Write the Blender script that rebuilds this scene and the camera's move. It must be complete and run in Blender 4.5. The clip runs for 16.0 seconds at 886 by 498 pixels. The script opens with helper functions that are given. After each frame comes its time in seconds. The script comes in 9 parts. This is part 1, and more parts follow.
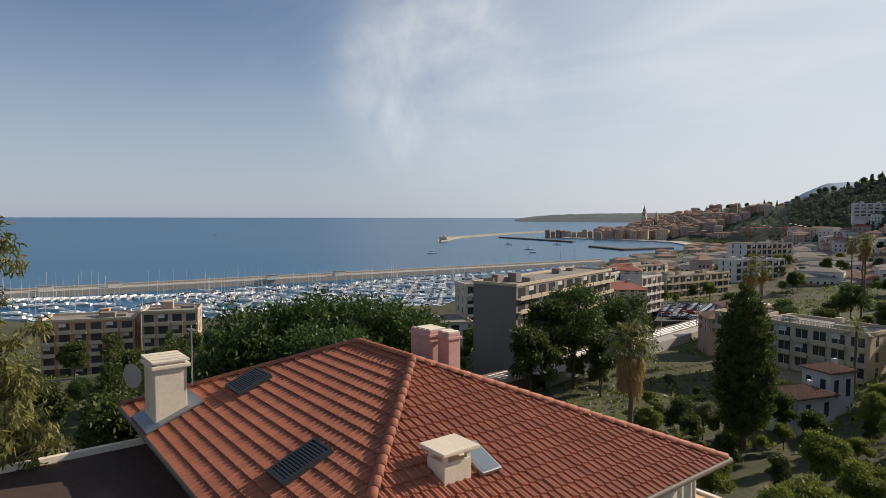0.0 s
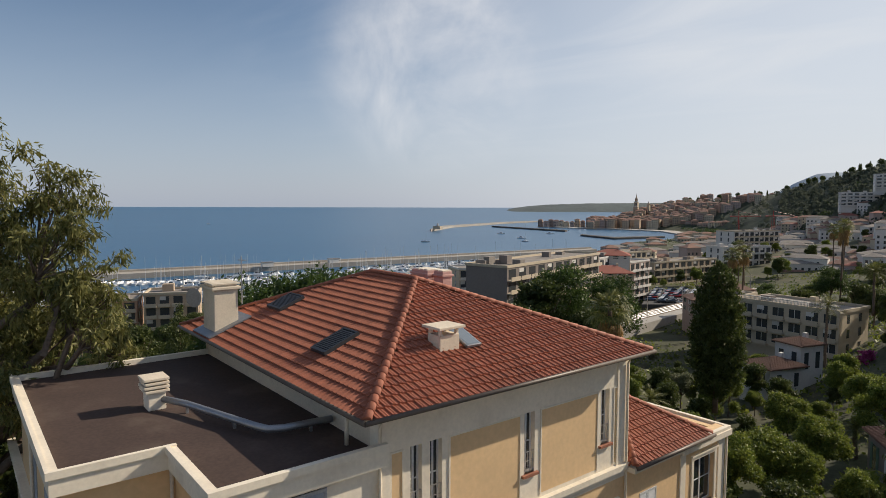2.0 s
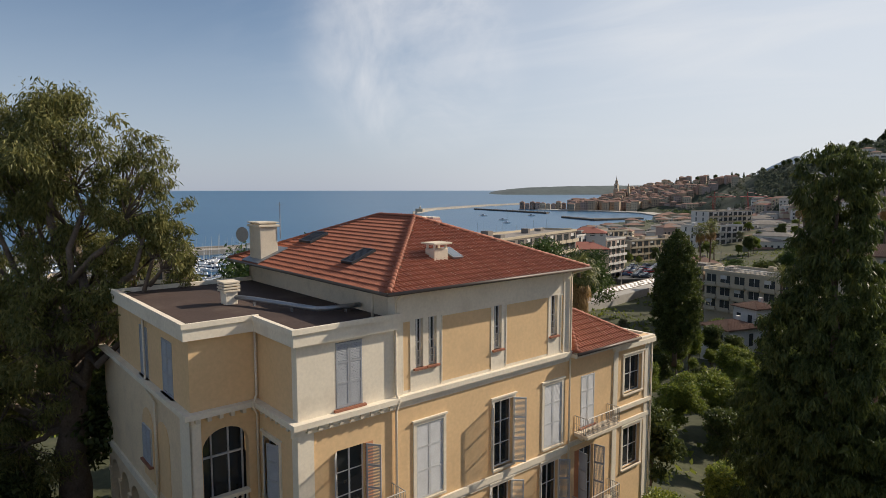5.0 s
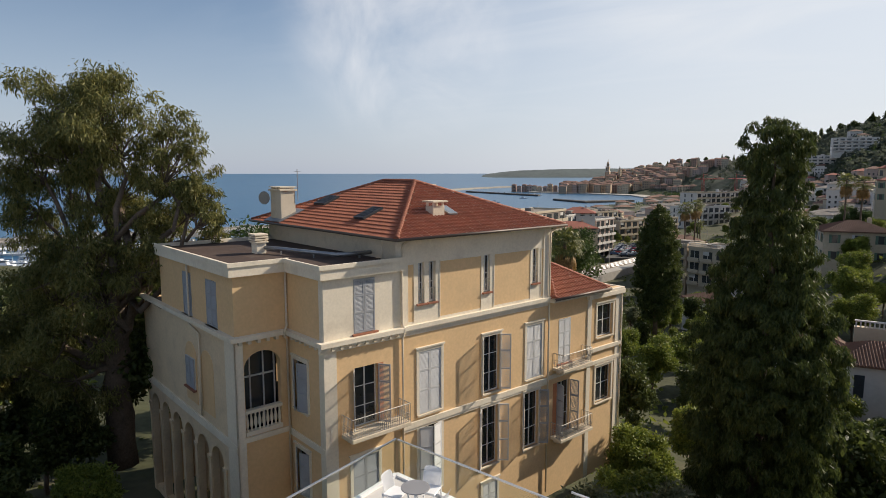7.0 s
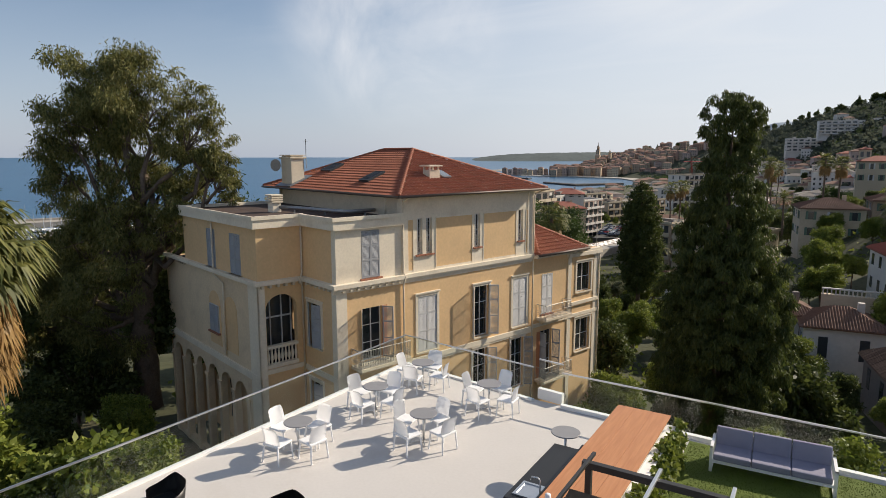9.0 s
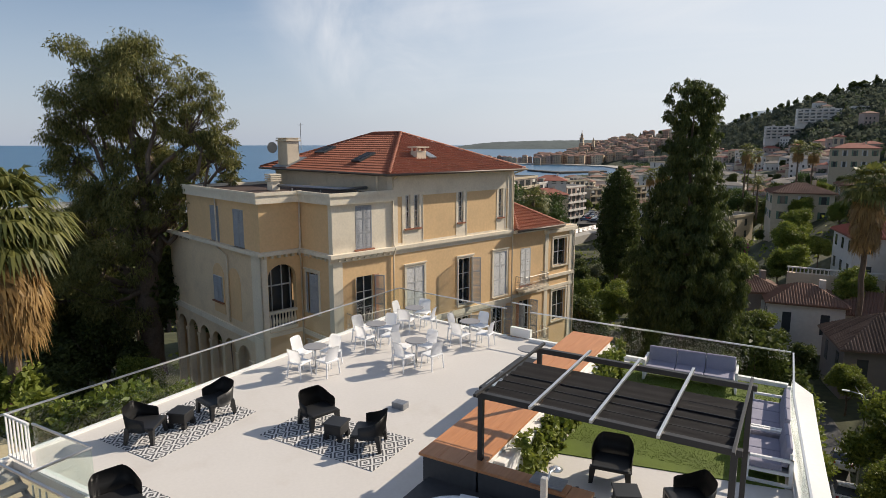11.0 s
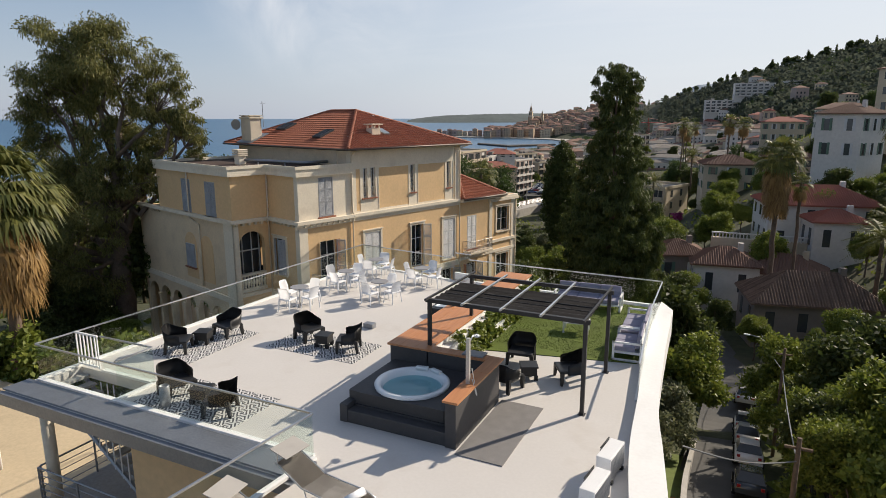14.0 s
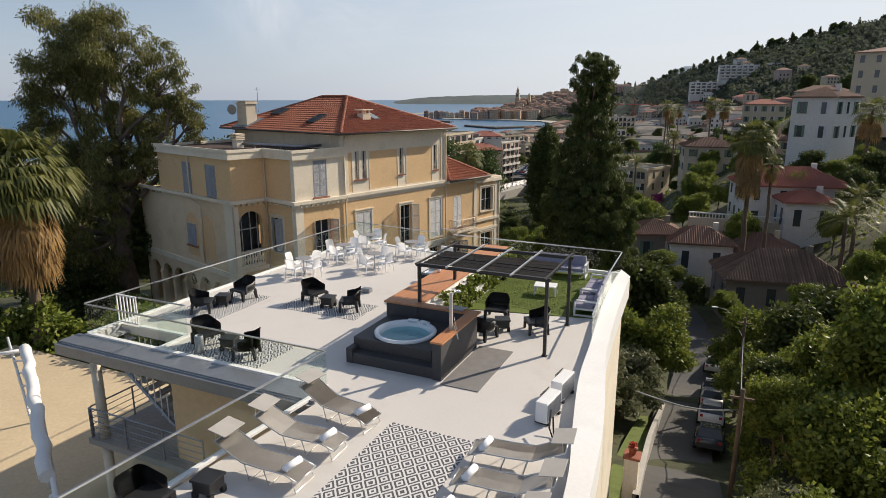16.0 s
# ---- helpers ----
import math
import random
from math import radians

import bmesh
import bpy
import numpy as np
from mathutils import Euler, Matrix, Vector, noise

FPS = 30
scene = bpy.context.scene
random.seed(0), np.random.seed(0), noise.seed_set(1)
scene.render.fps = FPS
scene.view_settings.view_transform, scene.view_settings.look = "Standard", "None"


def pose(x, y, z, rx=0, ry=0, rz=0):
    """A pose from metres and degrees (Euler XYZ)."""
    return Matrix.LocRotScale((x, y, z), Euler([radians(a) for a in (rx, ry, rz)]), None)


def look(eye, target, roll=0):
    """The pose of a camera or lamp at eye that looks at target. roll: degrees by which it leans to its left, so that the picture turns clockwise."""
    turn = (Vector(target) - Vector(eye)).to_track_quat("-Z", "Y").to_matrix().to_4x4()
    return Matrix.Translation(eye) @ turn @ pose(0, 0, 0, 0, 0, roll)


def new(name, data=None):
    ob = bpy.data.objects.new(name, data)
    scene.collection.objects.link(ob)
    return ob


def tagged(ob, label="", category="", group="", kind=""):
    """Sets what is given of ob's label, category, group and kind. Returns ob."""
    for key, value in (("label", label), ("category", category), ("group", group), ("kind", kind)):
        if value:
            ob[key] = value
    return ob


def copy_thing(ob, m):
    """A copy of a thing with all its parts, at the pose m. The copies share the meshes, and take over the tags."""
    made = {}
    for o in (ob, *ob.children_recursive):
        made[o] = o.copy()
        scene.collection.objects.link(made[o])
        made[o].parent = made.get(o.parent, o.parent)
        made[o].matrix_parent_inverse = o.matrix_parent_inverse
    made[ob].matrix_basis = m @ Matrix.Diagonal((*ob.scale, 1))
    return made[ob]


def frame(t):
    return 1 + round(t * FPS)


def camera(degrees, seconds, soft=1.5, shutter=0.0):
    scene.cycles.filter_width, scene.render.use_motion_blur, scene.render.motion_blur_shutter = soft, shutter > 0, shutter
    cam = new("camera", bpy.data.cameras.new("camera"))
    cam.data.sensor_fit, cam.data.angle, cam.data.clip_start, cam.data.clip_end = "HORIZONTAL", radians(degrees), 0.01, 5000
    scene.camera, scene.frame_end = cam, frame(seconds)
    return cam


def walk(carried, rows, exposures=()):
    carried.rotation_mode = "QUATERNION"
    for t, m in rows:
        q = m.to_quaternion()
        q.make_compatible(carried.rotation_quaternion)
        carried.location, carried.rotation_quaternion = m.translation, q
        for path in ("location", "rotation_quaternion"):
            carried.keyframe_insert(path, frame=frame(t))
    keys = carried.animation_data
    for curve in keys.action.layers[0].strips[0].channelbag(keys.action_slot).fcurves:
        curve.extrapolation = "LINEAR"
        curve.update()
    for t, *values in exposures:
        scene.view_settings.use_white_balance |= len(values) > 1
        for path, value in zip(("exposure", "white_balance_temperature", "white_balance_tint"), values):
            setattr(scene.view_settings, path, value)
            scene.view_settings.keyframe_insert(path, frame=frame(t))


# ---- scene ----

# ---- camera and its walk ----
cam = camera(70.95, 16.0, soft=0.65)
PATH = [
    (0.0, pose(-13.722, 14.554, 11.502, 86.879, -0.060, 35.620)),
    (0.5, pose(-12.884, 13.317, 11.138, 86.671, -0.088, 35.535)),
    (1.0, pose(-12.022, 12.103, 10.752, 86.451, -0.121, 35.360)),
    (1.5, pose(-11.181, 10.937, 10.385, 86.205, -0.102, 35.216)),
    (2.0, pose(-10.428, 9.797, 10.060, 85.959, -0.118, 35.000)),
    (2.5, pose(-9.699, 8.624, 9.834, 85.696, -0.106, 34.775)),
    (3.0, pose(-8.943, 7.436, 9.600, 85.443, -0.036, 34.542)),
    (3.5, pose(-8.177, 6.277, 9.368, 85.256, -0.016, 34.257)),
    (4.0, pose(-7.455, 5.082, 9.125, 85.037, 0.014, 33.901)),
    (6.5, pose(-4.000, -0.810, 7.959, 83.282, 0.027, 32.825)),
    (7.0, pose(-3.369, -1.912, 7.747, 82.894, 0.047, 32.627)),
    (7.5, pose(-2.762, -2.983, 7.499, 82.542, 0.041, 32.429)),
    (8.0, pose(-2.199, -3.996, 7.259, 82.177, 0.047, 32.236)),
    (8.5, pose(-1.674, -4.973, 7.007, 81.817, 0.066, 32.002)),
    (9.0, pose(-1.180, -5.858, 6.771, 81.429, 0.052, 31.775)),
    (11.5, pose(0.969, -9.612, 6.397, 80.014, 0.045, 29.666)),
    (12.0, pose(1.374, -10.342, 6.439, 79.594, 0.047, 28.861)),
    (12.5, pose(1.775, -11.068, 6.491, 79.176, 0.045, 28.225)),
    (13.0, pose(2.168, -11.787, 6.548, 78.765, 0.068, 27.523)),
    (13.5, pose(2.533, -12.498, 6.613, 78.375, 0.078, 26.693)),
    (14.0, pose(2.887, -13.228, 6.688, 77.977, 0.090, 25.855)),
    (14.5, pose(3.239, -13.914, 6.773, 77.571, 0.093, 25.348)),
    (15.0, pose(3.569, -14.591, 6.867, 77.153, 0.093, 25.032)),
    (15.5, pose(3.890, -15.246, 6.953, 76.742, 0.082, 24.774)),
    (16.0, pose(4.196, -15.938, 7.032, 76.343, 0.041, 24.660)),
]
walk(cam, PATH, [(0.0, 0.08), (4.2, 0.1), (7.0, 0.22), (16.0, 0.24)])

# ---- world and sun ----
SUN_AZ, SUN_EL = 33.0, 30.7          # degrees from +y towards +x, and above the horizon
world = bpy.data.worlds.new("world")
scene.world = world
world.use_nodes = True
wn, wl = world.node_tree.nodes, world.node_tree.links
for n in list(wn):
    wn.remove(n)
w_out = wn.new("ShaderNodeOutputWorld")
w_bg = wn.new("ShaderNodeBackground")
w_sky = wn.new("ShaderNodeTexSky")
w_sky.sky_type = "NISHITA"
w_sky.sun_disc = False
w_sky.sun_elevation, w_sky.sun_rotation = radians(SUN_EL), radians(SUN_AZ)
w_sky.air_density, w_sky.dust_density, w_sky.ozone_density = 1.0, 0.8, 3.0
# thin high cloud over the blue
w_geo = wn.new("ShaderNodeTexCoord")
w_sep = wn.new("ShaderNodeSeparateXYZ")
w_add = wn.new("ShaderNodeMath"); w_add.operation = "ADD"; w_add.inputs[1].default_value = 0.12
w_dx = wn.new("ShaderNodeMath"); w_dx.operation = "DIVIDE"
w_dy = wn.new("ShaderNodeMath"); w_dy.operation = "DIVIDE"
w_com = wn.new("ShaderNodeCombineXYZ")
w_map = wn.new("ShaderNodeMapping")
w_map.inputs["Rotation"].default_value = (0, 0, radians(20))
w_map.inputs["Scale"].default_value = (0.55, 1.1, 1)
w_noise = wn.new("ShaderNodeTexNoise")
w_noise.inputs["Scale"].default_value = 1.15
w_noise.inputs["Detail"].default_value = 7
w_noise.inputs["Roughness"].default_value = 0.52
w_noise.inputs["Distortion"].default_value = 0.7
w_ramp = wn.new("ShaderNodeValToRGB")
w_ramp.color_ramp.elements[0].position, w_ramp.color_ramp.elements[1].position = 0.47, 0.8
w_ramp.color_ramp.elements[0].color, w_ramp.color_ramp.elements[1].color = (0, 0, 0, 1), (0.78, 0.78, 0.78, 1)
w_mix = wn.new("ShaderNodeMixRGB")
w_mix.inputs[2].default_value = (8.6, 8.7, 9.0, 1)
wl.new(w_geo.outputs["Generated"], w_sep.inputs[0])
wl.new(w_sep.outputs["Z"], w_add.inputs[0])
wl.new(w_sep.outputs["X"], w_dx.inputs[0]); wl.new(w_add.outputs[0], w_dx.inputs[1])
wl.new(w_sep.outputs["Y"], w_dy.inputs[0]); wl.new(w_add.outputs[0], w_dy.inputs[1])
wl.new(w_dx.outputs[0], w_com.inputs[0]); wl.new(w_dy.outputs[0], w_com.inputs[1])
wl.new(w_com.outputs[0], w_map.inputs[0]); wl.new(w_map.outputs[0], w_noise.inputs["Vector"])
# cloud thins out towards the horizon, where a pale haze takes over
w_fade = wn.new("ShaderNodeMapRange")
w_fade.inputs["From Min"].default_value, w_fade.inputs["From Max"].default_value = 0.03, 0.28
w_mul = wn.new("ShaderNodeMath"); w_mul.operation = "MULTIPLY"
w_haze = wn.new("ShaderNodeMapRange"); w_haze.interpolation_type = "SMOOTHSTEP"
w_haze.inputs["From Min"].default_value, w_haze.inputs["From Max"].default_value = 0.34, -0.02
w_haze.inputs["To Min"].default_value, w_haze.inputs["To Max"].default_value = 0.0, 0.72
w_mix2 = wn.new("ShaderNodeMixRGB")
w_mix2.inputs[2].default_value = (5.2, 5.8, 7.1, 1)
# the cloud lies thicker towards the sun
w_side = wn.new("ShaderNodeMapRange")
w_side.inputs["From Min"].default_value, w_side.inputs["From Max"].default_value = -0.8, -0.1
w_side.inputs["To Min"].default_value, w_side.inputs["To Max"].default_value = 0.05, 1.6
w_mul2 = wn.new("ShaderNodeMath"); w_mul2.operation = "MULTIPLY"
wl.new(w_sep.outputs["X"], w_side.inputs["Value"]); wl.new(w_side.outputs[0], w_mul2.inputs[0]); wl.new(w_mul.outputs[0], w_mul2.inputs[1])
wl.new(w_sep.outputs["Z"], w_fade.inputs["Value"]); wl.new(w_sep.outputs["Z"], w_haze.inputs["Value"])
wl.new(w_noise.outputs[0], w_ramp.inputs[0]); wl.new(w_ramp.outputs[0], w_mul.inputs[0]); wl.new(w_fade.outputs[0], w_mul.inputs[1])
wl.new(w_haze.outputs[0], w_mix2.inputs[0]); wl.new(w_sky.outputs[0], w_mix2.inputs[1])
wl.new(w_mul2.outputs[0], w_mix.inputs[0]); wl.new(w_mix2.outputs[0], w_mix.inputs[1])
wl.new(w_bg.outputs[0], w_out.inputs[0])
# one brighter bank of cloud over the bay, and a pale veil towards the sun


def sky_patch(direction, lo, hi, low, high):
    """How near the view lies to a direction of the sky."""
    dot = wn.new("ShaderNodeVectorMath"); dot.operation = "DOT_PRODUCT"
    dot.inputs[1].default_value = direction
    rng = wn.new("ShaderNodeMapRange"); rng.interpolation_type = "SMOOTHSTEP"
    rng.inputs["From Min"].default_value, rng.inputs["From Max"].default_value = lo, hi
    rng.inputs["To Min"].default_value, rng.inputs["To Max"].default_value = low, high
    wl.new(w_geo.outputs["Generated"], dot.inputs[0]); wl.new(dot.outputs["Value"], rng.inputs["Value"])
    return rng.outputs[0]


w_puff = wn.new("ShaderNodeTexNoise")
w_puff.inputs["Scale"].default_value, w_puff.inputs["Detail"].default_value, w_puff.inputs["Roughness"].default_value, w_puff.inputs["Distortion"].default_value = 7.0, 9, 0.58, 0.5
wl.new(w_geo.outputs["Generated"], w_puff.inputs["Vector"])
w_edge = wn.new("ShaderNodeMapRange")
w_edge.inputs["From Min"].default_value, w_edge.inputs["From Max"].default_value = 0.34, 0.72
wl.new(w_puff.outputs[0], w_edge.inputs["Value"])
w_bank = wn.new("ShaderNodeMath"); w_bank.operation = "MULTIPLY"
wl.new(w_edge.outputs[0], w_bank.inputs[0]); wl.new(sky_patch((-0.573, 0.790, 0.219), 0.98, 0.999, 0.0, 0.72), w_bank.inputs[1])
w_mix3, w_mix4 = wn.new("ShaderNodeMixRGB"), wn.new("ShaderNodeMixRGB")
w_mix3.inputs[2].default_value, w_mix4.inputs[2].default_value = (8.0, 8.3, 8.7, 1), (9.0, 9.0, 9.2, 1)
wl.new(sky_patch((0.35, 0.91, 0.2), 0.3, 1.0, 0.0, 0.74), w_mix3.inputs[0])
wl.new(w_mix.outputs[0], w_mix3.inputs[1]); wl.new(w_mix3.outputs[0], w_mix4.inputs[1]); wl.new(w_bank.outputs[0], w_mix4.inputs[0])
wl.new(w_mix4.outputs[0], w_bg.inputs[0])
w_bg.inputs[1].default_value = 0.085

sun = new("sun", bpy.data.lights.new("sun", "SUN"))
sun.data.energy, sun.data.angle, sun.data.color = 4.9, radians(0.55), (1.0, 0.88, 0.72)
_a, _e = radians(SUN_AZ), radians(SUN_EL)
SUN_DIR = Vector((math.sin(_a) * math.cos(_e), math.cos(_a) * math.cos(_e), math.sin(_e)))
sun.matrix_world = look(SUN_DIR * 100, (0, 0, 0))

# ---- materials ----
def material(name, color, rough=0.7, metal=0.0, vary=0.12, scale=3.0, fine=40.0, bump=0.15, spec=0.4, dist=0.01, random_tone=0.0, island=False, stain=None, coat=0.0):
    """A surface with tone variation at two scales, fine relief, and optional stains and per-piece tone."""
    m = bpy.data.materials.new(name)
    m.use_nodes = True
    nt = m.node_tree
    N, L = nt.nodes, nt.links
    b = N["Principled BSDF"]
    b.inputs["Roughness"].default_value, b.inputs["Metallic"].default_value = rough, metal
    b.inputs["Specular IOR Level"].default_value = spec
    b.inputs["Coat Weight"].default_value = coat
    co = N.new("ShaderNodeTexCoord")
    n1, n2 = N.new("ShaderNodeTexNoise"), N.new("ShaderNodeTexNoise")
    n1.inputs["Scale"].default_value, n1.inputs["Detail"].default_value = scale, 5
    n2.inputs["Scale"].default_value, n2.inputs["Detail"].default_value = fine, 4
    geo = N.new("ShaderNodeNewGeometry")
    L.new(geo.outputs["Position"], n1.inputs["Vector"]); L.new(geo.outputs["Position"], n2.inputs["Vector"])
    add = N.new("ShaderNodeMath"); add.operation = "ADD"
    L.new(n1.outputs[0], add.inputs[0]); L.new(n2.outputs[0], add.inputs[1])
    last = add.outputs[0]
    if random_tone:
        src = geo.outputs["Random Per Island"] if island else N.new("ShaderNodeObjectInfo").outputs["Random"]
        mu = N.new("ShaderNodeMath"); mu.operation = "MULTIPLY_ADD"
        mu.inputs[1].default_value, mu.inputs[2].default_value = random_tone, -random_tone / 2
        L.new(src, mu.inputs[0])
        ad = N.new("ShaderNodeMath"); ad.operation = "ADD"
        L.new(last, ad.inputs[0]); L.new(mu.outputs[0], ad.inputs[1])
        last = ad.outputs[0]
    rng = N.new("ShaderNodeMapRange")
    rng.inputs["From Min"].default_value, rng.inputs["From Max"].default_value = 0.55, 1.45
    rng.inputs["To Min"].default_value, rng.inputs["To Max"].default_value = 1 - vary * 1.6, 1 + vary * 1.6
    L.new(last, rng.inputs["Value"])
    mix = N.new("ShaderNodeVectorMath"); mix.operation = "SCALE"
    mix.inputs[0].default_value = color
    L.new(rng.outputs[0], mix.inputs["Scale"])
    out = mix.outputs[0]
    if stain:
        scol, sscale, lo, hi, amount = stain
        n3 = N.new("ShaderNodeTexNoise")
        n3.inputs["Scale"].default_value, n3.inputs["Detail"].default_value, n3.inputs["Roughness"].default_value = sscale, 6, 0.62
        L.new(geo.outputs["Position"], n3.inputs["Vector"])
        rp = N.new("ShaderNodeMapRange")
        rp.inputs["From Min"].default_value, rp.inputs["From Max"].default_value = lo, hi
        rp.inputs["To Min"].default_value, rp.inputs["To Max"].default_value = 0, amount
        L.new(n3.outputs[0], rp.inputs["Value"])
        mx = N.new("ShaderNodeMixRGB")
        mx.inputs[2].default_value = (*scol, 1)
        L.new(rp.outputs[0], mx.inputs[0]); L.new(out, mx.inputs[1])
        out = mx.outputs[0]
    L.new(out, b.inputs["Base Color"])
    if bump:
        bp = N.new("ShaderNodeBump")
        bp.inputs["Strength"].default_value, bp.inputs["Distance"].default_value = bump, dist
        L.new(n2.outputs[0], bp.inputs["Height"]); L.new(bp.outputs[0], b.inputs["Normal"])
    return m


def leaf_material(name, color, other, rough=0.55):
    m = bpy.data.materials.new(name)
    m.use_nodes = True
    N, L = m.node_tree.nodes, m.node_tree.links
    b = N["Principled BSDF"]
    b.inputs["Roughness"].default_value, b.inputs["Specular IOR Level"].default_value = rough, 0.35 if rough < 0.8 else 0.05
    geo = N.new("ShaderNodeNewGeometry")
    n1 = N.new("ShaderNodeTexNoise"); n1.inputs["Scale"].default_value = 0.9
    L.new(geo.outputs["Position"], n1.inputs["Vector"])
    ad = N.new("ShaderNodeMath"); ad.operation = "ADD"
    L.new(geo.outputs["Random Per Island"], ad.inputs[0]); L.new(n1.outputs[0], ad.inputs[1])
    rg = N.new("ShaderNodeMapRange")
    rg.inputs["From Min"].default_value, rg.inputs["From Max"].default_value = 0.4, 1.35
    L.new(ad.outputs[0], rg.inputs["Value"])
    mx = N.new("ShaderNodeMixRGB")
    mx.inputs[1].default_value, mx.inputs[2].default_value = (*color, 1), (*other, 1)
    L.new(rg.outputs[0], mx.inputs[0]); L.new(mx.outputs[0], b.inputs["Base Color"])
    tr = N.new("ShaderNodeBsdfTranslucent")
    L.new(mx.outputs[0], tr.inputs[0])
    ms = N.new("ShaderNodeMixShader"); ms.inputs[0].default_value = 0.36
    L.new(b.outputs[0], ms.inputs[1]); L.new(tr.outputs[0], ms.inputs[2])
    L.new(ms.outputs[0], N["Material Output"].inputs[0])
    return m


def glass_material(name, tint=(0.93, 0.97, 0.95), rough=0.0, keep=0.86):
    """Clear sheet glass: mostly see-through, glossy at grazing angles."""
    m = bpy.data.materials.new(name)
    m.use_nodes = True
    N, L = m.node_tree.nodes, m.node_tree.links
    N.remove(N["Principled BSDF"])
    tr, gl, fr = N.new("ShaderNodeBsdfTransparent"), N.new("ShaderNodeBsdfGlossy"), N.new("ShaderNodeLayerWeight")
    pw = N.new("ShaderNodeMath"); pw.operation = "POWER"; pw.inputs[1].default_value = 4.0
    sc = N.new("ShaderNodeMath"); sc.operation = "MULTIPLY_ADD"; sc.inputs[1].default_value, sc.inputs[2].default_value = 0.45, 0.025
    tr.inputs[0].default_value = (*[c * keep for c in tint], 1)
    gl.inputs["Roughness"].default_value = rough
    ms = N.new("ShaderNodeMixShader")
    L.new(fr.outputs["Facing"], pw.inputs[0]); L.new(pw.outputs[0], sc.inputs[0]); L.new(sc.outputs[0], ms.inputs[0]); L.new(tr.outputs[0], ms.inputs[1]); L.new(gl.outputs[0], ms.inputs[2])
    L.new(ms.outputs[0], N["Material Output"].inputs[0])
    return m


# ---- mesh tools ----
def box(bm, x0, y0, z0, x1, y1, z1, m=None):
    v = [bm.verts.new((x, y, z)) for z in (z0, z1) for x, y in ((x0, y0), (x1, y0), (x1, y1), (x0, y1))]
    if m is not None:
        for q in v:
            q.co = m @ q.co
    for f in ((3, 2, 1, 0), (4, 5, 6, 7), (0, 1, 5, 4), (1, 2, 6, 5), (2, 3, 7, 6), (3, 0, 4, 7)):
        bm.faces.new([v[i] for i in f])
    return v


def soft_box(bm, x0, y0, z0, x1, y1, z1, r, m=None):
    """A box with its edges cut back by r."""
    b2 = bmesh.new()
    box(b2, x0, y0, z0, x1, y1, z1)
    bmesh.ops.bevel(b2, geom=list(b2.edges), offset=r, segments=2, affect="EDGES", profile=0.6)
    add_mesh(bm, b2, m)


def add_mesh(bm, b2, m=None):
    me = bpy.data.meshes.new("piece")
    b2.to_mesh(me)
    b2.free()
    if m is not None:
        me.transform(m)
    bm.from_mesh(me)
    bpy.data.meshes.remove(me)


def ring(bm, c, u, v, r, n):
    return [bm.verts.new(c + u * (r * math.cos(2 * math.pi * i / n)) + v * (r * math.sin(2 * math.pi * i / n))) for i in range(n)]


def tube(bm, pts, r, n=8, r2=None, caps=True):
    """A round bar along pts; r2 is the radius at its end."""
    pts = [Vector(p) for p in pts]
    rings, up = [], None
    for i, p in enumerate(pts):
        d = (pts[min(i + 1, len(pts) - 1)] - pts[max(i - 1, 0)]).normalized()
        ref = Vector((0, 0, 1)) if abs(d.z) < 0.9 else Vector((1, 0, 0))
        u = d.cross(ref).normalized()
        w = u.cross(d)
        rr = r if r2 is None else r + (r2 - r) * i / (len(pts) - 1)
        rings.append(ring(bm, p, u, w, rr, n))
    for a, b in zip(rings, rings[1:]):
        for i in range(n):
            bm.faces.new((a[i], a[(i + 1) % n], b[(i + 1) % n], b[i])).smooth = n > 6
    if caps:
        bm.faces.new(rings[0][::-1]); bm.faces.new(rings[-1])


def lathe(bm, profile, n=20, c=(0, 0, 0), smooth=True, base=True):
    """A turned body from (radius, height) pairs."""
    c = Vector(c)
    rings = [[bm.verts.new(c + Vector((r * math.cos(2 * math.pi * i / n), r * math.sin(2 * math.pi * i / n), z))) for i in range(n)] for r, z in profile]
    for a, b in zip(rings, rings[1:]):
        for i in range(n):
            bm.faces.new((a[i], a[(i + 1) % n], b[(i + 1) % n], b[i])).smooth = smooth
    if base and profile[0][0] > 1e-4:
        bm.faces.new(rings[0][::-1])
    if profile[-1][0] > 1e-4:
        bm.faces.new(rings[-1])


def prism(bm, poly, z0, z1):
    """An upright body over a plan outline (counter-clockwise)."""
    lo, hi = [bm.verts.new((x, y, z0)) for x, y in poly], [bm.verts.new((x, y, z1)) for x, y in poly]
    bm.faces.new(lo[::-1]); bm.faces.new(hi)
    for i in range(len(poly)):
        j = (i + 1) % len(poly)
        bm.faces.new((lo[i], lo[j], hi[j], hi[i]))


def part(name, bm, mat, parent=None, label="", smooth=False, m=None):
    """Links a bmesh as one mesh object under a thing or a part."""
    me = bpy.data.meshes.new(name)
    if isinstance(bm, bmesh.types.BMesh):
        bmesh.ops.recalc_face_normals(bm, faces=bm.faces)
        bm.to_mesh(me)
        bm.free()
    me.materials.append(mat)
    if smooth:
        me.polygons.foreach_set("use_smooth", [True] * len(me.polygons))
    ob = new(name, me)
    if parent is not None:
        ob.parent = parent
    if m is not None:
        ob.matrix_basis = m
    return tagged(ob, label)


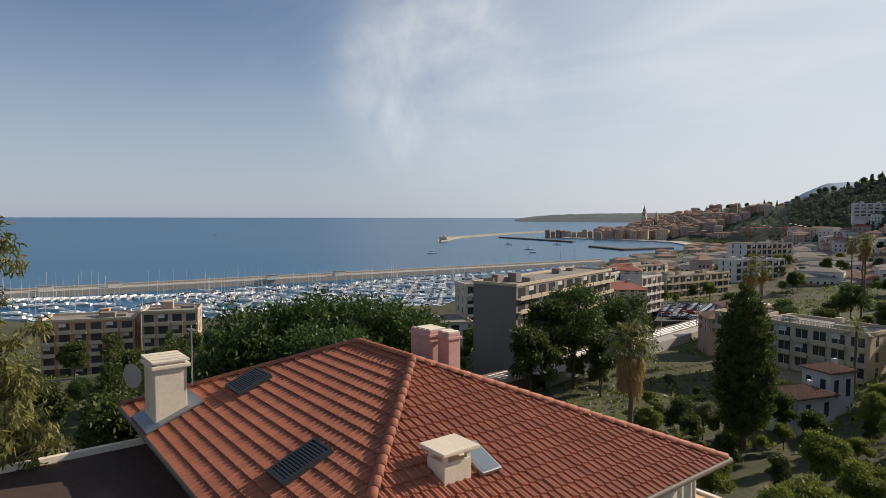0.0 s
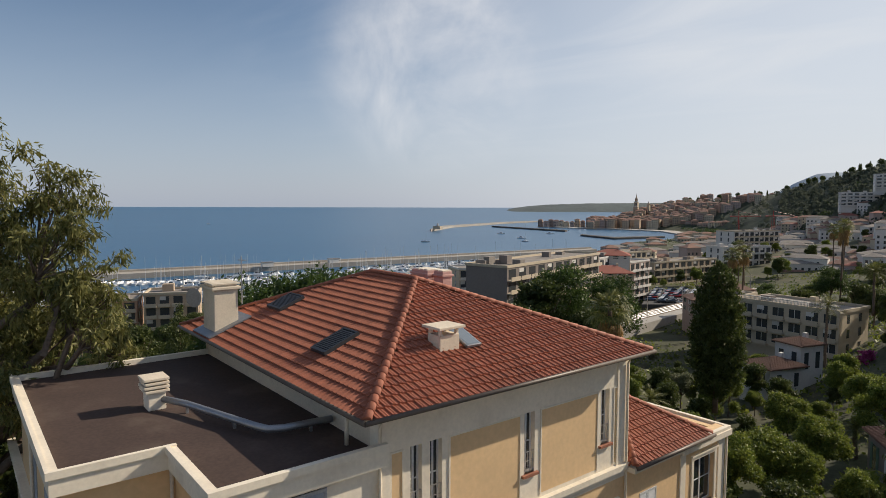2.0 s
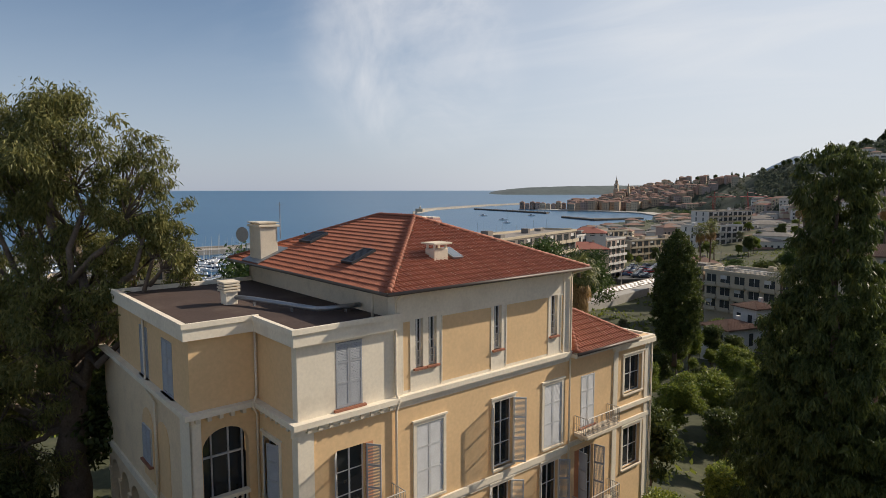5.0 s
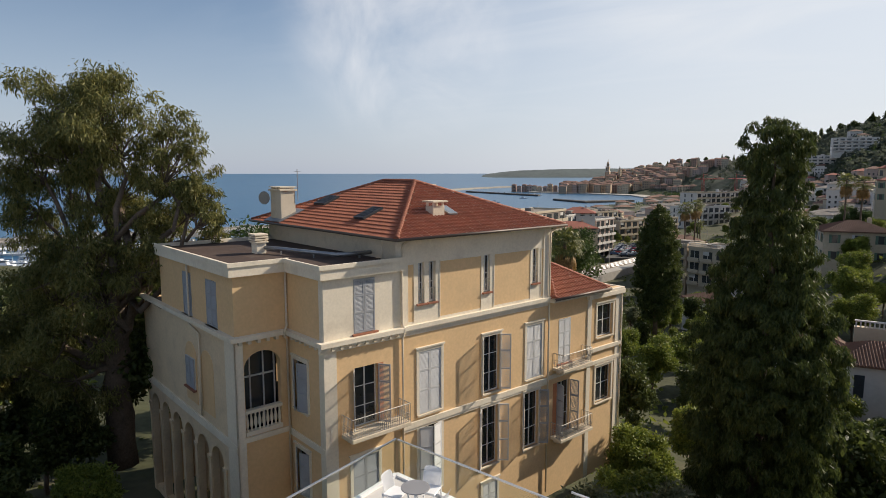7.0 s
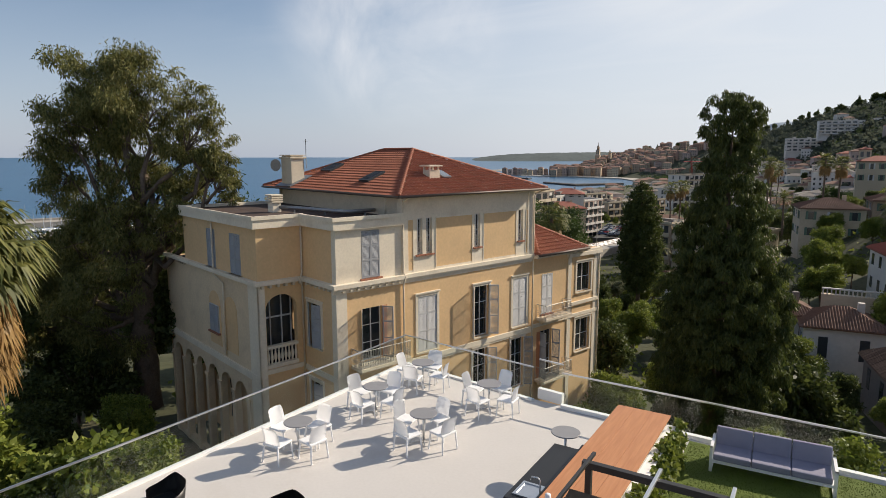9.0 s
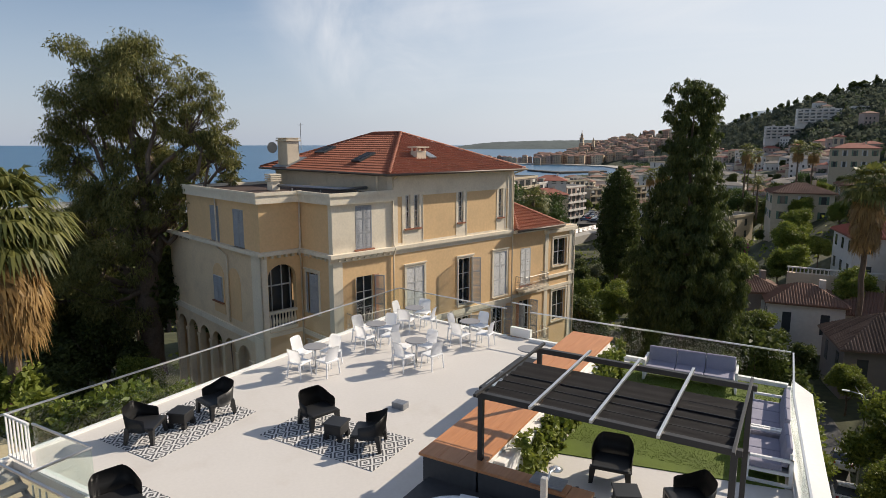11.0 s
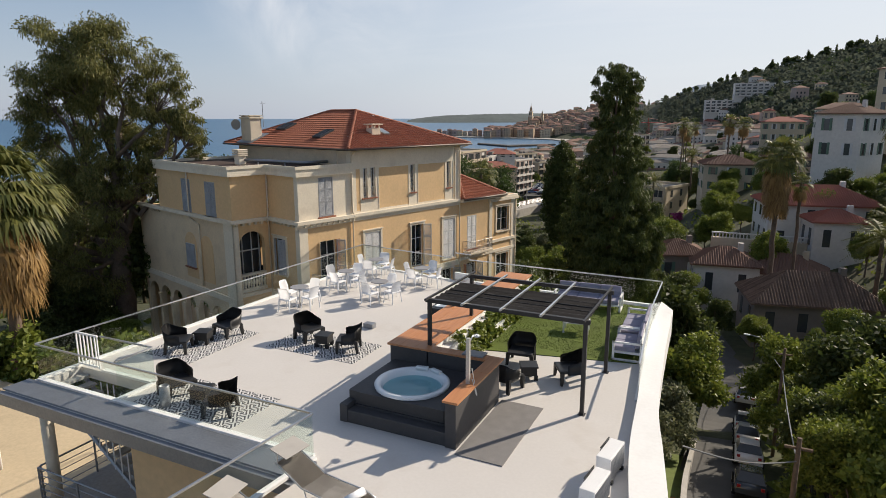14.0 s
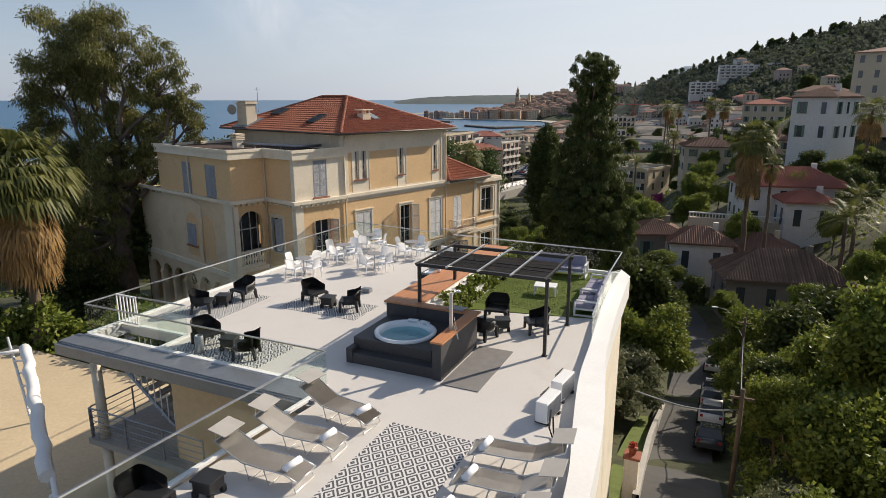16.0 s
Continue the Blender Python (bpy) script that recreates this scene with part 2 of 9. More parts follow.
def raw(name, verts, faces, mat, parent=None, label="", smooth=False):
    """A mesh object from arrays of corners and faces of one size each."""
    me = bpy.data.meshes.new(name)
    verts, faces = np.asarray(verts, float).reshape(-1, 3), np.asarray(faces, int)
    k = faces.shape[1]
    me.vertices.add(len(verts)); me.vertices.foreach_set("co", verts.ravel())
    me.loops.add(faces.size); me.loops.foreach_set("vertex_index", faces.ravel())
    me.polygons.add(len(faces)); me.polygons.foreach_set("loop_start", np.arange(0, faces.size, k))
    me.update(calc_edges=True)
    me.validate()
    me.materials.append(mat)
    me.polygons.foreach_set("use_smooth", [smooth] * len(me.polygons))
    ob = new(name, me)
    if parent is not None:
        ob.parent = parent
    return tagged(ob, label)


def thing(name, label, category, group="", m=None, kind=""):
    ob = tagged(new(name), label, category, group, kind)
    if m is not None:
        ob.matrix_basis = m
    return ob


def B():
    return bmesh.new()


def wall(bm, a0, a1, z0, z1, y0, y1, holes):
    """A wall along x from a0 to a1 between y0 and y1, with holes (x0, x1, z0, z1) right through it."""
    xs = sorted({a0, a1, *[h[0] for h in holes], *[h[1] for h in holes]})
    zs = sorted({z0, z1, *[h[2] for h in holes], *[h[3] for h in holes]})
    xs, zs = [x for x in xs if a0 <= x <= a1], [z for z in zs if z0 <= z <= z1]
    for xa, xb in zip(xs, xs[1:]):
        run = None
        for za, zb in zip(zs, zs[1:]):
            solid = not any(h[0] <= (xa + xb) / 2 <= h[1] and h[2] <= (za + zb) / 2 <= h[3] for h in holes)
            if solid:
                run = (run[0], zb) if run else (za, zb)
            elif run:
                box(bm, xa, y0, run[0], xb, y1, run[1]); run = None
        if run:
            box(bm, xa, y0, run[0], xb, y1, run[1])


# ---- surfaces ----
OCHRE = material("ochre_render", (0.72, 0.499, 0.275), 0.9, vary=0.07, scale=0.35, fine=6, bump=0.08, stain=((0.55, 0.39, 0.23), 0.5, 0.52, 0.75, 0.45))
CREAM = material("cream_render", (0.76, 0.68, 0.55), 0.88, vary=0.07, scale=0.5, fine=8, bump=0.08, stain=((0.55, 0.47, 0.37), 0.8, 0.52, 0.75, 0.5))
WARM_CREAM = material("warm_cream_render", (0.71, 0.565, 0.385), 0.88, vary=0.08, scale=0.5, fine=8, bump=0.08, stain=((0.48, 0.37, 0.26), 0.8, 0.5, 0.75, 0.5))
TRIM = material("stone_trim", (0.66, 0.57, 0.44), 0.85, vary=0.09, scale=0.9, fine=14, bump=0.1, stain=((0.33, 0.27, 0.2), 1.2, 0.55, 0.8, 0.5))
SHUTTER = material("grey_shutter_paint", (0.33, 0.34, 0.36), 0.6, vary=0.1, scale=1.5, fine=20, bump=0.05)
SHUT_PALE = material("pale_shutter_paint", (0.55, 0.55, 0.55), 0.6, vary=0.1, scale=1.5, fine=20, bump=0.05)
TILE = material("terracotta_tile", (0.315, 0.105, 0.058), 0.7, vary=0.16, scale=0.8, fine=16, bump=0.15, random_tone=0.35, island=True, stain=((0.16, 0.07, 0.045), 0.9, 0.56, 0.8, 0.45))
TILE_ONE = material("terracotta_tile_piece", (0.315, 0.105, 0.058), 0.7, vary=0.16, scale=0.8, fine=16, bump=0.15, random_tone=0.35, stain=((0.16, 0.07, 0.045), 0.9, 0.56, 0.8, 0.45))
OLD_TILE = material("weathered_tile", (0.15, 0.10, 0.075), 0.9, vary=0.25, scale=0.6, fine=7, bump=0.3, random_tone=0.7, island=True)
FELT = material("roofing_felt", (0.062, 0.039, 0.031), 0.92, vary=0.2, scale=0.5, fine=9, bump=0.1, stain=((0.11, 0.085, 0.065), 0.5, 0.55, 0.72, 0.6))
ZINC = material("zinc", (0.30, 0.31, 0.33), 0.45, 0.7, vary=0.12, scale=2, fine=20, bump=0.05)
DARK_GLASS = material("window_glass", (0.025, 0.03, 0.035), 0.06, vary=0.1, scale=1, fine=2, bump=0, spec=0.9)
CURTAIN = material("curtain", (0.35, 0.32, 0.27), 0.9, vary=0.15, scale=3, fine=20)
IRON = material("painted_iron", (0.42, 0.40, 0.37), 0.5, 0.3, vary=0.1, fine=30)
ROSE_WALL = material("rose_plaster", (0.50, 0.21, 0.10), 0.85, vary=0.08)
CONCRETE = material("concrete", (0.36, 0.34, 0.31), 0.9, vary=0.13, scale=0.6, fine=12, bump=0.15)
PAVING = material("pale_paving", (0.59, 0.56, 0.53), 0.62, vary=0.035, scale=0.5, fine=14, bump=0.03, stain=((0.47, 0.42, 0.37), 0.45, 0.54, 0.74, 0.6))
WHITE_PAINT = material("white_paint", (0.80, 0.79, 0.77), 0.6, vary=0.04, scale=0.6, fine=12, bump=0.04, stain=((0.62, 0.6, 0.57), 0.7, 0.55, 0.8, 0.4))
WHITE_METAL = material("white_lacquer", (0.80, 0.79, 0.78), 0.4, vary=0.03, fine=30, bump=0.0)
# near-black base colour carries the shade of unlit rooms
ROOM_SHADE = material("interior_shade", (0.05, 0.045, 0.04), 0.9)
GUTTER = material("brown_gutter", (0.10, 0.08, 0.065), 0.5, 0.2, vary=0.1)
GROUND = material("garden_earth", (0.058, 0.062, 0.028), 0.95, vary=0.35, scale=0.12, fine=1.2, bump=0.4, dist=0.1, stain=((0.12, 0.095, 0.065), 0.06, 0.54, 0.7, 0.7))
ASPHALT = material("asphalt", (0.075, 0.073, 0.07), 0.9, vary=0.15, scale=0.4, fine=12, bump=0.15, stain=((0.12, 0.11, 0.1), 0.3, 0.5, 0.75, 0.6))

# ---- ground and sea ----
C0 = Vector((-13.7, 14.5, 11.5))
FWD, RGT = Vector((-0.582, 0.813, 0)), Vector((0.813, 0.582, 0))
SEA_Z = -37.0


def far(d, r, z):
    """A place d metres ahead of and r metres to the right of the walk's start."""
    return Vector((C0.x, C0.y, 0)) + FWD * d + RGT * r + Vector((0, 0, z))


# bearings of the land: (ahead, right, height)
LAND = [(0, -30, -11), (0, 0, -12), (30, -20, -14), (30, 15, -17), (-20, 20, -10), (-45, 10, -9), (-40, -25, -7), (-14, 10, -10.5), (1.5, 21, -17), (17, 32, -21), (40, 38, -22), (10, 60, -15), (60, 0, -22),
        (90, -50, -28), (90, 30, -25), (110, 40, -26), (140, 0, -31), (140, 60, -27.5), (150, 48, -27.5), (180, 55, -28), (212, 87, -28), (185, 85, -27.5), (240, 98, -28.5), (200, -120, -35), (220, 0, -34), (240, 90, -31), (60, 90, -12), (90, 110, -6), (110, 150, 0),
        (20, 90, -4), (-30, 60, -4), (150, 190, 7), (300, 150, -30), (360, 260, -24), (420, 330, -14), (400, 60, -34), (520, 160, -34), (560, 300, -31), (760, 360, -34)]


def ground_z(x, y):
    px, py = np.asarray(x, float), np.asarray(y, float)
    num, den = 0.0, 0.0
    for d, r, z in LAND:
        g = far(d, r, 0)
        w = 1 / ((px - g.x) ** 2 + (py - g.y) ** 2 + 60.0) ** 1.6
        num, den = num + w * z, den + w
    return num / den


def coast(r):
    """How far ahead the shore lies, by the distance to the right."""
    return np.interp(r, [-900, -150, 0, 100, 155, 343, 420], [262, 262, 300, 470, 605, 875, 930])


def sheet():
    d = np.concatenate([np.linspace(-120, 120, 61), np.linspace(126, 900, 90)])
    r = np.concatenate([np.linspace(-700, -130, 40), np.linspace(-120, 160, 71), np.linspace(170, 900, 60)])
    dd, rr = np.meshgrid(d, r, indexing="ij")
    x, y = C0.x + FWD.x * dd + RGT.x * rr, C0.y + FWD.y * dd + RGT.y * rr
    z = ground_z(x, y)
    shore = coast(rr)
    z = np.where(dd > shore - 12, -35.6 - np.clip((dd - shore) * 0.4, 0, 4), np.maximum(z, -35.6))
    v = np.stack([x, y, z], -1).reshape(-1, 3)
    i = np.arange(len(d) * len(r)).reshape(len(d), len(r))
    f = np.stack([i[:-1, :-1], i[:-1, 1:], i[1:, 1:], i[1:, :-1]], -1).reshape(-1, 4)
    tagged(raw("ground", v, f, GROUND, smooth=True), "sloping garden earth with dry grass and soil", "ground", kind="structure")


sheet()

SEA = bpy.data.materials.new("sea")
SEA.use_nodes = True
_N, _L = SEA.node_tree.nodes, SEA.node_tree.links
_b = _N["Principled BSDF"]
_b.inputs["Base Color"].default_value = (0.03, 0.085, 0.13, 1)
_b.inputs["Roughness"].default_value = 0.3
_b.inputs["Specular IOR Level"].default_value = 0.28
_g, _n1, _n2, _bp = _N.new("ShaderNodeNewGeometry"), _N.new("ShaderNodeTexNoise"), _N.new("ShaderNodeTexNoise"), _N.new("ShaderNodeBump")
_n1.inputs["Scale"].default_value, _n1.inputs["Detail"].default_value = 0.25, 5
_n2.inputs["Scale"].default_value, _n2.inputs["Detail"].default_value = 0.006, 4
_bp.inputs["Strength"].default_value, _bp.inputs["Distance"].default_value = 0.5, 0.6
_rg = _N.new("ShaderNodeMixRGB")
_rg.inputs[1].default_value, _rg.inputs[2].default_value = (0.006, 0.064, 0.155, 1), (0.022, 0.115, 0.22, 1)
_L.new(_g.outputs["Position"], _n1.inputs["Vector"]); _L.new(_g.outputs["Position"], _n2.inputs["Vector"])
_L.new(_n1.outputs[0], _bp.inputs["Height"]); _L.new(_bp.outputs[0], _b.inputs["Normal"])
_L.new(_n2.outputs[0], _rg.inputs[0]); _L.new(_rg.outputs[0], _b.inputs["Base Color"])


def sea():
    d = np.concatenate([np.linspace(150, 1500, 28), np.linspace(1600, 4300, 28)])
    t = np.linspace(-1.15, 1.15, 60)
    dd, tt = np.meshgrid(d, t, indexing="ij")
    rr = dd * tt
    z = SEA_Z + np.clip((dd - 1500) / 2800, 0, 1) ** 2 * 30
    x, y = C0.x + FWD.x * dd + RGT.x * rr, C0.y + FWD.y * dd + RGT.y * rr
    v = np.stack([x, y, z], -1).reshape(-1, 3)
    i = np.arange(dd.size).reshape(dd.shape)
    f = np.stack([i[:-1, :-1], i[:-1, 1:], i[1:, 1:], i[1:, :-1]], -1).reshape(-1, 4)
    tagged(raw("water", v, f, SEA, smooth=True), "calm blue sea reaching to the horizon", "sea", kind="structure")


sea()

# ---- the villa ----
villa = thing("villa", "ochre and cream Belle Epoque villa with a red tiled hip roof", "house", m=pose(-22.61, 18.17, 0, 0, 0, 73.5))


def quad_hole_wall(name, a0, a1, z0, z1, y0, y1, holes, mat, label="", m=None):
    bm = B()
    wall(bm, a0, a1, z0, z1, y0, y1, holes)
    return part(name, bm, mat, villa, label, m=m)


BASE = -13.0
# front openings: (x0, x1, z0, z1)
F_TOP = [(1.62, 2.80, 0.2, 2.8)]
F_SLIT = [(5.45, 5.86, 1.1, 3.2), (6.15, 6.6, 1.1, 3.2), (10.08, 10.58, 1.1, 3.18), (14.15, 14.65, 1.12, 3.2)]
F_MID = [(1.6, 2.9, -4.4, -1.45), (5.45, 6.95, -4.75, -1.4), (10.1, 11.4, -4.75, -1.45), (13.7, 15.1, -4.75, -1.42), (16.75, 17.95, -4.4, -1.5), (20.8, 22.6, -3.4, -1.2)]
F_LOW = [(1.4, 2.9, -9.0, -5.9), (5.45, 6.95, -9.1, -5.4), (10.0, 11.3, -9.1, -5.6), (13.6, 14.9, -9.1, -5.6), (16.7, 18.0, -9.0, -5.6), (20.8, 22.6, -8.0, -5.5)]
F_BOT = [(10.1, 11.3, -12.6, -10.2), (5.5, 6.9, -12.6, -10.2)]
FRONT = F_TOP + F_MID + F_LOW + F_BOT
quad_hole_wall("wall", 0, 4.35, -0.2, 3.0, 0, 0.4, F_TOP, CREAM, "cream rendered upper wall")
quad_hole_wall("wall", 4.35, 15.6, -0.2, 4.5, 0, 0.4, F_SLIT, CREAM, "cream rendered upper wall")
quad_hole_wall("wall", 0, 23.4, BASE, -0.2, 0, 0.4, FRONT, OCHRE, "ochre rendered front wall")
# ochre fields set into the upper wall
for x0, x1 in ((4.79, 5.15), (6.9, 9.86), (10.9, 13.92), (14.95, 15.25)):
    bm = B(); box(bm, x0, -0.004, 0.25, x1, 0.02, 3.15); part("wall_field", bm, OCHRE, villa, "ochre field between cream bands")
    bm = B()
    for q in ((x0 - 0.05, 0.2, x0, 3.2), (x1, 0.2, x1 + 0.05, 3.2), (x0, 3.15, x1, 3.2)):
        box(bm, q[0], -0.03, q[1], q[2], 0.01, q[3])
    part("field_border", bm, CREAM, villa)


def side(x, y, deg):
    """The pose of a wall that starts at (x, y) and runs to the given side."""
    return pose(x, y, 0, 0, 0, deg)


# recess wall (faces the sea side), loggia wall and end wall
R_HOLES = [(0.55, 1.9, -3.75, -1.3), (0.6, 1.9, -8.0, -5.8)]
quad_hole_wall("wall", 0.0, 3.1, BASE, 3.0, 0, 0.35, R_HOLES, OCHRE, "ochre recess wall", m=side(0, 3.5, -90))
L_HOLES = [(0.4, 2.25, -4.85, -0.75)]
quad_hole_wall("wall", 0, 2.7, BASE, 3.0, 0, 0.35, L_HOLES, OCHRE, "ochre loggia wall", m=side(-2.7, 3.5, 0))
ARCADE = [2.05 + 2.05 * k for k in range(6)]
E_HOLES = [(2.0, 3.4, 0.1, 2.45), (5.5, 6.8, 0.1, 2.45), (5.4, 6.7, -3.9, -2.2)] + [(x - 0.05, x + 1.55, -12.6, -6.2) for x in ARCADE]
E_HOLES = [(14.5 - b, 14.5 - a, c, d) for a, b, c, d in E_HOLES]
quad_hole_wall("wall", 0, 10.35, -0.2, 3.0, 0, 0.35, [(a - 3.8, b - 3.8, c, d) for a, b, c, d in E_HOLES[:2]], OCHRE, "ochre upper end wall", m=side(-2.7, 14.2, -90))
quad_hole_wall("wall", 0, 14.15, -5.2, -0.2, 0, 0.35, E_HOLES, WARM_CREAM, "cream end wall with blind arches", m=side(-2.7, 18.0, -90))
quad_hole_wall("wall", 0, 14.15, BASE, -5.2, 0, 0.35, E_HOLES, WARM_CREAM, "cream arcade wall", m=side(-2.7, 18.0, -90))
bm = B(); box(bm, -0.2, 3.9, BASE, 0.1, 17.6, -5.15); part("inner_wall", bm, OCHRE, villa, "ochre inner wall of the arcade")
bm = B(); box(bm, -2.35, 3.86, -5.25, 0.1, 17.6, -5.16); part("arcade_ceiling", bm, CREAM, villa)
# walls at the back and far side, plain
bm = B(); box(bm, -2.7, 17.6, BASE, 15.6, 18, -0.2); box(bm, -2.35, 13.85, -0.2, 15.25, 14.2, 2.6); part("wall", bm, OCHRE, villa, "plain rear wall")
bm = B(); box(bm, -2.7, 14.2, -0.4, 15.6, 17.6, -0.25); part("rear_terrace", bm, FELT, villa, "brown felted lower roof")
bm = B(); box(bm, 23.0, 0.4, BASE, 23.4, 11, -0.3); box(bm, 15.2, 10.6, BASE, 23.4, 11, -0.3); part("wall", bm, OCHRE, villa, "plain wall of the wing")
bm = B(); box(bm, 4.35, 0.4, 2.6, 4.7, 14.4, 4.5); box(bm, 15.25, 0.4, -0.2, 15.6, 14.4, 4.5); box(bm, 4.35, 14.05, 2.6, 15.6, 14.4, 4.5)
part("wall", bm, TRIM, villa, "stained attic walls under the eaves")
# floors and inner walls added behind the windows, coloured as room shade
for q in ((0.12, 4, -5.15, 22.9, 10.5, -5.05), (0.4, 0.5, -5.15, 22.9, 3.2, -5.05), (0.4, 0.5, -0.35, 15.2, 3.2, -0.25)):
    bm = B(); box(bm, *q); part("floor", bm, ROOM_SHADE, villa, "added floor behind the windows, room shade in its colour")
bm = B(); box(bm, 0.5, 3.2, BASE, 22.8, 3.35, -0.36); box(bm, 0.5, 3.2, -0.36, 15.1, 3.35, 2.5); part("inner_wall", bm, ROOM_SHADE, villa, "added inner wall behind the windows, room shade in its colour")

# flat roof with its parapet
ROOF_OUT = [(-2.7, 3.5), (0, 3.5), (0, 0), (4.35, 0), (4.35, 14.1), (-2.7, 14.1)]
bm = B(); prism(bm, ROOF_OUT, 3.0, 3.36); part("flat_roof", bm, FELT, villa, "brown felted flat roof")
for x0, y0, x1, y1 in ((-2.95, 3.25, 0.0, 3.47), (-0.22, -0.22, 0.0, 3.25), (0.0, -0.22, 4.5, 0.0), (-2.95, 3.47, -2.72, 14.3), (-2.72, 14.08, 4.35, 14.3)):
    bm = B(); box(bm, x0, y0, 2.95, x1, y1, 3.56); part("parapet", bm, CREAM, villa, "cream moulded parapet")
for x0, y0, x1, y1 in ((-3.02, 3.18, 0.0, 3.3), (-0.3, -0.3, -0.18, 3.18), (-0.18, -0.3, 4.5, -0.18), (-3.02, 3.3, -2.92, 14.3)):
    bm = B(); box(bm, x0, y0, 3.42, x1, y1, 3.62); part("coping", bm, CREAM, villa, "projecting cream coping")

# cornice under the upper floor, with brackets, and string course
for (x0, x1, d) in ((-0.32, 4.45, 0.32), (4.45, 15.75, 0.2)):
    bm = B(); box(bm, x0, -d, -0.12, x1, 0.0, 0.1); box(bm, x0 + 0.02, -d * 0.65, -0.26, x1, 0.0, -0.12); box(bm, x0 + 0.02, -d * 0.3, -0.42, x1, 0.0, -0.26); part("cornice", bm, CREAM, villa, "cream moulded cornice")
for (x0, y0, x1, y1) in ((-0.32, 0, 0.0, 3.2), (-3.0, 3.2, 0.0, 3.5), (-3.0, 3.5, -2.7, 18)):
    bm = B(); box(bm, x0, y0, -0.12, x1, y1, 0.1); part("cornice", bm, CREAM, villa, "cream moulded cornice")
for i in range(9):
    bm = B(); box(bm, 0.25 + i * 0.46, -0.26, -0.32, 0.4 + i * 0.46, 0.0, -0.12); part("bracket", bm, TRIM, villa)
for i in range(6):
    bm = B(); box(bm, -0.24, 0.35 + i * 0.46, -0.3, 0.0, 0.5 + i * 0.46, -0.12); part("bracket", bm, TRIM, villa)
    bm = B(); box(bm, -2.6 + i * 0.46, 3.24, -0.3, -2.45 + i * 0.46, 3.5, -0.12); part("bracket", bm, TRIM, villa)
bm = B()
box(bm, 4.35, -0.12, -5.3, 15.75, 0, -5.0); box(bm, 4.35, -0.07, -5.45, 15.75, 0, -5.3); box(bm, 15.75, -0.1, -5.2, 23.5, 0, -4.95)
box(bm, -2.78, 3.42, -5.15, 0, 3.5, -4.9); box(bm, -0.08, 0, -5.3, 0, 3.42, -5.0); box(bm, -2.8, 3.5, -5.6, -2.7, 18, -5.2)
part("string_course", bm, CREAM, villa, "cream string course")
# corner strips
for x0, x1, y0, y1, z0, z1 in ((-0.06, 0.6, -0.06, 0.0, BASE, -0.42), (-0.06, 0.0, 0.0, 0.4, BASE, -0.42), (-2.78, -2.35, 3.43, 3.5, BASE, -0.12), (-2.78, -2.7, 3.43, 4.6, BASE, -0.12), (15.1, 15.75, -0.05, 0.0, -0.2, 4.4), (4.35, 4.72, -0.05, 0.0, 0.1, 4.4), (19.7, 20.1, -0.06, 0, BASE, -0.4), (22.9, 23.46, -0.06, 0, BASE, -0.6)):
    bm = B(); box(bm, x0, y0, z0, x1, y1, z1); part("pilaster", bm, CREAM, villa)

# main hip roof: slopes, tiles, hips
EAVE = (3.5, -0.82, 16.1, 15.2)
EZ, RZ = 4.62, 7.18
RIDGE = ((9.8, 5.75), (9.8, 9.0))


def hip_slopes(bm, eave, ez, ridge, rz, drop=0.0):
    x0, y0, x1, y1 = eave
    c = [Vector((x, y, ez - drop)) for x, y in ((x0, y0), (x1, y0), (x1, y1), (x0, y1))]
    a, b = Vector((*ridge[0], rz - drop)), Vector((*ridge[1], rz - drop))
    return [(c[0], c[1], a), (c[1], c[2], b, a), (c[2], c[3], b), (c[3], c[0], a, b)]


bm = B()
for s in hip_slopes(bm, EAVE, EZ, RIDGE, RZ, 0.09):
    bm.faces.new([bm.verts.new(p) for p in s])
bmesh.ops.remove_doubles(bm, verts=bm.verts, dist=0.001)
bm.faces.new([v for v in sorted(bm.verts, key=lambda v: math.atan2(v.co.y - 7, v.co.x - 9.8)) if abs(v.co.z - EZ + 0.09) < 0.01])
bm2 = B(); box(bm2, 4.1, -0.3, 4.4, 15.9, 14.7, 4.54)
add_mesh(bm, bm2)
ROOF = part("roof", bm, TRIM, villa, "hip roof deck with pale soffit")

TW, TL = 0.24, 0.385                     # a tile's width and exposed length


def tile_shape(lift=0.06):
    """Corners and faces of one interlocking tile: a pan with a roll, thicker at its lower edge."""
    prof = [(0.0, 0.004), (0.03, 0.045), (0.07, 0.048), (0.11, 0.004), (0.15, 0.022), (0.18, 0.002), (TW, 0.004)]
    v = [(x, 0.0, z + lift) for x, z in prof] + [(x, TL + 0.03, z) for x, z in prof] + [(x, 0.0, z - 0.012) for x, z in prof]
    n = len(prof)
    f = [(i, i + 1, n + i + 1, n + i) for i in range(n - 1)] + [(2 * n + i, 2 * n + i + 1, i + 1, i) for i in range(n - 1)]
    return np.array(v), np.array(f)


TV, TF = tile_shape()
TILE_MESH = bpy.data.meshes.new("tile")
TILE_MESH.from_pydata(TV.tolist(), [], TF.tolist())
TILE_MESH.materials.append(TILE_ONE)


def inside(p, poly):
    for i in range(len(poly)):
        a, b = poly[i], poly[(i + 1) % len(poly)]
        if (b[0] - a[0]) * (p[1] - a[1]) - (b[1] - a[1]) * (p[0] - a[0]) < -0.02:
            return False
    return True


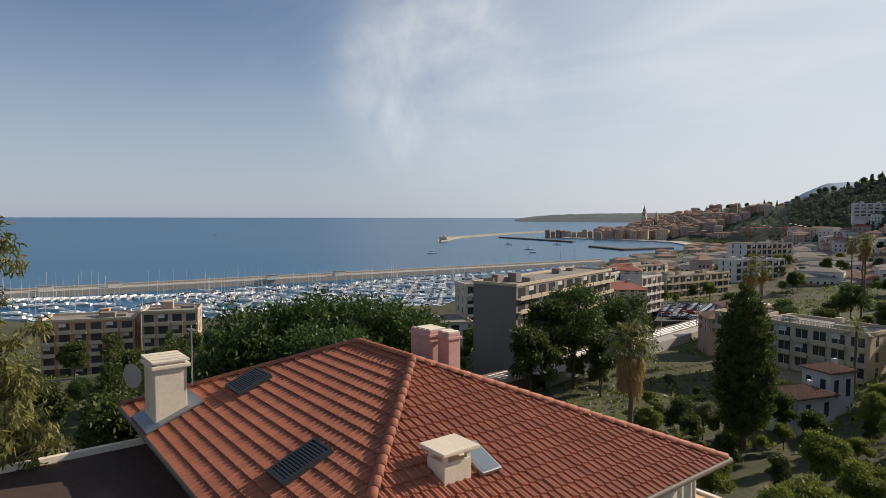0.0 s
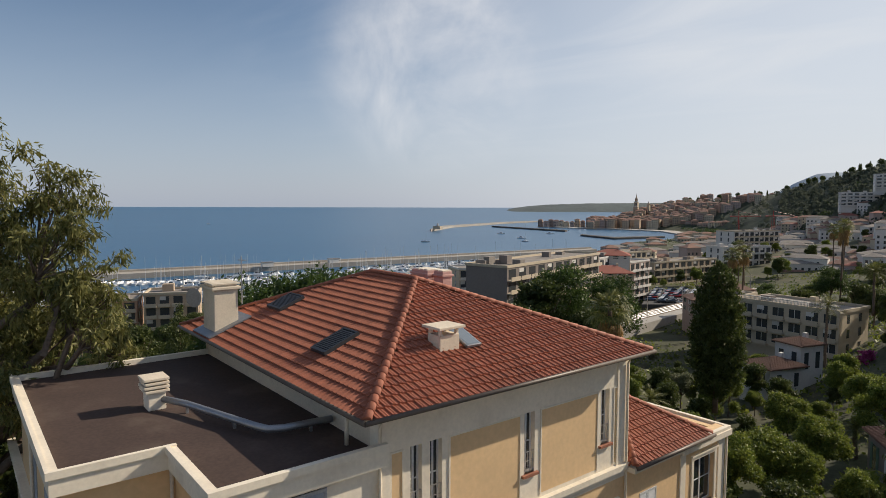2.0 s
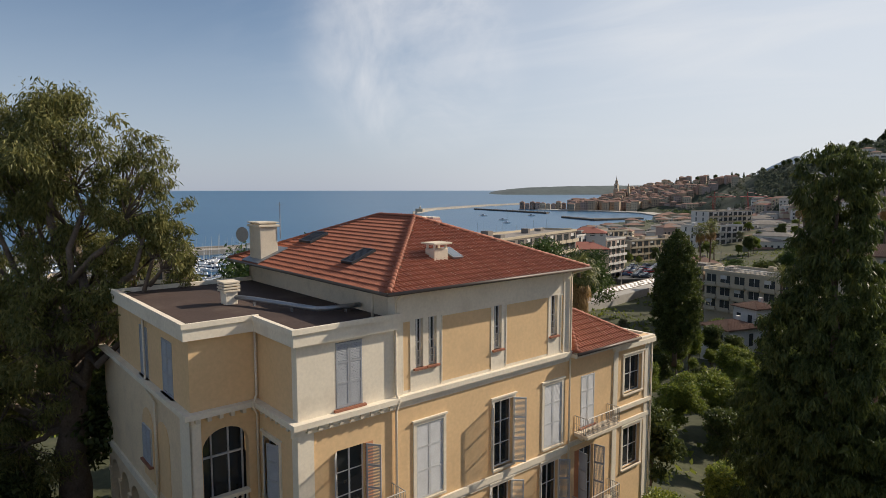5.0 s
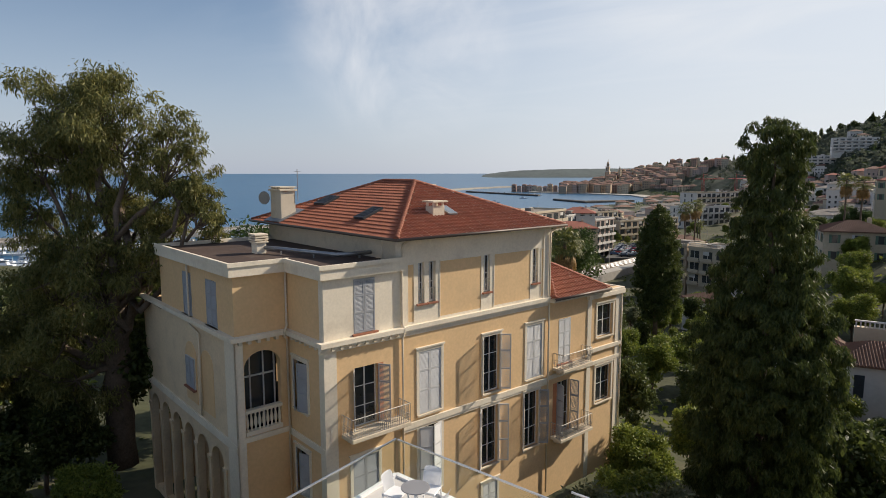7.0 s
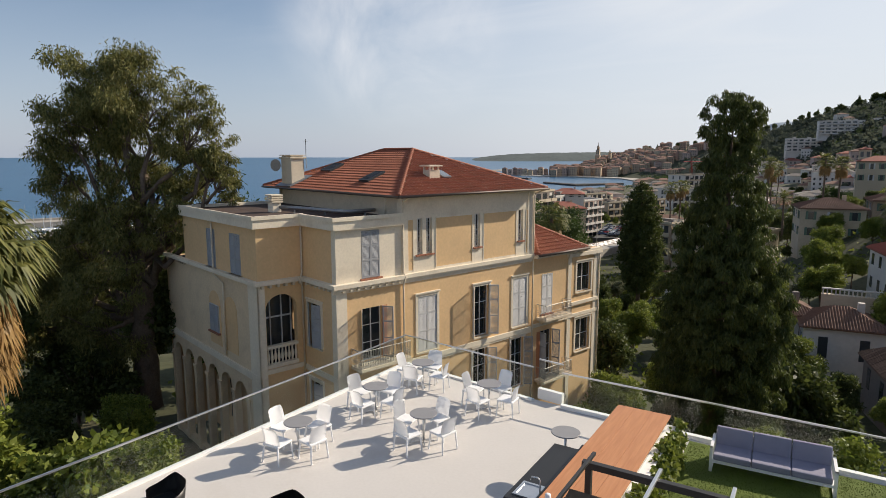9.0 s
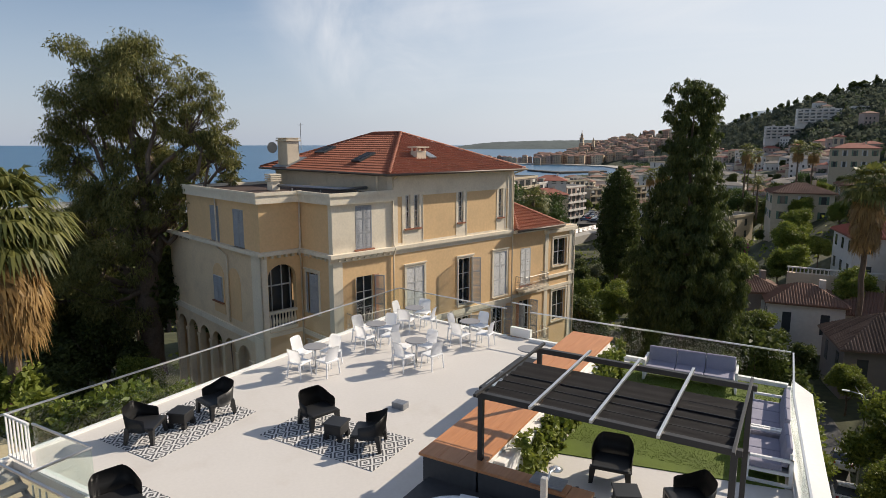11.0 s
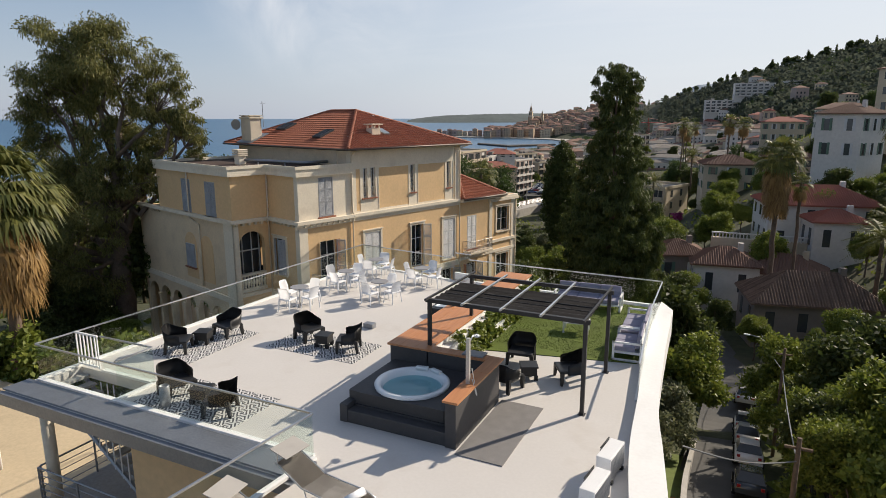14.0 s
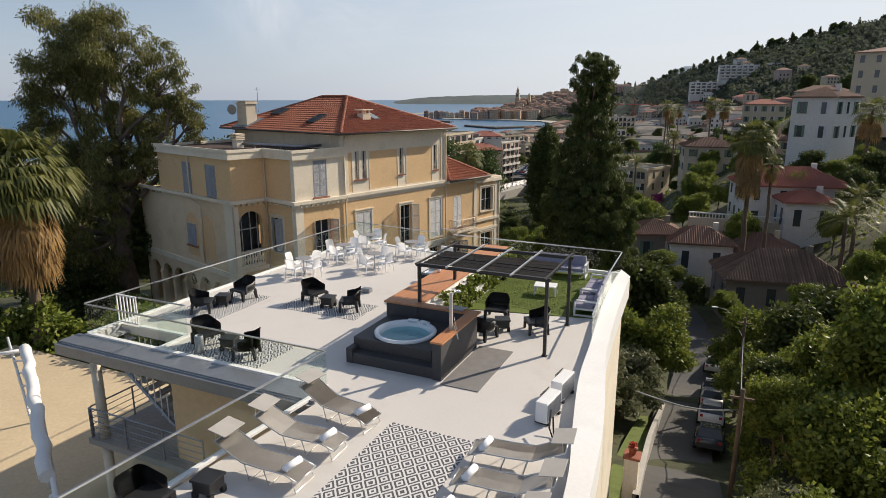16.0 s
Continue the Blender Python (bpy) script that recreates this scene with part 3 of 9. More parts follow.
def lay_tiles(slope, owner, name, singles, keep=None):
    """Tiles in courses over one slope; those in `singles` (a test on the slope's own place) become parts."""
    o = slope[0]
    u = (slope[1] - o).normalized()
    n = u.cross(slope[2] - o).normalized()
    w = n.cross(u)
    poly = [((p - o).dot(u), (p - o).dot(w)) for p in slope]
    top = max(p[1] for p in poly)
    rot = np.array([u[:], w[:], n[:]])
    rng = random.Random(7)
    vs, fs, k = [], [], 0
    for row in range(int(top / TL) + 1):
        shift = 0.0
        for col in range(-1, int(poly[1][0] / TW) + 1):
            a, b = col * TW + shift, row * TL - 0.05
            c = (a + TW / 2, b + TL / 2)
            if not inside(c, poly) or (keep and not keep(o + u * c[0] + w * c[1])):
                continue
            da, dz = rng.uniform(-0.004, 0.004), rng.uniform(-0.003, 0.006)
            if singles(c, row, col) and k < 150:
                ob = new("tile", TILE_MESH)
                ob.parent = owner
                ob.matrix_basis = Matrix.Translation(o + u * (a + da) + w * b + n * dz) @ Matrix((u, w, n)).transposed().to_4x4()
                k += 1
                continue
            vs.append((TV + (a + da, b, dz)) @ rot + np.array(o[:]))
            fs.append(TF + len(TV) * len(fs))
    ob = raw(name, np.concatenate(vs), np.concatenate(fs), TILE, owner, "rows of interlocking terracotta tiles", smooth=False)
    ob["kind"] = "stuff"


SL = hip_slopes(None, EAVE, EZ, RIDGE, RZ, 0.055)


def tile_singles(c, row, col):
    return row < 9 and 2.0 < c[0] < 6.6


for _i, _s in enumerate(SL):
    lay_tiles(_s, ROOF, "tile_field", tile_singles if _i in (0, 3) else (lambda c, row, col: False))


def cap_row(a, b, owner, r=0.13, step=0.36):
    """Half-round cap tiles along a hip or ridge."""
    a, b = Vector(a), Vector(b)
    d = b - a
    n = max(2, int(d.length / step))
    u = d.normalized()
    w = u.cross(Vector((0, 0, 1))).normalized()
    up = w.cross(u)
    bm = B()
    for k in range(7):
        t = math.pi * k / 6
        for j, (rr, l) in enumerate(((r * 1.12, 0.0), (r * 0.92, step * 1.12))):
            bm.verts.new(Vector((l, math.cos(t) * rr, math.sin(t) * rr * 0.8)))
    bm.verts.ensure_lookup_table()
    for k in range(6):
        bm.faces.new((bm.verts[2 * k], bm.verts[2 * k + 1], bm.verts[2 * k + 3], bm.verts[2 * k + 2])).smooth = True
    bm.faces.new([bm.verts[2 * k] for k in range(7)])
    me = bpy.data.meshes.new("cap_tile")
    bm.to_mesh(me); bm.free(); me.materials.append(TILE_ONE)
    for i in range(n):
        ob = new("cap_tile", me)
        ob.parent = owner
        ob.matrix_basis = Matrix.Translation(a + u * (i * d.length / n)) @ Matrix((u, w, up)).transposed().to_4x4()


_c = [Vector((x, y, EZ)) for x, y in ((3.5, -0.82), (16.1, -0.82), (16.1, 15.2), (3.5, 15.2))]
_ra, _rb = Vector((*RIDGE[0], RZ)), Vector((*RIDGE[1], RZ))
for p, q in ((_c[0], _ra), (_c[1], _ra), (_c[2], _rb), (_c[3], _rb), (_ra, _rb)):
    cap_row(p, q, ROOF)


def gutter(pts, owner, r=0.075):
    bm = B()
    tube(bm, pts, r, 8)
    return part("gutter", bm, GUTTER, owner, "dark brown eaves gutter")


gutter([(3.42, 15.2, 4.55), (3.42, -0.9, 4.55)], villa); gutter([(3.42, -0.9, 4.55), (16.18, -0.9, 4.55)], villa); gutter([(16.18, -0.9, 4.55), (16.18, 15.2, 4.55)], villa)
for pts in (((4.3, -0.85, 4.5), (4.4, -0.2, 4.25), (4.36, -0.1, 4.0), (4.36, -0.1, 0.25), (4.36, -0.3, -0.0), (4.36, -0.1, -0.5), (4.36, -0.1, -12.5)), ((15.9, -0.85, 4.5), (15.65, -0.2, 4.25), (15.62, -0.12, 4.0), (15.62, -0.12, -12.5)),
            ((-0.1, 3.4, 3.0), (-0.1, 3.4, 0.3), (-0.4, 3.1, 0.0), (-0.1, 3.4, -0.5), (-0.1, 3.4, -12)), ((-2.82, 9.2, 3.0), (-2.82, 9.2, -0.3), (-2.82, 7.9, -0.6), (-2.82, 7.9, -5)), ((23.55, -0.1, -0.7), (23.55, -0.1, -12))):
    bm = B(); tube(bm, pts, 0.055, 8); part("downpipe", bm, TRIM, villa, "painted rainwater pipe")


# windows and shutters: built for a wall along x with its outer face at y = 0
def shutter_leaf(owner, x0, z0, w, h, mat, hinge="l", turn=0.0, m=None):
    """A louvred leaf; turn opens it outwards about its hinge."""
    bm = B()
    t, e = 0.035, 0.07
    box(bm, 0, -t, 0, e, 0, h); box(bm, w - e, -t, 0, w, 0, h)
    for z in (0, h * 0.36, h * 0.68, h - 0.09):
        box(bm, e, -t, z, w - e, 0, z + 0.09)
    k = int(h / 0.062)
    for i in range(k):
        z = 0.06 + i * (h - 0.1) / k
        v = [bm.verts.new(p) for p in ((e, -0.005, z + 0.05), (w - e, -0.005, z + 0.05), (w - e, -t + 0.004, z), (e, -t + 0.004, z))]
        bm.faces.new(v)
    mm = pose(x0, 0, z0) @ pose(0, 0, 0, 0, 0, -turn) if hinge == "l" else pose(x0 + w, 0, z0) @ pose(0, 0, 0, 0, 0, turn) @ pose(-w, 0, 0)
    return part("shutter", bm, mat, owner, "louvred wooden shutter leaf", m=(m or Matrix()) @ pose(0, -0.03, 0) @ mm)


SILL = material("tile_sill", (0.30, 0.125, 0.075), 0.8)


def window(hole, style="closed", mat=None, trim=True, m=None, turn=150, sill=True, depth=0.18, bars=2):
    """A casement in a hole, with stone surround; style closed, open, half or glass."""
    mat = mat or SHUTTER
    m = m or Matrix()
    x0, x1, z0, z1 = hole
    w, h = x1 - x0, z1 - z0
    bm = B()
    f = 0.06
    for q in ((x0, z0, x0 + f, z1), (x1 - f, z0, x1, z1), (x0 + f, z0, x1 - f, z0 + f), (x0 + f, z1 - f, x1 - f, z1), ((x0 + x1) / 2 - 0.035, z0 + f, (x0 + x1) / 2 + 0.035, z1 - f)):
        box(bm, q[0], depth, q[1], q[2], depth + 0.06, q[3])
    for i in range(1, bars + 1):
        z = z0 + h * i / (bars + 1)
        box(bm, x0 + f, depth + 0.01, z - 0.02, x1 - f, depth + 0.05, z + 0.02)
    win = part("window", bm, SHUT_PALE, villa, "white casement window", m=m)
    bm = B(); box(bm, x0 + 0.03, depth + 0.03, z0 + 0.03, x1 - 0.03, depth + 0.045, z1 - 0.03); part("pane", bm, DARK_GLASS, win)
    if trim:
        bm = B()
        e = 0.16
        for q in ((x0 - e, z0, x0, z1 + e), (x1, z0, x1 + e, z1 + e), (x0, z1, x1, z1 + e)):
            box(bm, q[0], -0.05, q[1], q[2], 0.03, q[3])
        box(bm, x0 - e - 0.05, -0.11, z1 + e, x1 + e + 0.05, 0.03, z1 + e + 0.08)
        part("surround", bm, CREAM, win)
    if sill:
        bm = B(); box(bm, x0 - 0.12, -0.12, z0 - 0.09, x1 + 0.12, 0.1, z0); part("sill", bm, TRIM if trim else SILL, win)
    lw = w / 2 - 0.01
    if style == "closed":
        shutter_leaf(win, x0 + 0.005, z0 + 0.02, lw, h - 0.04, mat, m=pose(0, 0.05, 0)); shutter_leaf(win, x0 + lw + 0.015, z0 + 0.02, lw, h - 0.04, mat, m=pose(0, 0.05, 0))
    elif style == "ajar":
        shutter_leaf(win, x0 + 0.005, z0 + 0.02, lw, h - 0.04, mat, "l", 25); shutter_leaf(win, x0 + lw + 0.015, z0 + 0.02, lw, h - 0.04, mat, "r", 18)
    elif style == "open":
        shutter_leaf(win, x0 - 0.02, z0 + 0.02, lw, h - 0.04, mat, "l", turn); shutter_leaf(win, x0 + lw + 0.03, z0 + 0.02, lw, h - 0.04, mat, "r", turn)
    return win


window(F_TOP[0], "closed", trim=False)
for h in F_SLIT:
    w_ = window(h, "glass", trim=False, bars=1)
    bm = B()
    for i in range(4):
        box(bm, h[0] + 0.05 + i * (h[1] - h[0] - 0.1) / 3, 0.03, h[2], h[0] + 0.065 + i * (h[1] - h[0] - 0.1) / 3, 0.045, h[2] + 0.75)
    for z in (0.1, 0.4, 0.72):
        box(bm, h[0], 0.03, h[2] + z, h[1], 0.045, h[2] + z + 0.02)
    part("guard", bm, IRON, w_, "wrought iron window guard")
window(F_MID[0], "open", trim=False, turn=125, sill=False)
window(F_MID[1], "closed", SHUT_PALE); window(F_MID[2], "open", SHUT_PALE, turn=135); window(F_MID[3], "closed", SHUT_PALE); window(F_MID[4], "closed", SHUT_PALE, trim=False); window(F_MID[5], "glass", bars=1)
window(F_LOW[0], "closed"); window(F_LOW[1], "ajar", SHUT_PALE); window(F_LOW[2], "open", SHUT_PALE, turn=140); window(F_LOW[3], "open", SHUTTER, turn=140); window(F_LOW[4], "open", turn=100, trim=False); window(F_LOW[5], "glass", bars=1)
for h in F_BOT:
    window(h, "closed", SHUT_PALE)
for h in R_HOLES:
    window(h, "ajar", m=side(0, 3.5, -90))
for h in E_HOLES[:2]:
    window(h, "closed", m=side(-2.7, 18.0, -90), trim=False)
window(E_HOLES[2], "closed", m=side(-2.8, 18.0, -90), trim=False, depth=0.01)
bm = B(); box(bm, 2.9, -0.006, -4.4, 3.25, 0.02, -1.45); part("wall_field", bm, ROSE_WALL, villa, "rose plaster beside the door")
bm = B(); box(bm, 16.3, -0.008, -9.0, 16.7, 0.02, -5.6); part("wall_field", bm, ROSE_WALL, villa, "rose plaster beside the door")


# iron balconies
def balcony(x0, x1, z, d):
    bm = B(); soft_box(bm, x0, -d, z - 0.2, x1, 0.0, z, 0.03)
    bal = part("balcony", bm, TRIM, villa, "stone balcony slab with an iron rail")
    for x in (x0 + 0.35, x1 - 0.5):
        bm = B(); box(bm, x, -d * 0.75, z - 0.32, x + 0.15, 0, z - 0.2); box(bm, x, -d * 0.4, z - 0.5, x + 0.15, 0, z - 0.32); part("corbel", bm, TRIM, bal)
    for a, b in (((x0 + 0.04, -0.02), (x0 + 0.04, -d + 0.05)), ((x0 + 0.04, -d + 0.05), (x1 - 0.04, -d + 0.05)), ((x1 - 0.04, -d + 0.05), (x1 - 0.04, -0.02))):
        bm = B()
        a, b = Vector((*a, z)), Vector((*b, z))
        n = max(3, int((b - a).length / 0.11))
        for hh, r in ((0.06, 0.012), (0.5, 0.01), (0.94, 0.022)):
            tube(bm, [a + Vector((0, 0, hh)), b + Vector((0, 0, hh))], r, 5)
        for i in range(n + 1):
            p = a.lerp(b, i / n)
            tube(bm, [p, p + Vector((0, 0, 0.94))], 0.014, 4)
            if i < n:
                c = a.lerp(b, (i + 0.5) / n) + Vector((0, 0, 0.3))
                u = (b - a).normalized() * 0.045
                tube(bm, [c + u * math.cos(k * 1.05) + Vector((0, 0, 0.09 * math.sin(k * 1.05))) for k in range(7)], 0.011, 3, caps=False)
        part("railing", bm, IRON, bal, "wrought iron railing")
    return bal


balcony(0.8, 4.2, -4.45, 1.0)
balcony(16.2, 19.2, -4.5, 0.9)
balcony(16.1, 19.4, -9.0, 0.9)

# loggia: arch, dark glazing and balustrade
bm = B()
LC, LR = -1.375, 0.93
prev = None
for k in range(13):
    t = math.pi * k / 12
    x, z = LC - math.cos(t) * LR, -1.55 + math.sin(t) * 0.78
    p = [bm.verts.new((x, y, zz)) for y in (3.5, 3.85) for zz in (z, -0.7)]
    if prev:
        bm.faces.new((prev[0], p[0], p[1], prev[1])); bm.faces.new((prev[2], p[2], p[3], prev[3])); bm.faces.new((prev[0], p[0], p[2], prev[2]))
    prev = p
part("arch", bm, OCHRE, villa, "ochre arch over the loggia")
bm = B(); box(bm, -2.4, 4.3, -4.9, -0.3, 4.33, -0.6); part("loggia_glazing", bm, DARK_GLASS, villa, "dark glazing inside the loggia")
bm = B()
for x in (-2.3, -1.75, -1.05, -0.47):
    box(bm, x, 4.22, -4.9, x + 0.06, 4.29, -0.75)
box(bm, -2.3, 4.22, -2.2, -0.4, 4.29, -2.12)
part("loggia_frame", bm, SHUT_PALE, villa, "pale glazing bars")
bm = B(); box(bm, -2.32, 3.45, -3.75, -0.43, 3.75, -3.6); part("balustrade_rail", bm, CREAM, villa)
bm = B(); box(bm, -2.32, 3.45, -4.85, -0.43, 3.75, -4.65); part("balustrade_base", bm, CREAM, villa)
BAL_PROFILE = [(0.045, 0), (0.06, 0.05), (0.04, 0.1), (0.085, 0.3), (0.09, 0.42), (0.05, 0.65), (0.035, 0.78), (0.06, 0.84), (0.06, 0.9)]
bm = B(); lathe(bm, BAL_PROFILE, 8)
_bal = part("baluster", bm, CREAM, villa, m=pose(-2.2, 3.6, -4.65))
for i in range(1, 9):
    o = _bal.copy(); scene.collection.objects.link(o); o.matrix_basis = pose(-2.2 + i * 0.208, 3.6, -4.65)
# blind arches on the end wall
for y in (9.55, 7.2):
    bm = B()
    pts = [(y - 0.85, -4.7)] + [(y - 0.85 * math.cos(math.pi * k / 10), -2.2 + 0.85 * math.sin(math.pi * k / 10)) for k in range(11)] + [(y + 0.85, -4.7)]
    vv = [bm.verts.new((-2.73, a, b)) for a, b in pts]; bm.faces.new(vv)
    ex = bmesh.ops.extrude_face_region(bm, geom=list(bm.faces))
    bmesh.ops.translate(bm, vec=(0.1, 0, 0), verts=[q for q in ex["geom"] if isinstance(q, bmesh.types.BMVert)])
    part("blind_arch", bm, OCHRE, villa, "ochre blind arch")
for x in ARCADE:
    y0 = 18.0 - (14.5 - x)                # the opening's lower end along the wall
    bm = B()
    prev = None
    for k in range(11):
        t = math.pi * k / 10
        y, z = y0 + 0.75 - math.cos(t) * 0.81, -6.95 + math.sin(t) * 0.72
        q = [bm.verts.new((xx, y, zz)) for xx in (-2.7, -2.36) for zz in (z, -6.19)]
        if prev:
            bm.faces.new((prev[0], q[0], q[1], prev[1])); bm.faces.new((prev[2], q[2], q[3], prev[3])); bm.faces.new((prev[0], q[0], q[2], prev[2]))
        prev = q
    part("arch", bm, WARM_CREAM, villa, "round arch of the arcade")
for k in range(len(ARCADE) + 1):
    y = 3.5 + ARCADE[0] - 0.275 + 2.05 * k
    bm = B(); box(bm, -2.76, y - 0.2, BASE, -2.7, y + 0.2, -7.2); box(bm, -2.8, y - 0.25, -7.2, -2.7, y + 0.25, -6.98); part("pier", bm, WARM_CREAM, villa, "cream arcade pier with a moulded cap")
# wing: tiled roof, bay with flat roof
WING = (15.72, -0.5, 21.4, 10.5)
bm = B()
for s in hip_slopes(bm, WING, 0.05, ((18.5, 2.6), (18.5, 8.0)), 1.75, 0.07):
    bm.faces.new([bm.verts.new(p) for p in s])
box(bm, 15.6, -0.55, -0.22, 21.4, 10.5, -0.02)
WROOF = part("wing_roof", bm, TRIM, villa, "low roof deck of the wing")
for s in hip_slopes(None, WING, 0.05, ((18.5, 2.6), (18.5, 8.0)), 1.75, 0.035):
    lay_tiles(s, WROOF, "tile_field", lambda c, row, col: False, keep=lambda p: p.x > 15.7)
for p, q in (((15.72, -0.5, 0.07), (18.5, 2.6, 1.77)), ((21.4, -0.5, 0.07), (18.5, 2.6, 1.77)), ((18.5, 2.6, 1.77), (18.5, 8.0, 1.77))):
    cap_row(p, q, WROOF)
gutter([(15.7, -0.58, -0.02), (21.5, -0.58, -0.02)], WROOF, 0.09)
bm = B(); box(bm, 19.6, -0.25, -0.62, 23.75, 6.5, -0.35); box(bm, 21.45, -0.2, -0.35, 23.7, 0.0, -0.2); box(bm, 23.5, 0.0, -0.35, 23.7, 6.5, -0.2); part("bay_roof", bm, CREAM, villa, "cream flat roof over the bay")
bm = B(); box(bm, 19.7, -0.14, -4.3, 23.55, 0, -4.05); part("string_course", bm, CREAM, villa)

# roof furniture
BLIND = material("dark_blind", (0.035, 0.036, 0.04), 0.5, vary=0.1, bump=0)
chimney = part("chimney", (lambda b: (soft_box(b, 3.8, 11.5, 4.5, 4.8, 12.9, 6.55, 0.03), soft_box(b, 3.7, 11.4, 6.55, 4.9, 13.0, 6.68, 0.03), b)[-1])(B()), TRIM, villa, "rendered chimney stack")
for i in range(4):
    bm = B(); box(bm, 3.72, 11.42 + i * 0.4, 6.76, 4.88, 11.75 + i * 0.4, 6.82); box(bm, 3.85, 11.5 + i * 0.4, 6.68, 4.75, 11.66 + i * 0.4, 6.76); part("cap_slab", bm, TRIM, chimney)
bm = B(); box(bm, -0.35, -0.35, 0, 1.55, 1.75, 0.06, Matrix.Translation((3.8, 11.5, 4.78)) @ pose(0, 0, 0, 0, -22.1, 0)); part("flashing", bm, ZINC, chimney)
bm = B(); tube(bm, [(4.95, 11.45, 5.9), (4.95, 11.45, 7.9)], 0.025, 6); tube(bm, [(4.95, 11.1, 7.75), (4.95, 11.75, 7.75)], 0.012, 5)
for k in range(5):
    tube(bm, [(4.83, 11.15 + k * 0.13, 7.75), (5.07, 11.15 + k * 0.13, 7.75)], 0.008, 4)
part("antenna", bm, ZINC, chimney, "aerial on a mast")
bm = B(); lathe(bm, [(0.0, 0.0), (0.2, 0.03), (0.36, 0.1), (0.42, 0.16)], 18); part("dish", bm, CONCRETE, chimney, "grey satellite dish", m=pose(3.62, 13.2, 6.1, 90, 0, -60))
for (x, y, w, l) in ((6.0, 10.0, 1.3, 1.2), (4.8, 3.83, 0.98, 1.4)):
    mm = Matrix.Translation((x, y, 4.62 + (x - 3.5) * 0.406 + 0.03)) @ pose(0, 0, 0, 0, -22.1, 0)
    bm = B()
    for q in ((0, 0, l, 0.07), (0, w - 0.07, l, w), (0, 0.07, 0.07, w - 0.07), (l - 0.07, 0.07, l, w - 0.07)):
        box(bm, q[0], q[1], 0, q[2], q[3], 0.13)
    sk = part("skylight", bm, BLIND, villa, "dark roof window with a slatted blind", m=mm)
    bm = B(); box(bm, 0.05, 0.05, 0.06, l - 0.05, w - 0.05, 0.09); part("pane", bm, DARK_GLASS, sk)
    for i in range(14):
        bm = B(); box(bm, 0.08 + i * (l - 0.18) / 14, 0.07, 0.1, 0.08 + (i + 0.6) * (l - 0.18) / 14, w - 0.07, 0.125); part("slat", bm, BLIND, sk)
# roof vent with its cap and the roof window beside it
bm = B(); soft_box(bm, 7.5, 1.25, 5.2, 8.3, 1.9, 5.9, 0.02)
vent = part("roof_vent", bm, TRIM, villa, "rendered vent stack with a slab cap")
for x, y in ((7.52, 1.27), (8.18, 1.27), (7.52, 1.78), (8.18, 1.78)):
    bm = B(); box(bm, x, y, 5.9, x + 0.1, y + 0.1, 6.1); part("pier", bm, CREAM, vent)
bm = B(); soft_box(bm, 7.36, 1.1, 6.1, 8.44, 2.05, 6.19, 0.02); part("cap_slab", bm, TRIM, vent)
mm = Matrix.Translation((8.5, 1.1, 4.62 + 1.92 * 0.39 + 0.03)) @ pose(0, 0, 0, 21.3, 0, 0)
bm = B(); soft_box(bm, 0, 0, 0, 0.62, 1.05, 0.1, 0.02); sk = part("skylight", bm, ZINC, villa, "small closed roof window", m=mm)
bm = B(); box(bm, 0.06, 0.06, 0.1, 0.56, 0.99, 0.106); part("pane", bm, material("pale_pane", (0.16, 0.19, 0.22), 0.15, spec=0.8, bump=0), sk)
# stacks on the far slope
for x, y, w in ((13.95, 10.45, 0.85), (14.2, 9.55, 0.6)):
    bm = B(); d_ = 1.35 if w > 0.7 else 0.7
    soft_box(bm, x, y, 4.6, x + w, y + d_, 6.8, 0.03); soft_box(bm, x - 0.06, y - 0.06, 6.55, x + w + 0.06, y + d_ + 0.06, 6.66, 0.02)
    ch = part("chimney", bm, material("pink_render", (0.52, 0.33, 0.29), 0.9), villa, "pink rendered chimney stack")
    for i in range(max(2, int(d_ / 0.4))):
        bm = B(); soft_box(bm, x + 0.02, y + 0.03 + i * 0.36, 6.8, x + w - 0.02, y + 0.31 + i * 0.36, 6.87, 0.02); part("cap_slab", bm, CREAM, ch)
# small stack and pipe on the flat roof
bm = B()
soft_box(bm, 0.25, 7.3, 3.36, 0.8, 7.95, 3.95, 0.02)
st = part("flue", bm, CREAM, villa, "small stack of stone slabs")
for i in range(4):
    bm = B(); soft_box(bm, 0.15 - 0.03 * (i % 2), 7.2, 3.95 + i * 0.13, 0.9, 8.05, 4.04 + i * 0.13, 0.02); part("cap_slab", bm, TRIM, st)
bm = B(); tube(bm, [(0.7, 7.4, 3.68), (1.2, 6.4, 3.66), (2.2, 3.2, 3.62), (2.4, 2.8, 3.6), (2.8, 2.6, 3.6), (4.25, 2.4, 3.62)], 0.11, 10)
pipe_ = part("vent_pipe", bm, ZINC, villa, "grey ventilation pipe on the flat roof")
for x, y in ((1.2, 6.4), (1.9, 4.1), (3.6, 2.49)):
    bm = B(); box(bm, x - 0.04, y - 0.04, 3.36, x + 0.04, y + 0.04, 3.6); part("support", bm, ZINC, pipe_)
bm = B(); tube(bm, [(3.9, 0.9, 3.36), (3.9, 0.9, 4.45)], 0.06, 8); part("downpipe", bm, TRIM, villa)

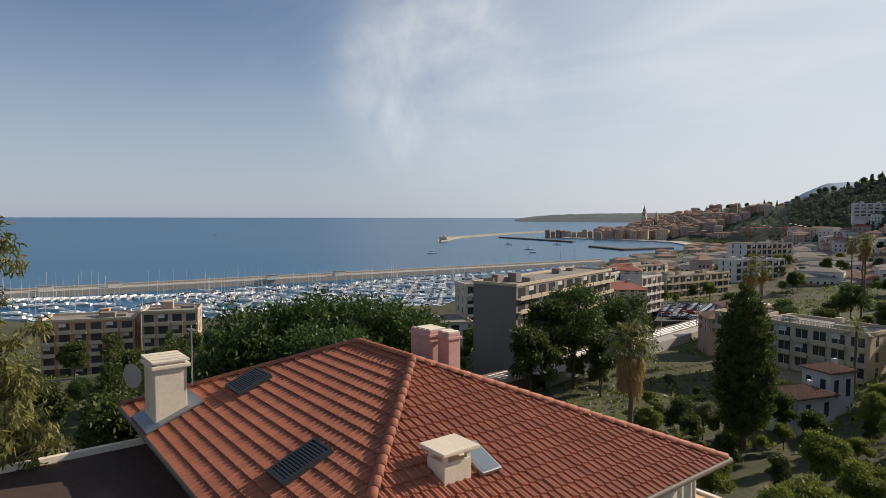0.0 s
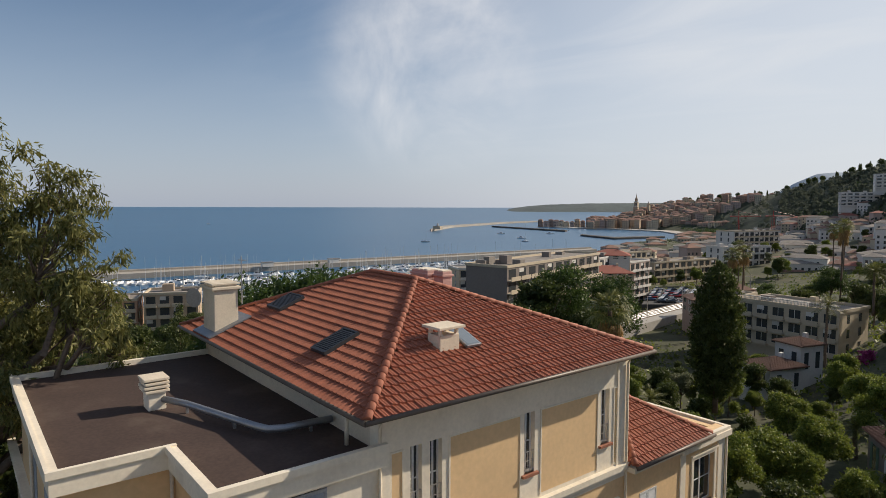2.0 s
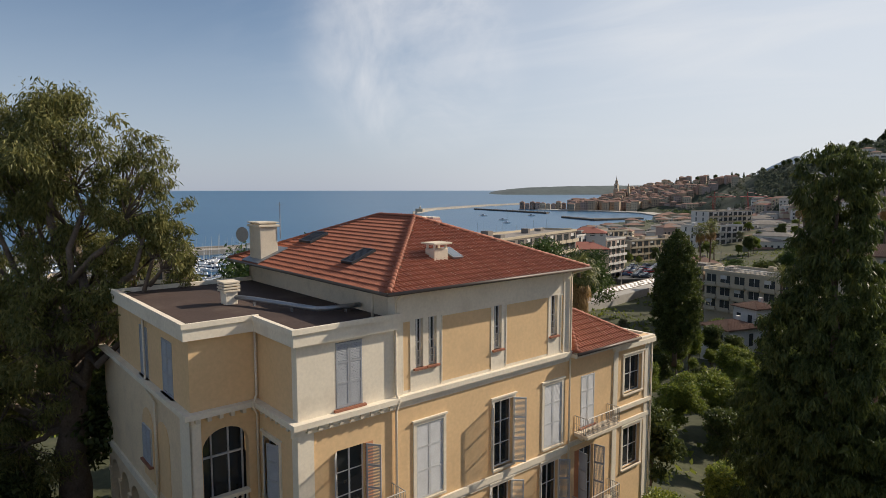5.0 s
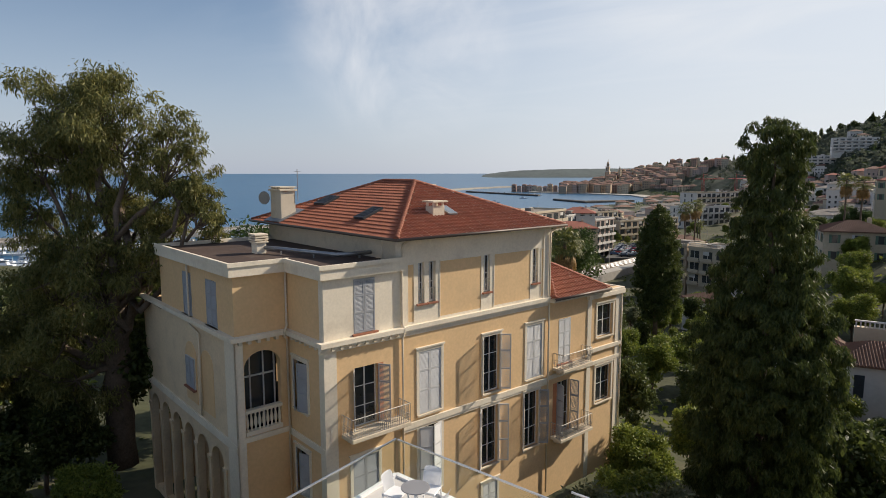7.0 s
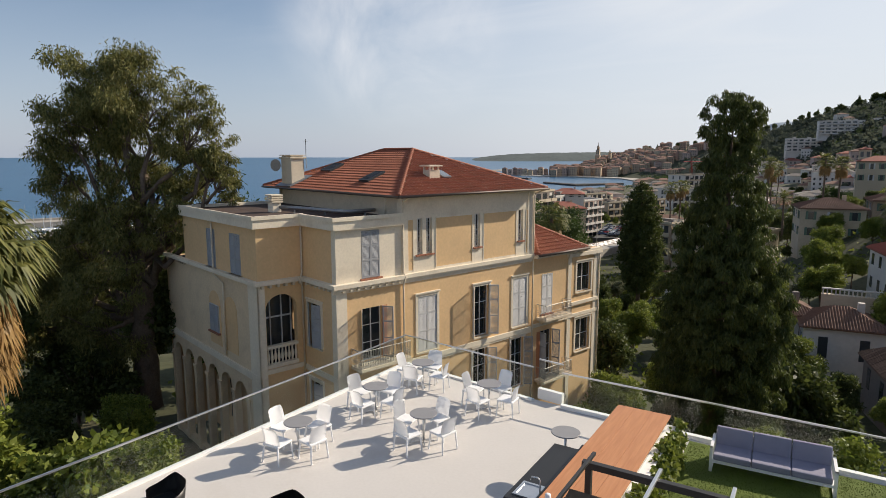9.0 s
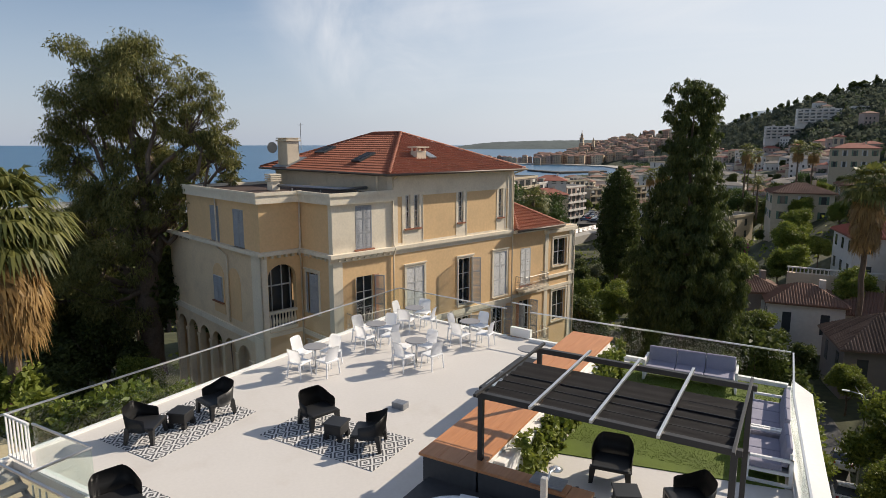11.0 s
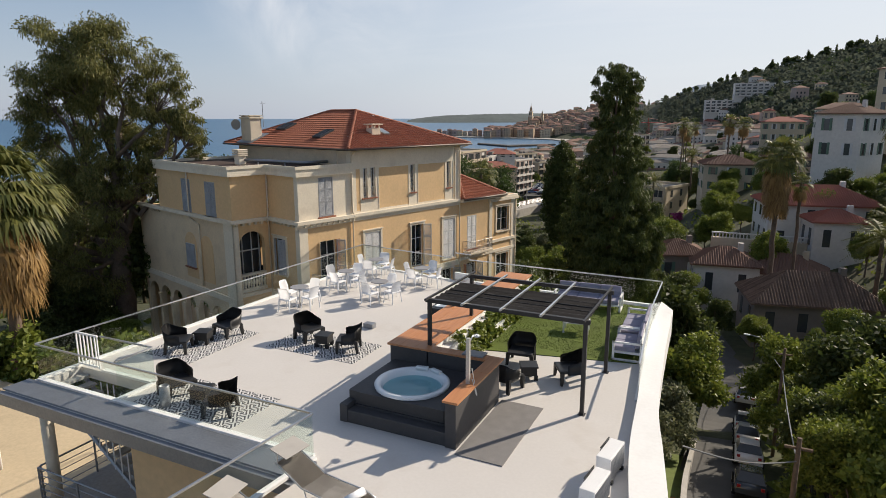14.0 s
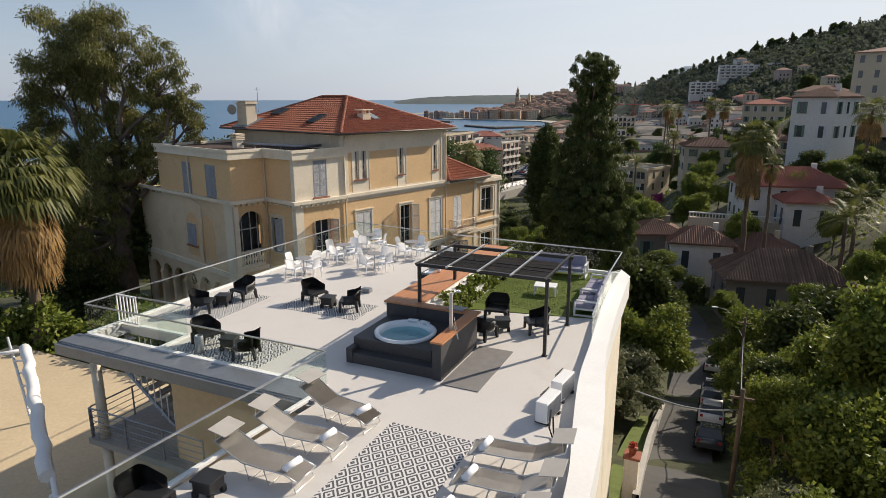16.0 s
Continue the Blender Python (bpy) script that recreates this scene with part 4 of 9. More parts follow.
# ---- the roof terrace ----
# inner and outer lines of the curved white parapet, from north to south
PAR_IN = [(0.62, 9.2), (0.62, 7.0), (0.78, 4.0), (1.08, 1.0), (1.3, -1.5), (1.72, -4.0), (2.08, -6.0), (2.3, -9.0), (2.4, -13.0)]
PAR_OUT = [(1.1, 8.3), (1.16, 7.0), (1.33, 4.0), (1.6, 0.6), (1.95, -1.5), (2.32, -3.8), (2.54, -6.2), (2.75, -9.0), (2.9, -13.0)]
LEFT_N, LEFT_S = (-12.62, 10.3), (-13.3, -4.2)
DECK = [(-4.15, -4.98), (-4.5, -8.0), (-4.9, -13.0)] + PAR_IN[::-1] + [(0.62, 9.4), (-7.6, 9.6), (-12.62, 10.35), (-13.28, -3.15), (-10.3, -3.15), (-10.3, -4.98)]
bm = B(); prism(bm, DECK, -0.28, 0.0); box(bm, -13.3, -4.98, -0.28, -10.3, -4.05, 0.0); box(bm, -13.3, -4.05, -0.28, -13.02, -3.15, 0.0)
tagged(part("terrace_floor", bm, PAVING), "pale paved roof terrace floor", "floor", kind="structure")


def smooth_line(pts, k=6):
    """A rounded line through the given points."""
    p = [Vector((*q, 0)) for q in pts]
    out = []
    for i in range(len(p) - 1):
        a, b, c, d = p[max(i - 1, 0)], p[i], p[i + 1], p[min(i + 2, len(p) - 1)]
        for j in range(k):
            t = j / k
            out.append(0.5 * (2 * b + (c - a) * t + (2 * a - 5 * b + 4 * c - d) * t * t + (3 * b - a - 3 * c + d) * t ** 3))
    return out + [p[-1]]


def strip(bm, left, right, z0, z1):
    """A body between two lines of equal count."""
    rows = [[bm.verts.new((q.x, q.y, z)) for q, z in ((a, z0), (b, z0), (b, z1), (a, z1))] for a, b in zip(left, right)]
    for r, s in zip(rows, rows[1:]):
        for i in range(4):
            bm.faces.new((r[i], r[(i + 1) % 4], s[(i + 1) % 4], s[i]))
    bm.faces.new(rows[0][::-1]); bm.faces.new(rows[-1])


bm = B(); strip(bm, smooth_line(PAR_IN), smooth_line(PAR_OUT), -0.6, 0.26)
bmesh.ops.recalc_face_normals(bm, faces=bm.faces)
tagged(part("parapet_wall", bm, WHITE_PAINT), "wide white curved parapet of the terrace", "parapet", kind="structure")

# building under the terrace
body_out = [Vector((q.x - 0.22, q.y, 0)) for q in smooth_line(PAR_OUT)]
bm = B(); strip(bm, [Vector((q.x - 0.4, q.y, 0)) for q in body_out], body_out, -14.0, -0.6)
tagged(part("wall_east", bm, CREAM), "pale rendered side wall of the terrace building", "wall", kind="structure")
bm = B(); box(bm, -9.6, -4.4, -14, -9.3, 9.0, -0.28); box(bm, -9.3, -4.4, -14, -4.4, -4.1, -0.28); box(bm, -9.3, 8.7, -14, 0.6, 9.0, -0.28); box(bm, -4.7, -13, -14, -4.4, -4.4, -0.28)
tagged(part("wall_west", bm, OCHRE), "ochre walls of the terrace building", "wall", kind="structure")
bm = B(); box(bm, -13.05, -4.75, -3.4, -8.2, -4.4, -3.2); box(bm, -13.05, -4.4, -3.4, -9.6, 9.0, -3.2)
tagged(part("walkway_floor", bm, CONCRETE), "concrete walkway below the terrace", "floor", kind="structure")
COURT = material("sandy_concrete", (0.55, 0.44, 0.29), 0.9, vary=0.1, scale=0.3, fine=8)
bm = B(); prism(bm, [(-30, -16), (-4.7, -16), (-4.7, -4.4), (-9.6, -4.4), (-9.6, 3), (-30, 3)], -6.2, -5.95)
tagged(part("courtyard_floor", bm, COURT), "sandy concrete courtyard", "floor", kind="structure")
bm = B(); box(bm, -13.4, -4.98, 0.0, -4.2, -4.32, 0.045); box(bm, -13.42, -5.12, -0.34, -4.15, -4.98, -0.02)
tagged(part("roof_edge", bm, ZINC), "dull grey metal roof edge and gutter", "roof edge", kind="structure")
for x, y, z0, z1 in ((-12.6, -4.5, -3.2, -0.28), (-12.6, 3.5, -3.2, -0.28), (-12.6, 8.7, -3.2, -0.28), (-12.6, -4.5, -6.4, -3.4)):
    bm = B(); lathe(bm, [(0.15, z0), (0.15, z1)], 16, (x, y, 0)); tagged(part("column", bm, CREAM), "round cream concrete column under the deck", "column", group="deck columns")
# steps down through the stairwell
st = thing("staircase", "steel and stone stairs leading down from the terrace", "stairs")
for i in range(16):
    bm = B(); box(bm, -12.9 + i * 0.24, -4.0, -0.2 - i * 0.19, -12.62 + i * 0.24, -3.2, -0.14 - i * 0.19); part("tread", bm, CONCRETE, st)
for y in (-4.04, -3.2):
    bm = B(); tube(bm, [(-12.9, y, -0.25), (-9.0, y, -3.25)], 0.06, 6); part("stringer", bm, ZINC, st)
for i in range(15):
    x = -12.75 + i * 0.25
    z = -0.36 - (x + 12.9) * 0.77
    for y in (-4.06, -3.18):
        if z + 0.9 > -0.3 and i < 2:
            continue
        bm = B(); tube(bm, [(x, y, z), (x, y, min(z + 0.95, -0.3))], 0.018, 6); part("baluster", bm, WHITE_METAL, st)


def bar_rail(name, p0, p1, z, h=1.0, n=5, label="tubular steel railing along the walkway"):
    t = thing(name, label, "railing", group="walkway railings")
    a, b = Vector((*p0, z)), Vector((*p1, z))
    k = max(1, int((b - a).length / 1.4))
    for i in range(k + 1):
        p = a.lerp(b, i / k)
        bm = B(); tube(bm, [p, p + Vector((0, 0, h))], 0.03, 6); part("post", bm, ZINC, t)
    for j in range(n):
        hh = Vector((0, 0, h * (j + 1) / n))
        bm = B(); tube(bm, [a + hh, b + hh], 0.025 if j == n - 1 else 0.012, 6); part("bar", bm, ZINC, t)


bar_rail("railing", (-12.95, -4.68), (-8.3, -4.68), -3.2)
bar_rail("railing", (-12.98, -4.6), (-12.98, 8.8), -3.2)

# glass balustrades
GLASS = glass_material("sheet_glass", (0.955, 0.985, 0.97), 0.0, 0.985)
STEEL = material("brushed_steel", (0.62, 0.62, 0.62), 0.3, 0.9, vary=0.05, fine=60, bump=0.02)


def glass_rail(pts, h=0.97, z=0.0, pane=1.45, curb=0.1, label="clear glass balustrade with a steel handrail"):
    t = thing("glass_balustrade", label, "balustrade", group="terrace balustrades")
    for p0, p1 in zip(pts, pts[1:]):
        a, b = Vector((*p0, z)), Vector((*p1, z))
        d = b - a
        m = Matrix.Translation(a) @ Matrix.Rotation(math.atan2(d.y, d.x), 4, "Z")
        n = max(1, round(d.length / pane))
        w = d.length / n
        for i in range(n):
            bm = B(); box(bm, i * w + 0.006, -0.008, curb - 0.02, (i + 1) * w - 0.006, 0.008, h - 0.012, m)
            part("pane", bm, GLASS, t).visible_shadow = False
        bm = B(); box(bm, 0, -0.02, h - 0.012, d.length, 0.02, h + 0.024, m); part("handrail", bm, STEEL, t)
        if curb:
            bm = B(); box(bm, 0, -0.07, 0, d.length, 0.07, curb, m); part("channel", bm, WHITE_METAL, t)
    return t


glass_rail([(-13.2, -4.17), (-12.55, 10.2)], curb=0.05)
glass_rail([(-12.5, 10.18), (-7.75, 9.5)], curb=0.05)
glass_rail([(-7.7, 9.8), (-6.95, 9.7)], h=1.12, curb=0.3)
glass_rail([(-6.9, 9.45), (0.55, 9.25)])
glass_rail([(0.6, 9.2), (0.68, 6.0), (0.92, 2.8), (1.05, 1.2)], curb=0.06)
glass_rail([(-13.15, -4.2), (-4.4, -4.18)], curb=0.06)
glass_rail([(-4.36, -4.2), (-4.6, -7.3), (-4.95, -13)], curb=0.06)
glass_rail([(-12.2, -3.08), (-10.25, -3.05), (-10.25, -4.1)], curb=0.05)
gate = thing("gate", "white metal bar gate at the stairs", "gate")
for x in (-13.1, -12.95, -12.8, -12.65, -12.5, -12.35, -12.25):
    bm = B(); box(bm, x - 0.015, -3.16, 0.08, x + 0.015, -3.13, 0.98); part("bar", bm, WHITE_METAL, gate)
for z in (0.08, 0.96):
    bm = B(); box(bm, -13.12, -3.17, z, -12.22, -3.12, z + 0.045); part("rail", bm, WHITE_METAL, gate)

# far corner plinth and floor drain block
bm = B(); soft_box(bm, -7.8, 2.88, 0.0, -7.45, 3.12, 0.16, 0.01); tagged(part("floor_box", bm, ZINC), "small grey service box on the paving", "box")

# ---- bar, tub and pergola ----
DARK_PLASTER = material("dark_grey_plaster", (0.055, 0.053, 0.055), 0.6, vary=0.12, scale=0.8, fine=10, bump=0.06)


def wood_material(name, c1, c2, axis=1):
    m = bpy.data.materials.new(name)
    m.use_nodes = True
    N, L = m.node_tree.nodes, m.node_tree.links
    b = N["Principled BSDF"]
    b.inputs["Roughness"].default_value = 0.5
    g, mp, n = N.new("ShaderNodeNewGeometry"), N.new("ShaderNodeMapping"), N.new("ShaderNodeTexNoise")
    sc = [14, 14, 14]; sc[axis] = 1.1
    mp.inputs["Scale"].default_value = sc
    n.inputs["Scale"].default_value, n.inputs["Detail"].default_value = 1.4, 6
    mx = N.new("ShaderNodeMixRGB")
    mx.inputs[1].default_value, mx.inputs[2].default_value = (*c1, 1), (*c2, 1)
    L.new(g.outputs["Position"], mp.inputs[0]); L.new(mp.outputs[0], n.inputs["Vector"]); L.new(n.outputs[0], mx.inputs[0]); L.new(mx.outputs[0], b.inputs["Base Color"])
    bp = N.new("ShaderNodeBump"); bp.inputs["Strength"].default_value = 0.12
    L.new(n.outputs[0], bp.inputs["Height"]); L.new(bp.outputs[0], b.inputs["Normal"])
    return m


TEAK = wood_material("oiled_teak", (0.36, 0.13, 0.045), (0.60, 0.28, 0.12))
BLACK = material("black_resin", (0.018, 0.018, 0.019), 0.45, vary=0.1, scale=4, fine=60, bump=0.04)
WHITE_RESIN = material("white_resin", (0.83, 0.83, 0.84), 0.4, vary=0.02, scale=4, fine=60, bump=0.0)
bar = thing("bar_counter", "long bar counter with an oiled teak top", "bar counter")
for i in range(3):
    bm = B(); soft_box(bm, -4.95 + i * 0.39, -0.34, 1.0, -4.95 + (i + 1) * 0.39 - 0.004, 7.95, 1.05, 0.006); part("plank", bm, TEAK, bar)
bm = B(); box(bm, -4.86, -0.28, 0.0, -4.66, 7.9, 1.0); part("front_panel", bm, WHITE_PAINT, bar)
bm = B(); box(bm, -4.0, 0.2, 0.0, -3.85, 7.9, 1.0); part("back_panel", bm, WHITE_PAINT, bar)
bm = B(); box(bm, -4.88, -0.3, 0.0, -3.8, -0.24, 1.0); part("end_panel", bm, DARK_PLASTER, bar)
unit = thing("kitchen_unit", "black outdoor kitchen unit with a small sink", "kitchen unit")
bm = B(); soft_box(bm, -5.62, 3.3, 0.0, -5.0, 5.7, 0.86, 0.012); part("body", bm, BLACK, unit)
bm = B()
for q in ((-5.52, 3.45, -5.1, 3.5), (-5.52, 3.9, -5.1, 3.95), (-5.52, 3.5, -5.47, 3.9), (-5.15, 3.5, -5.1, 3.9)):
    box(bm, q[0], q[1], 0.86, q[2], q[3], 0.885)
box(bm, -5.47, 3.5, 0.862, -5.15, 3.9, 0.868)
part("sink", bm, STEEL, unit)
bm = B(); tube(bm, [(-5.1, 3.7, 0.86), (-5.1, 3.7, 1.12), (-5.14, 3.7, 1.16), (-5.26, 3.7, 1.15), (-5.28, 3.7, 1.08)], 0.014, 8); part("tap", bm, STEEL, unit)
bm = B(); box(bm, -5.03, 3.3, 0.86, -5.0, 5.7, 0.98); part("splashback", bm, BLACK, unit)
bm = B(); lathe(bm, [(0.05, 0), (0.055, 0.1), (0.05, 0.12), (0.045, 0.17), (0.0, 0.17)], 14, (-4.75, 3.2, 1.05)); tagged(part("jar", bm, WHITE_RESIN), "small white jar standing on the bar", "jar")

tub = thing("hot_tub", "round white hot tub in a dark plaster surround", "hot tub")
bm = B(); TC = (-3.62, -1.45)
for x0, y0, x1, y1, z in ((-4.79, -2.05, -2.2, -0.3, 0.62), (-4.6, -2.38, -2.2, -2.05, 0.34)):
    if z < 0.5:
        box(bm, x0, y0, 0, x1, y1, z)
ringv = [[bm.verts.new((TC[0] + r * math.cos(2 * math.pi * i / 40), TC[1] + r * math.sin(2 * math.pi * i / 40), z)) for i in range(40)] for r, z in ((0.72, 0.62), (0.72, 0.1))]
for i in range(40):
    bm.faces.new((ringv[0][i], ringv[0][(i + 1) % 40], ringv[1][(i + 1) % 40], ringv[1][i]))
X0, Y0, X1, Y1 = -4.79, -2.34, -2.2, -0.3
edge = []
for i in range(40):
    c, s_ = math.cos(2 * math.pi * i / 40), math.sin(2 * math.pi * i / 40)
    k = min(((X1 if c > 0 else X0) - TC[0]) / c if abs(c) > 1e-6 else 99, ((Y1 if s_ > 0 else Y0) - TC[1]) / s_ if abs(s_) > 1e-6 else 99)
    edge.append((TC[0] + c * k, TC[1] + s_ * k))
ev, lv = [bm.verts.new((x, y, 0.62)) for x, y in edge], [bm.verts.new((x, y, 0)) for x, y in edge]
for i in range(40):
    j = (i + 1) % 40
    bm.faces.new((ringv[0][i], ringv[0][j], ev[j], ev[i])); bm.faces.new((ev[i], ev[j], lv[j], lv[i]))
part("surround", bm, DARK_PLASTER, tub, "dark grey plaster surround")
bm = B(); soft_box(bm, -4.62, -2.64, 0, -2.2, -2.34, 0.3, 0.015); part("step", bm, DARK_PLASTER, tub)
bm = B(); soft_box(bm, -4.82, -2.66, 0, -4.62, -1.9, 0.42, 0.015); part("step_end", bm, DARK_PLASTER, tub)
bm = B(); soft_box(bm, -2.2, -2.68, 0, -1.95, -0.2, 1.0, 0.012); part("side_wall", bm, DARK_PLASTER, tub)
bm = B(); soft_box(bm, -3.84, -0.3, 0, -2.2, -0.05, 1.0, 0.012); part("back_wall", bm, DARK_PLASTER, tub)
for y0, y1 in ((-2.71, -1.9), (-1.9, -1.05), (-1.05, -0.02)):
    bm = B(); soft_box(bm, -2.25, y0, 1.0, -1.9, y1 - 0.006, 1.05, 0.006); part("wall_cap", bm, TEAK, tub, "teak capping board")
bm = B(); soft_box(bm, -3.8, -0.34, 1.0, -2.26, -0.02, 1.05, 0.006); part("wall_cap", bm, TEAK, tub, "teak capping board")
ACRYL = material("white_acrylic", (0.78, 0.80, 0.81), 0.15, vary=0.02, bump=0, coat=0.4)
bm = B(); lathe(bm, [(0.87, 0.625), (0.88, 0.68), (0.84, 0.71), (0.76, 0.70), (0.70, 0.62), (0.66, 0.4), (0.62, 0.2), (0.0, 0.16)], 48, (*TC, 0), base=False); part("shell", bm, ACRYL, tub, "white acrylic shell")
WATER = glass_material("tub_water", (0.56, 0.80, 0.84), 0.02, 0.95)
bm = B(); bmesh.ops.create_circle(bm, cap_ends=True, segments=48, radius=0.685, matrix=pose(*TC, 0.55)); part("water", bm, WATER, tub, "clear pale blue water").visible_shadow = False
for a in (70, 100):
    bm = B(); soft_box(bm, -0.16, -0.06, 0, 0.16, 0.06, 0.08, 0.025, pose(TC[0] + 0.76 * math.cos(radians(a)), TC[1] + 0.76 * math.sin(radians(a)), 0.68, 0, 0, a + 90)); part("headrest", bm, ACRYL, tub)
shower = thing("shower_column", "white outdoor shower column beside the tub", "shower")
bm = B(); soft_box(bm, -2.14, -1.76, 1.05, -2.06, -1.68, 2.08, 0.008); part("column", bm, material("pale_shower_metal", (0.55, 0.52, 0.48), 0.35, 0.4, bump=0), shower)
bm = B(); tube(bm, [(-2.1, -1.66, 1.95), (-2.1, -1.5, 2.05), (-2.1, -1.3, 2.02)], 0.015, 8); lathe(bm, [(0.09, 1.98), (0.1, 1.99), (0.02, 2.03)], 14, (-2.1, -1.28, 0)); part("head", bm, STEEL, shower)
bm = B(); tube(bm, [(-2.02, -1.7, 1.4), (-1.98, -1.66, 1.1), (-1.9, -1.7, 0.8), (-1.88, -1.78, 0.85), (-1.98, -1.78, 1.2)], 0.01, 6); part("hose", bm, STEEL, shower)
bm = B(); soft_box(bm, -2.9, -0.28, 1.05, -2.35, 0.05, 1.09, 0.01, pose(0, 0, 0)); tagged(part("control_panel", bm, ZINC), "grey metal control cover on the tub wall", "cover")

GUNMETAL = material("charcoal_aluminium", (0.045, 0.043, 0.043), 0.45, 0.4, vary=0.08, fine=40, bump=0.03)
CANOPY = material("charcoal_canopy", (0.035, 0.032, 0.033), 0.9, vary=0.15, scale=3, fine=80, bump=0.1)
pergola = thing("pergola", "charcoal aluminium pergola with a sliding fabric canopy", "pergola")
PX0, PX1, PY0, PY1, PH = -3.9, 0.0, 0.0, 2.65, 2.17
for x, y in ((PX0, PY0), (PX1, PY0), (PX0, PY1), (PX1, PY1)):
    bm = B(); soft_box(bm, x - 0.045, y - 0.045, 0, x + 0.045, y + 0.045, PH, 0.006); post_ = part("post", bm, GUNMETAL, pergola)
    bm = B(); box(bm, x - 0.08, y - 0.08, 0, x + 0.08, y + 0.08, 0.012); part("foot_plate", bm, GUNMETAL, post_)
for q in ((PX0 - 0.1, PY0 - 0.05, PX1 + 0.1, PY0 + 0.05), (PX0 - 0.1, PY1 - 0.05, PX1 + 0.1, PY1 + 0.05)):
    bm = B(); soft_box(bm, q[0], q[1], PH, q[2], q[3], PH + 0.1, 0.006); part("beam", bm, GUNMETAL, pergola)
for i in range(5):
    x = PX0 + i * (PX1 - PX0) / 4
    bm = B(); soft_box(bm, x - 0.025, PY0 - 0.25, PH + 0.1, x + 0.025, PY1 + 0.25, PH + 0.15, 0.005); part("rafter", bm, STEEL if 0 < i < 4 else GUNMETAL, pergola)
for i in range(4):
    x0, x1 = PX0 + i * (PX1 - PX0) / 4, PX0 + (i + 1) * (PX1 - PX0) / 4
    bm = B()
    rows = []
    for k in range(25):
        y = PY0 + 0.08 + k * (1.75 / 24)
        z = PH + 0.07 - 0.05 * abs(math.sin(k * math.pi / 4)) + 0.004 * math.sin(i + k)
        rows.append([bm.verts.new((x0, y, z)), bm.verts.new((x1, y, z))])
    for a, b in zip(rows, rows[1:]):
        bm.faces.new((a[0], a[1], b[1], b[0])).smooth = True
    bmesh.ops.solidify(bm, geom=list(bm.faces), thickness=0.006)
    part("canopy", bm, CANOPY, pergola, "pleated charcoal fabric")
for k in range(6):
    bm = B(); tube(bm, [(PX0 + 0.03, 0.1 + k * 0.35, PH + 0.04), (PX1 - 0.03, 0.1 + k * 0.35, PH + 0.04)], 0.012, 6); part("batten", bm, GUNMETAL, pergola)

# ---- lawn, rugs and loose furniture ----
TURF = material("artificial_turf", (0.092, 0.128, 0.012), 0.85, vary=0.25, scale=1.2, fine=60, bump=0.5, dist=0.02)
LAWN = [(-3.55, 2.75), (-0.2, 3.42), (0.66, 3.6), (0.55, 9.1), (-3.55, 9.15)]
bm = B(); prism(bm, LAWN, 0.002, 0.02); tagged(part("artificial_lawn", bm, TURF), "green artificial lawn laid on the terrace", "lawn", kind="structure")
_r = np.random.RandomState(3)
_p = np.stack([_r.uniform(-3.5, 0.5, 26000), _r.uniform(3.5, 9.05, 26000)], 1)
_a, _h = _r.uniform(0, 6.28, len(_p)), _r.uniform(0.012, 0.03, len(_p))
_d = np.stack([np.cos(_a), np.sin(_a)], 1) * 0.006
_v = np.stack([np.c_[_p - _d, np.full(len(_p), 0.02)], np.c_[_p + _d, np.full(len(_p), 0.02)], np.c_[_p + _d[:, ::-1] * 2, 0.02 + _h]], 1)
tagged(raw("turf_blades", _v, np.arange(len(_p) * 3).reshape(-1, 3), TURF), "short blades of artificial grass", "grass", kind="stuff")


def rug_material(name, cell, dark, pale, shift=(0, 0)):
    m = bpy.data.materials.new(name)
    m.use_nodes = True
    N, L = m.node_tree.nodes, m.node_tree.links
    b = N["Principled BSDF"]
    b.inputs["Roughness"].default_value = 0.95
    g, sp = N.new("ShaderNodeNewGeometry"), N.new("ShaderNodeSeparateXYZ")
    L.new(g.outputs["Position"], sp.inputs[0])

    def op(kind, a, b_=None, c=None):
        n = N.new("ShaderNodeMath"); n.operation = kind
        for i, q in enumerate((a, b_, c)):
            if q is not None:
                if isinstance(q, (int, float)):
                    n.inputs[i].default_value = q
                else:
                    L.new(q, n.inputs[i])
        return n.outputs[0]
    fx = op("ABSOLUTE", op("SUBTRACT", op("FRACT", op("ADD", op("DIVIDE", sp.outputs["X"], cell * 0.8), shift[0] + 50.0)), 0.5))
    fy = op("ABSOLUTE", op("SUBTRACT", op("FRACT", op("ADD", op("DIVIDE", sp.outputs["Y"], cell), shift[1] + 50.0)), 0.5))
    d = op("ADD", fx, fy)
    band = op("GREATER_THAN", op("FRACT", op("ADD", op("MULTIPLY", d, 3.4), 0.15)), 0.5)
    mx = N.new("ShaderNodeMixRGB")
    mx.inputs[1].default_value, mx.inputs[2].default_value = (*dark, 1), (*pale, 1)
    L.new(band, mx.inputs[0])
    n = N.new("ShaderNodeTexNoise"); n.inputs["Scale"].default_value = 90
    L.new(g.outputs["Position"], n.inputs["Vector"])
    bp = N.new("ShaderNodeBump"); bp.inputs["Strength"].default_value, bp.inputs["Distance"].default_value = 0.4, 0.005
    L.new(n.outputs[0], bp.inputs["Height"]); L.new(bp.outputs[0], b.inputs["Normal"])
    L.new(mx.outputs[0], b.inputs["Base Color"])
    return m


RUG = rug_material("woven_rug", 0.42, (0.085, 0.085, 0.095), (0.62, 0.61, 0.60))


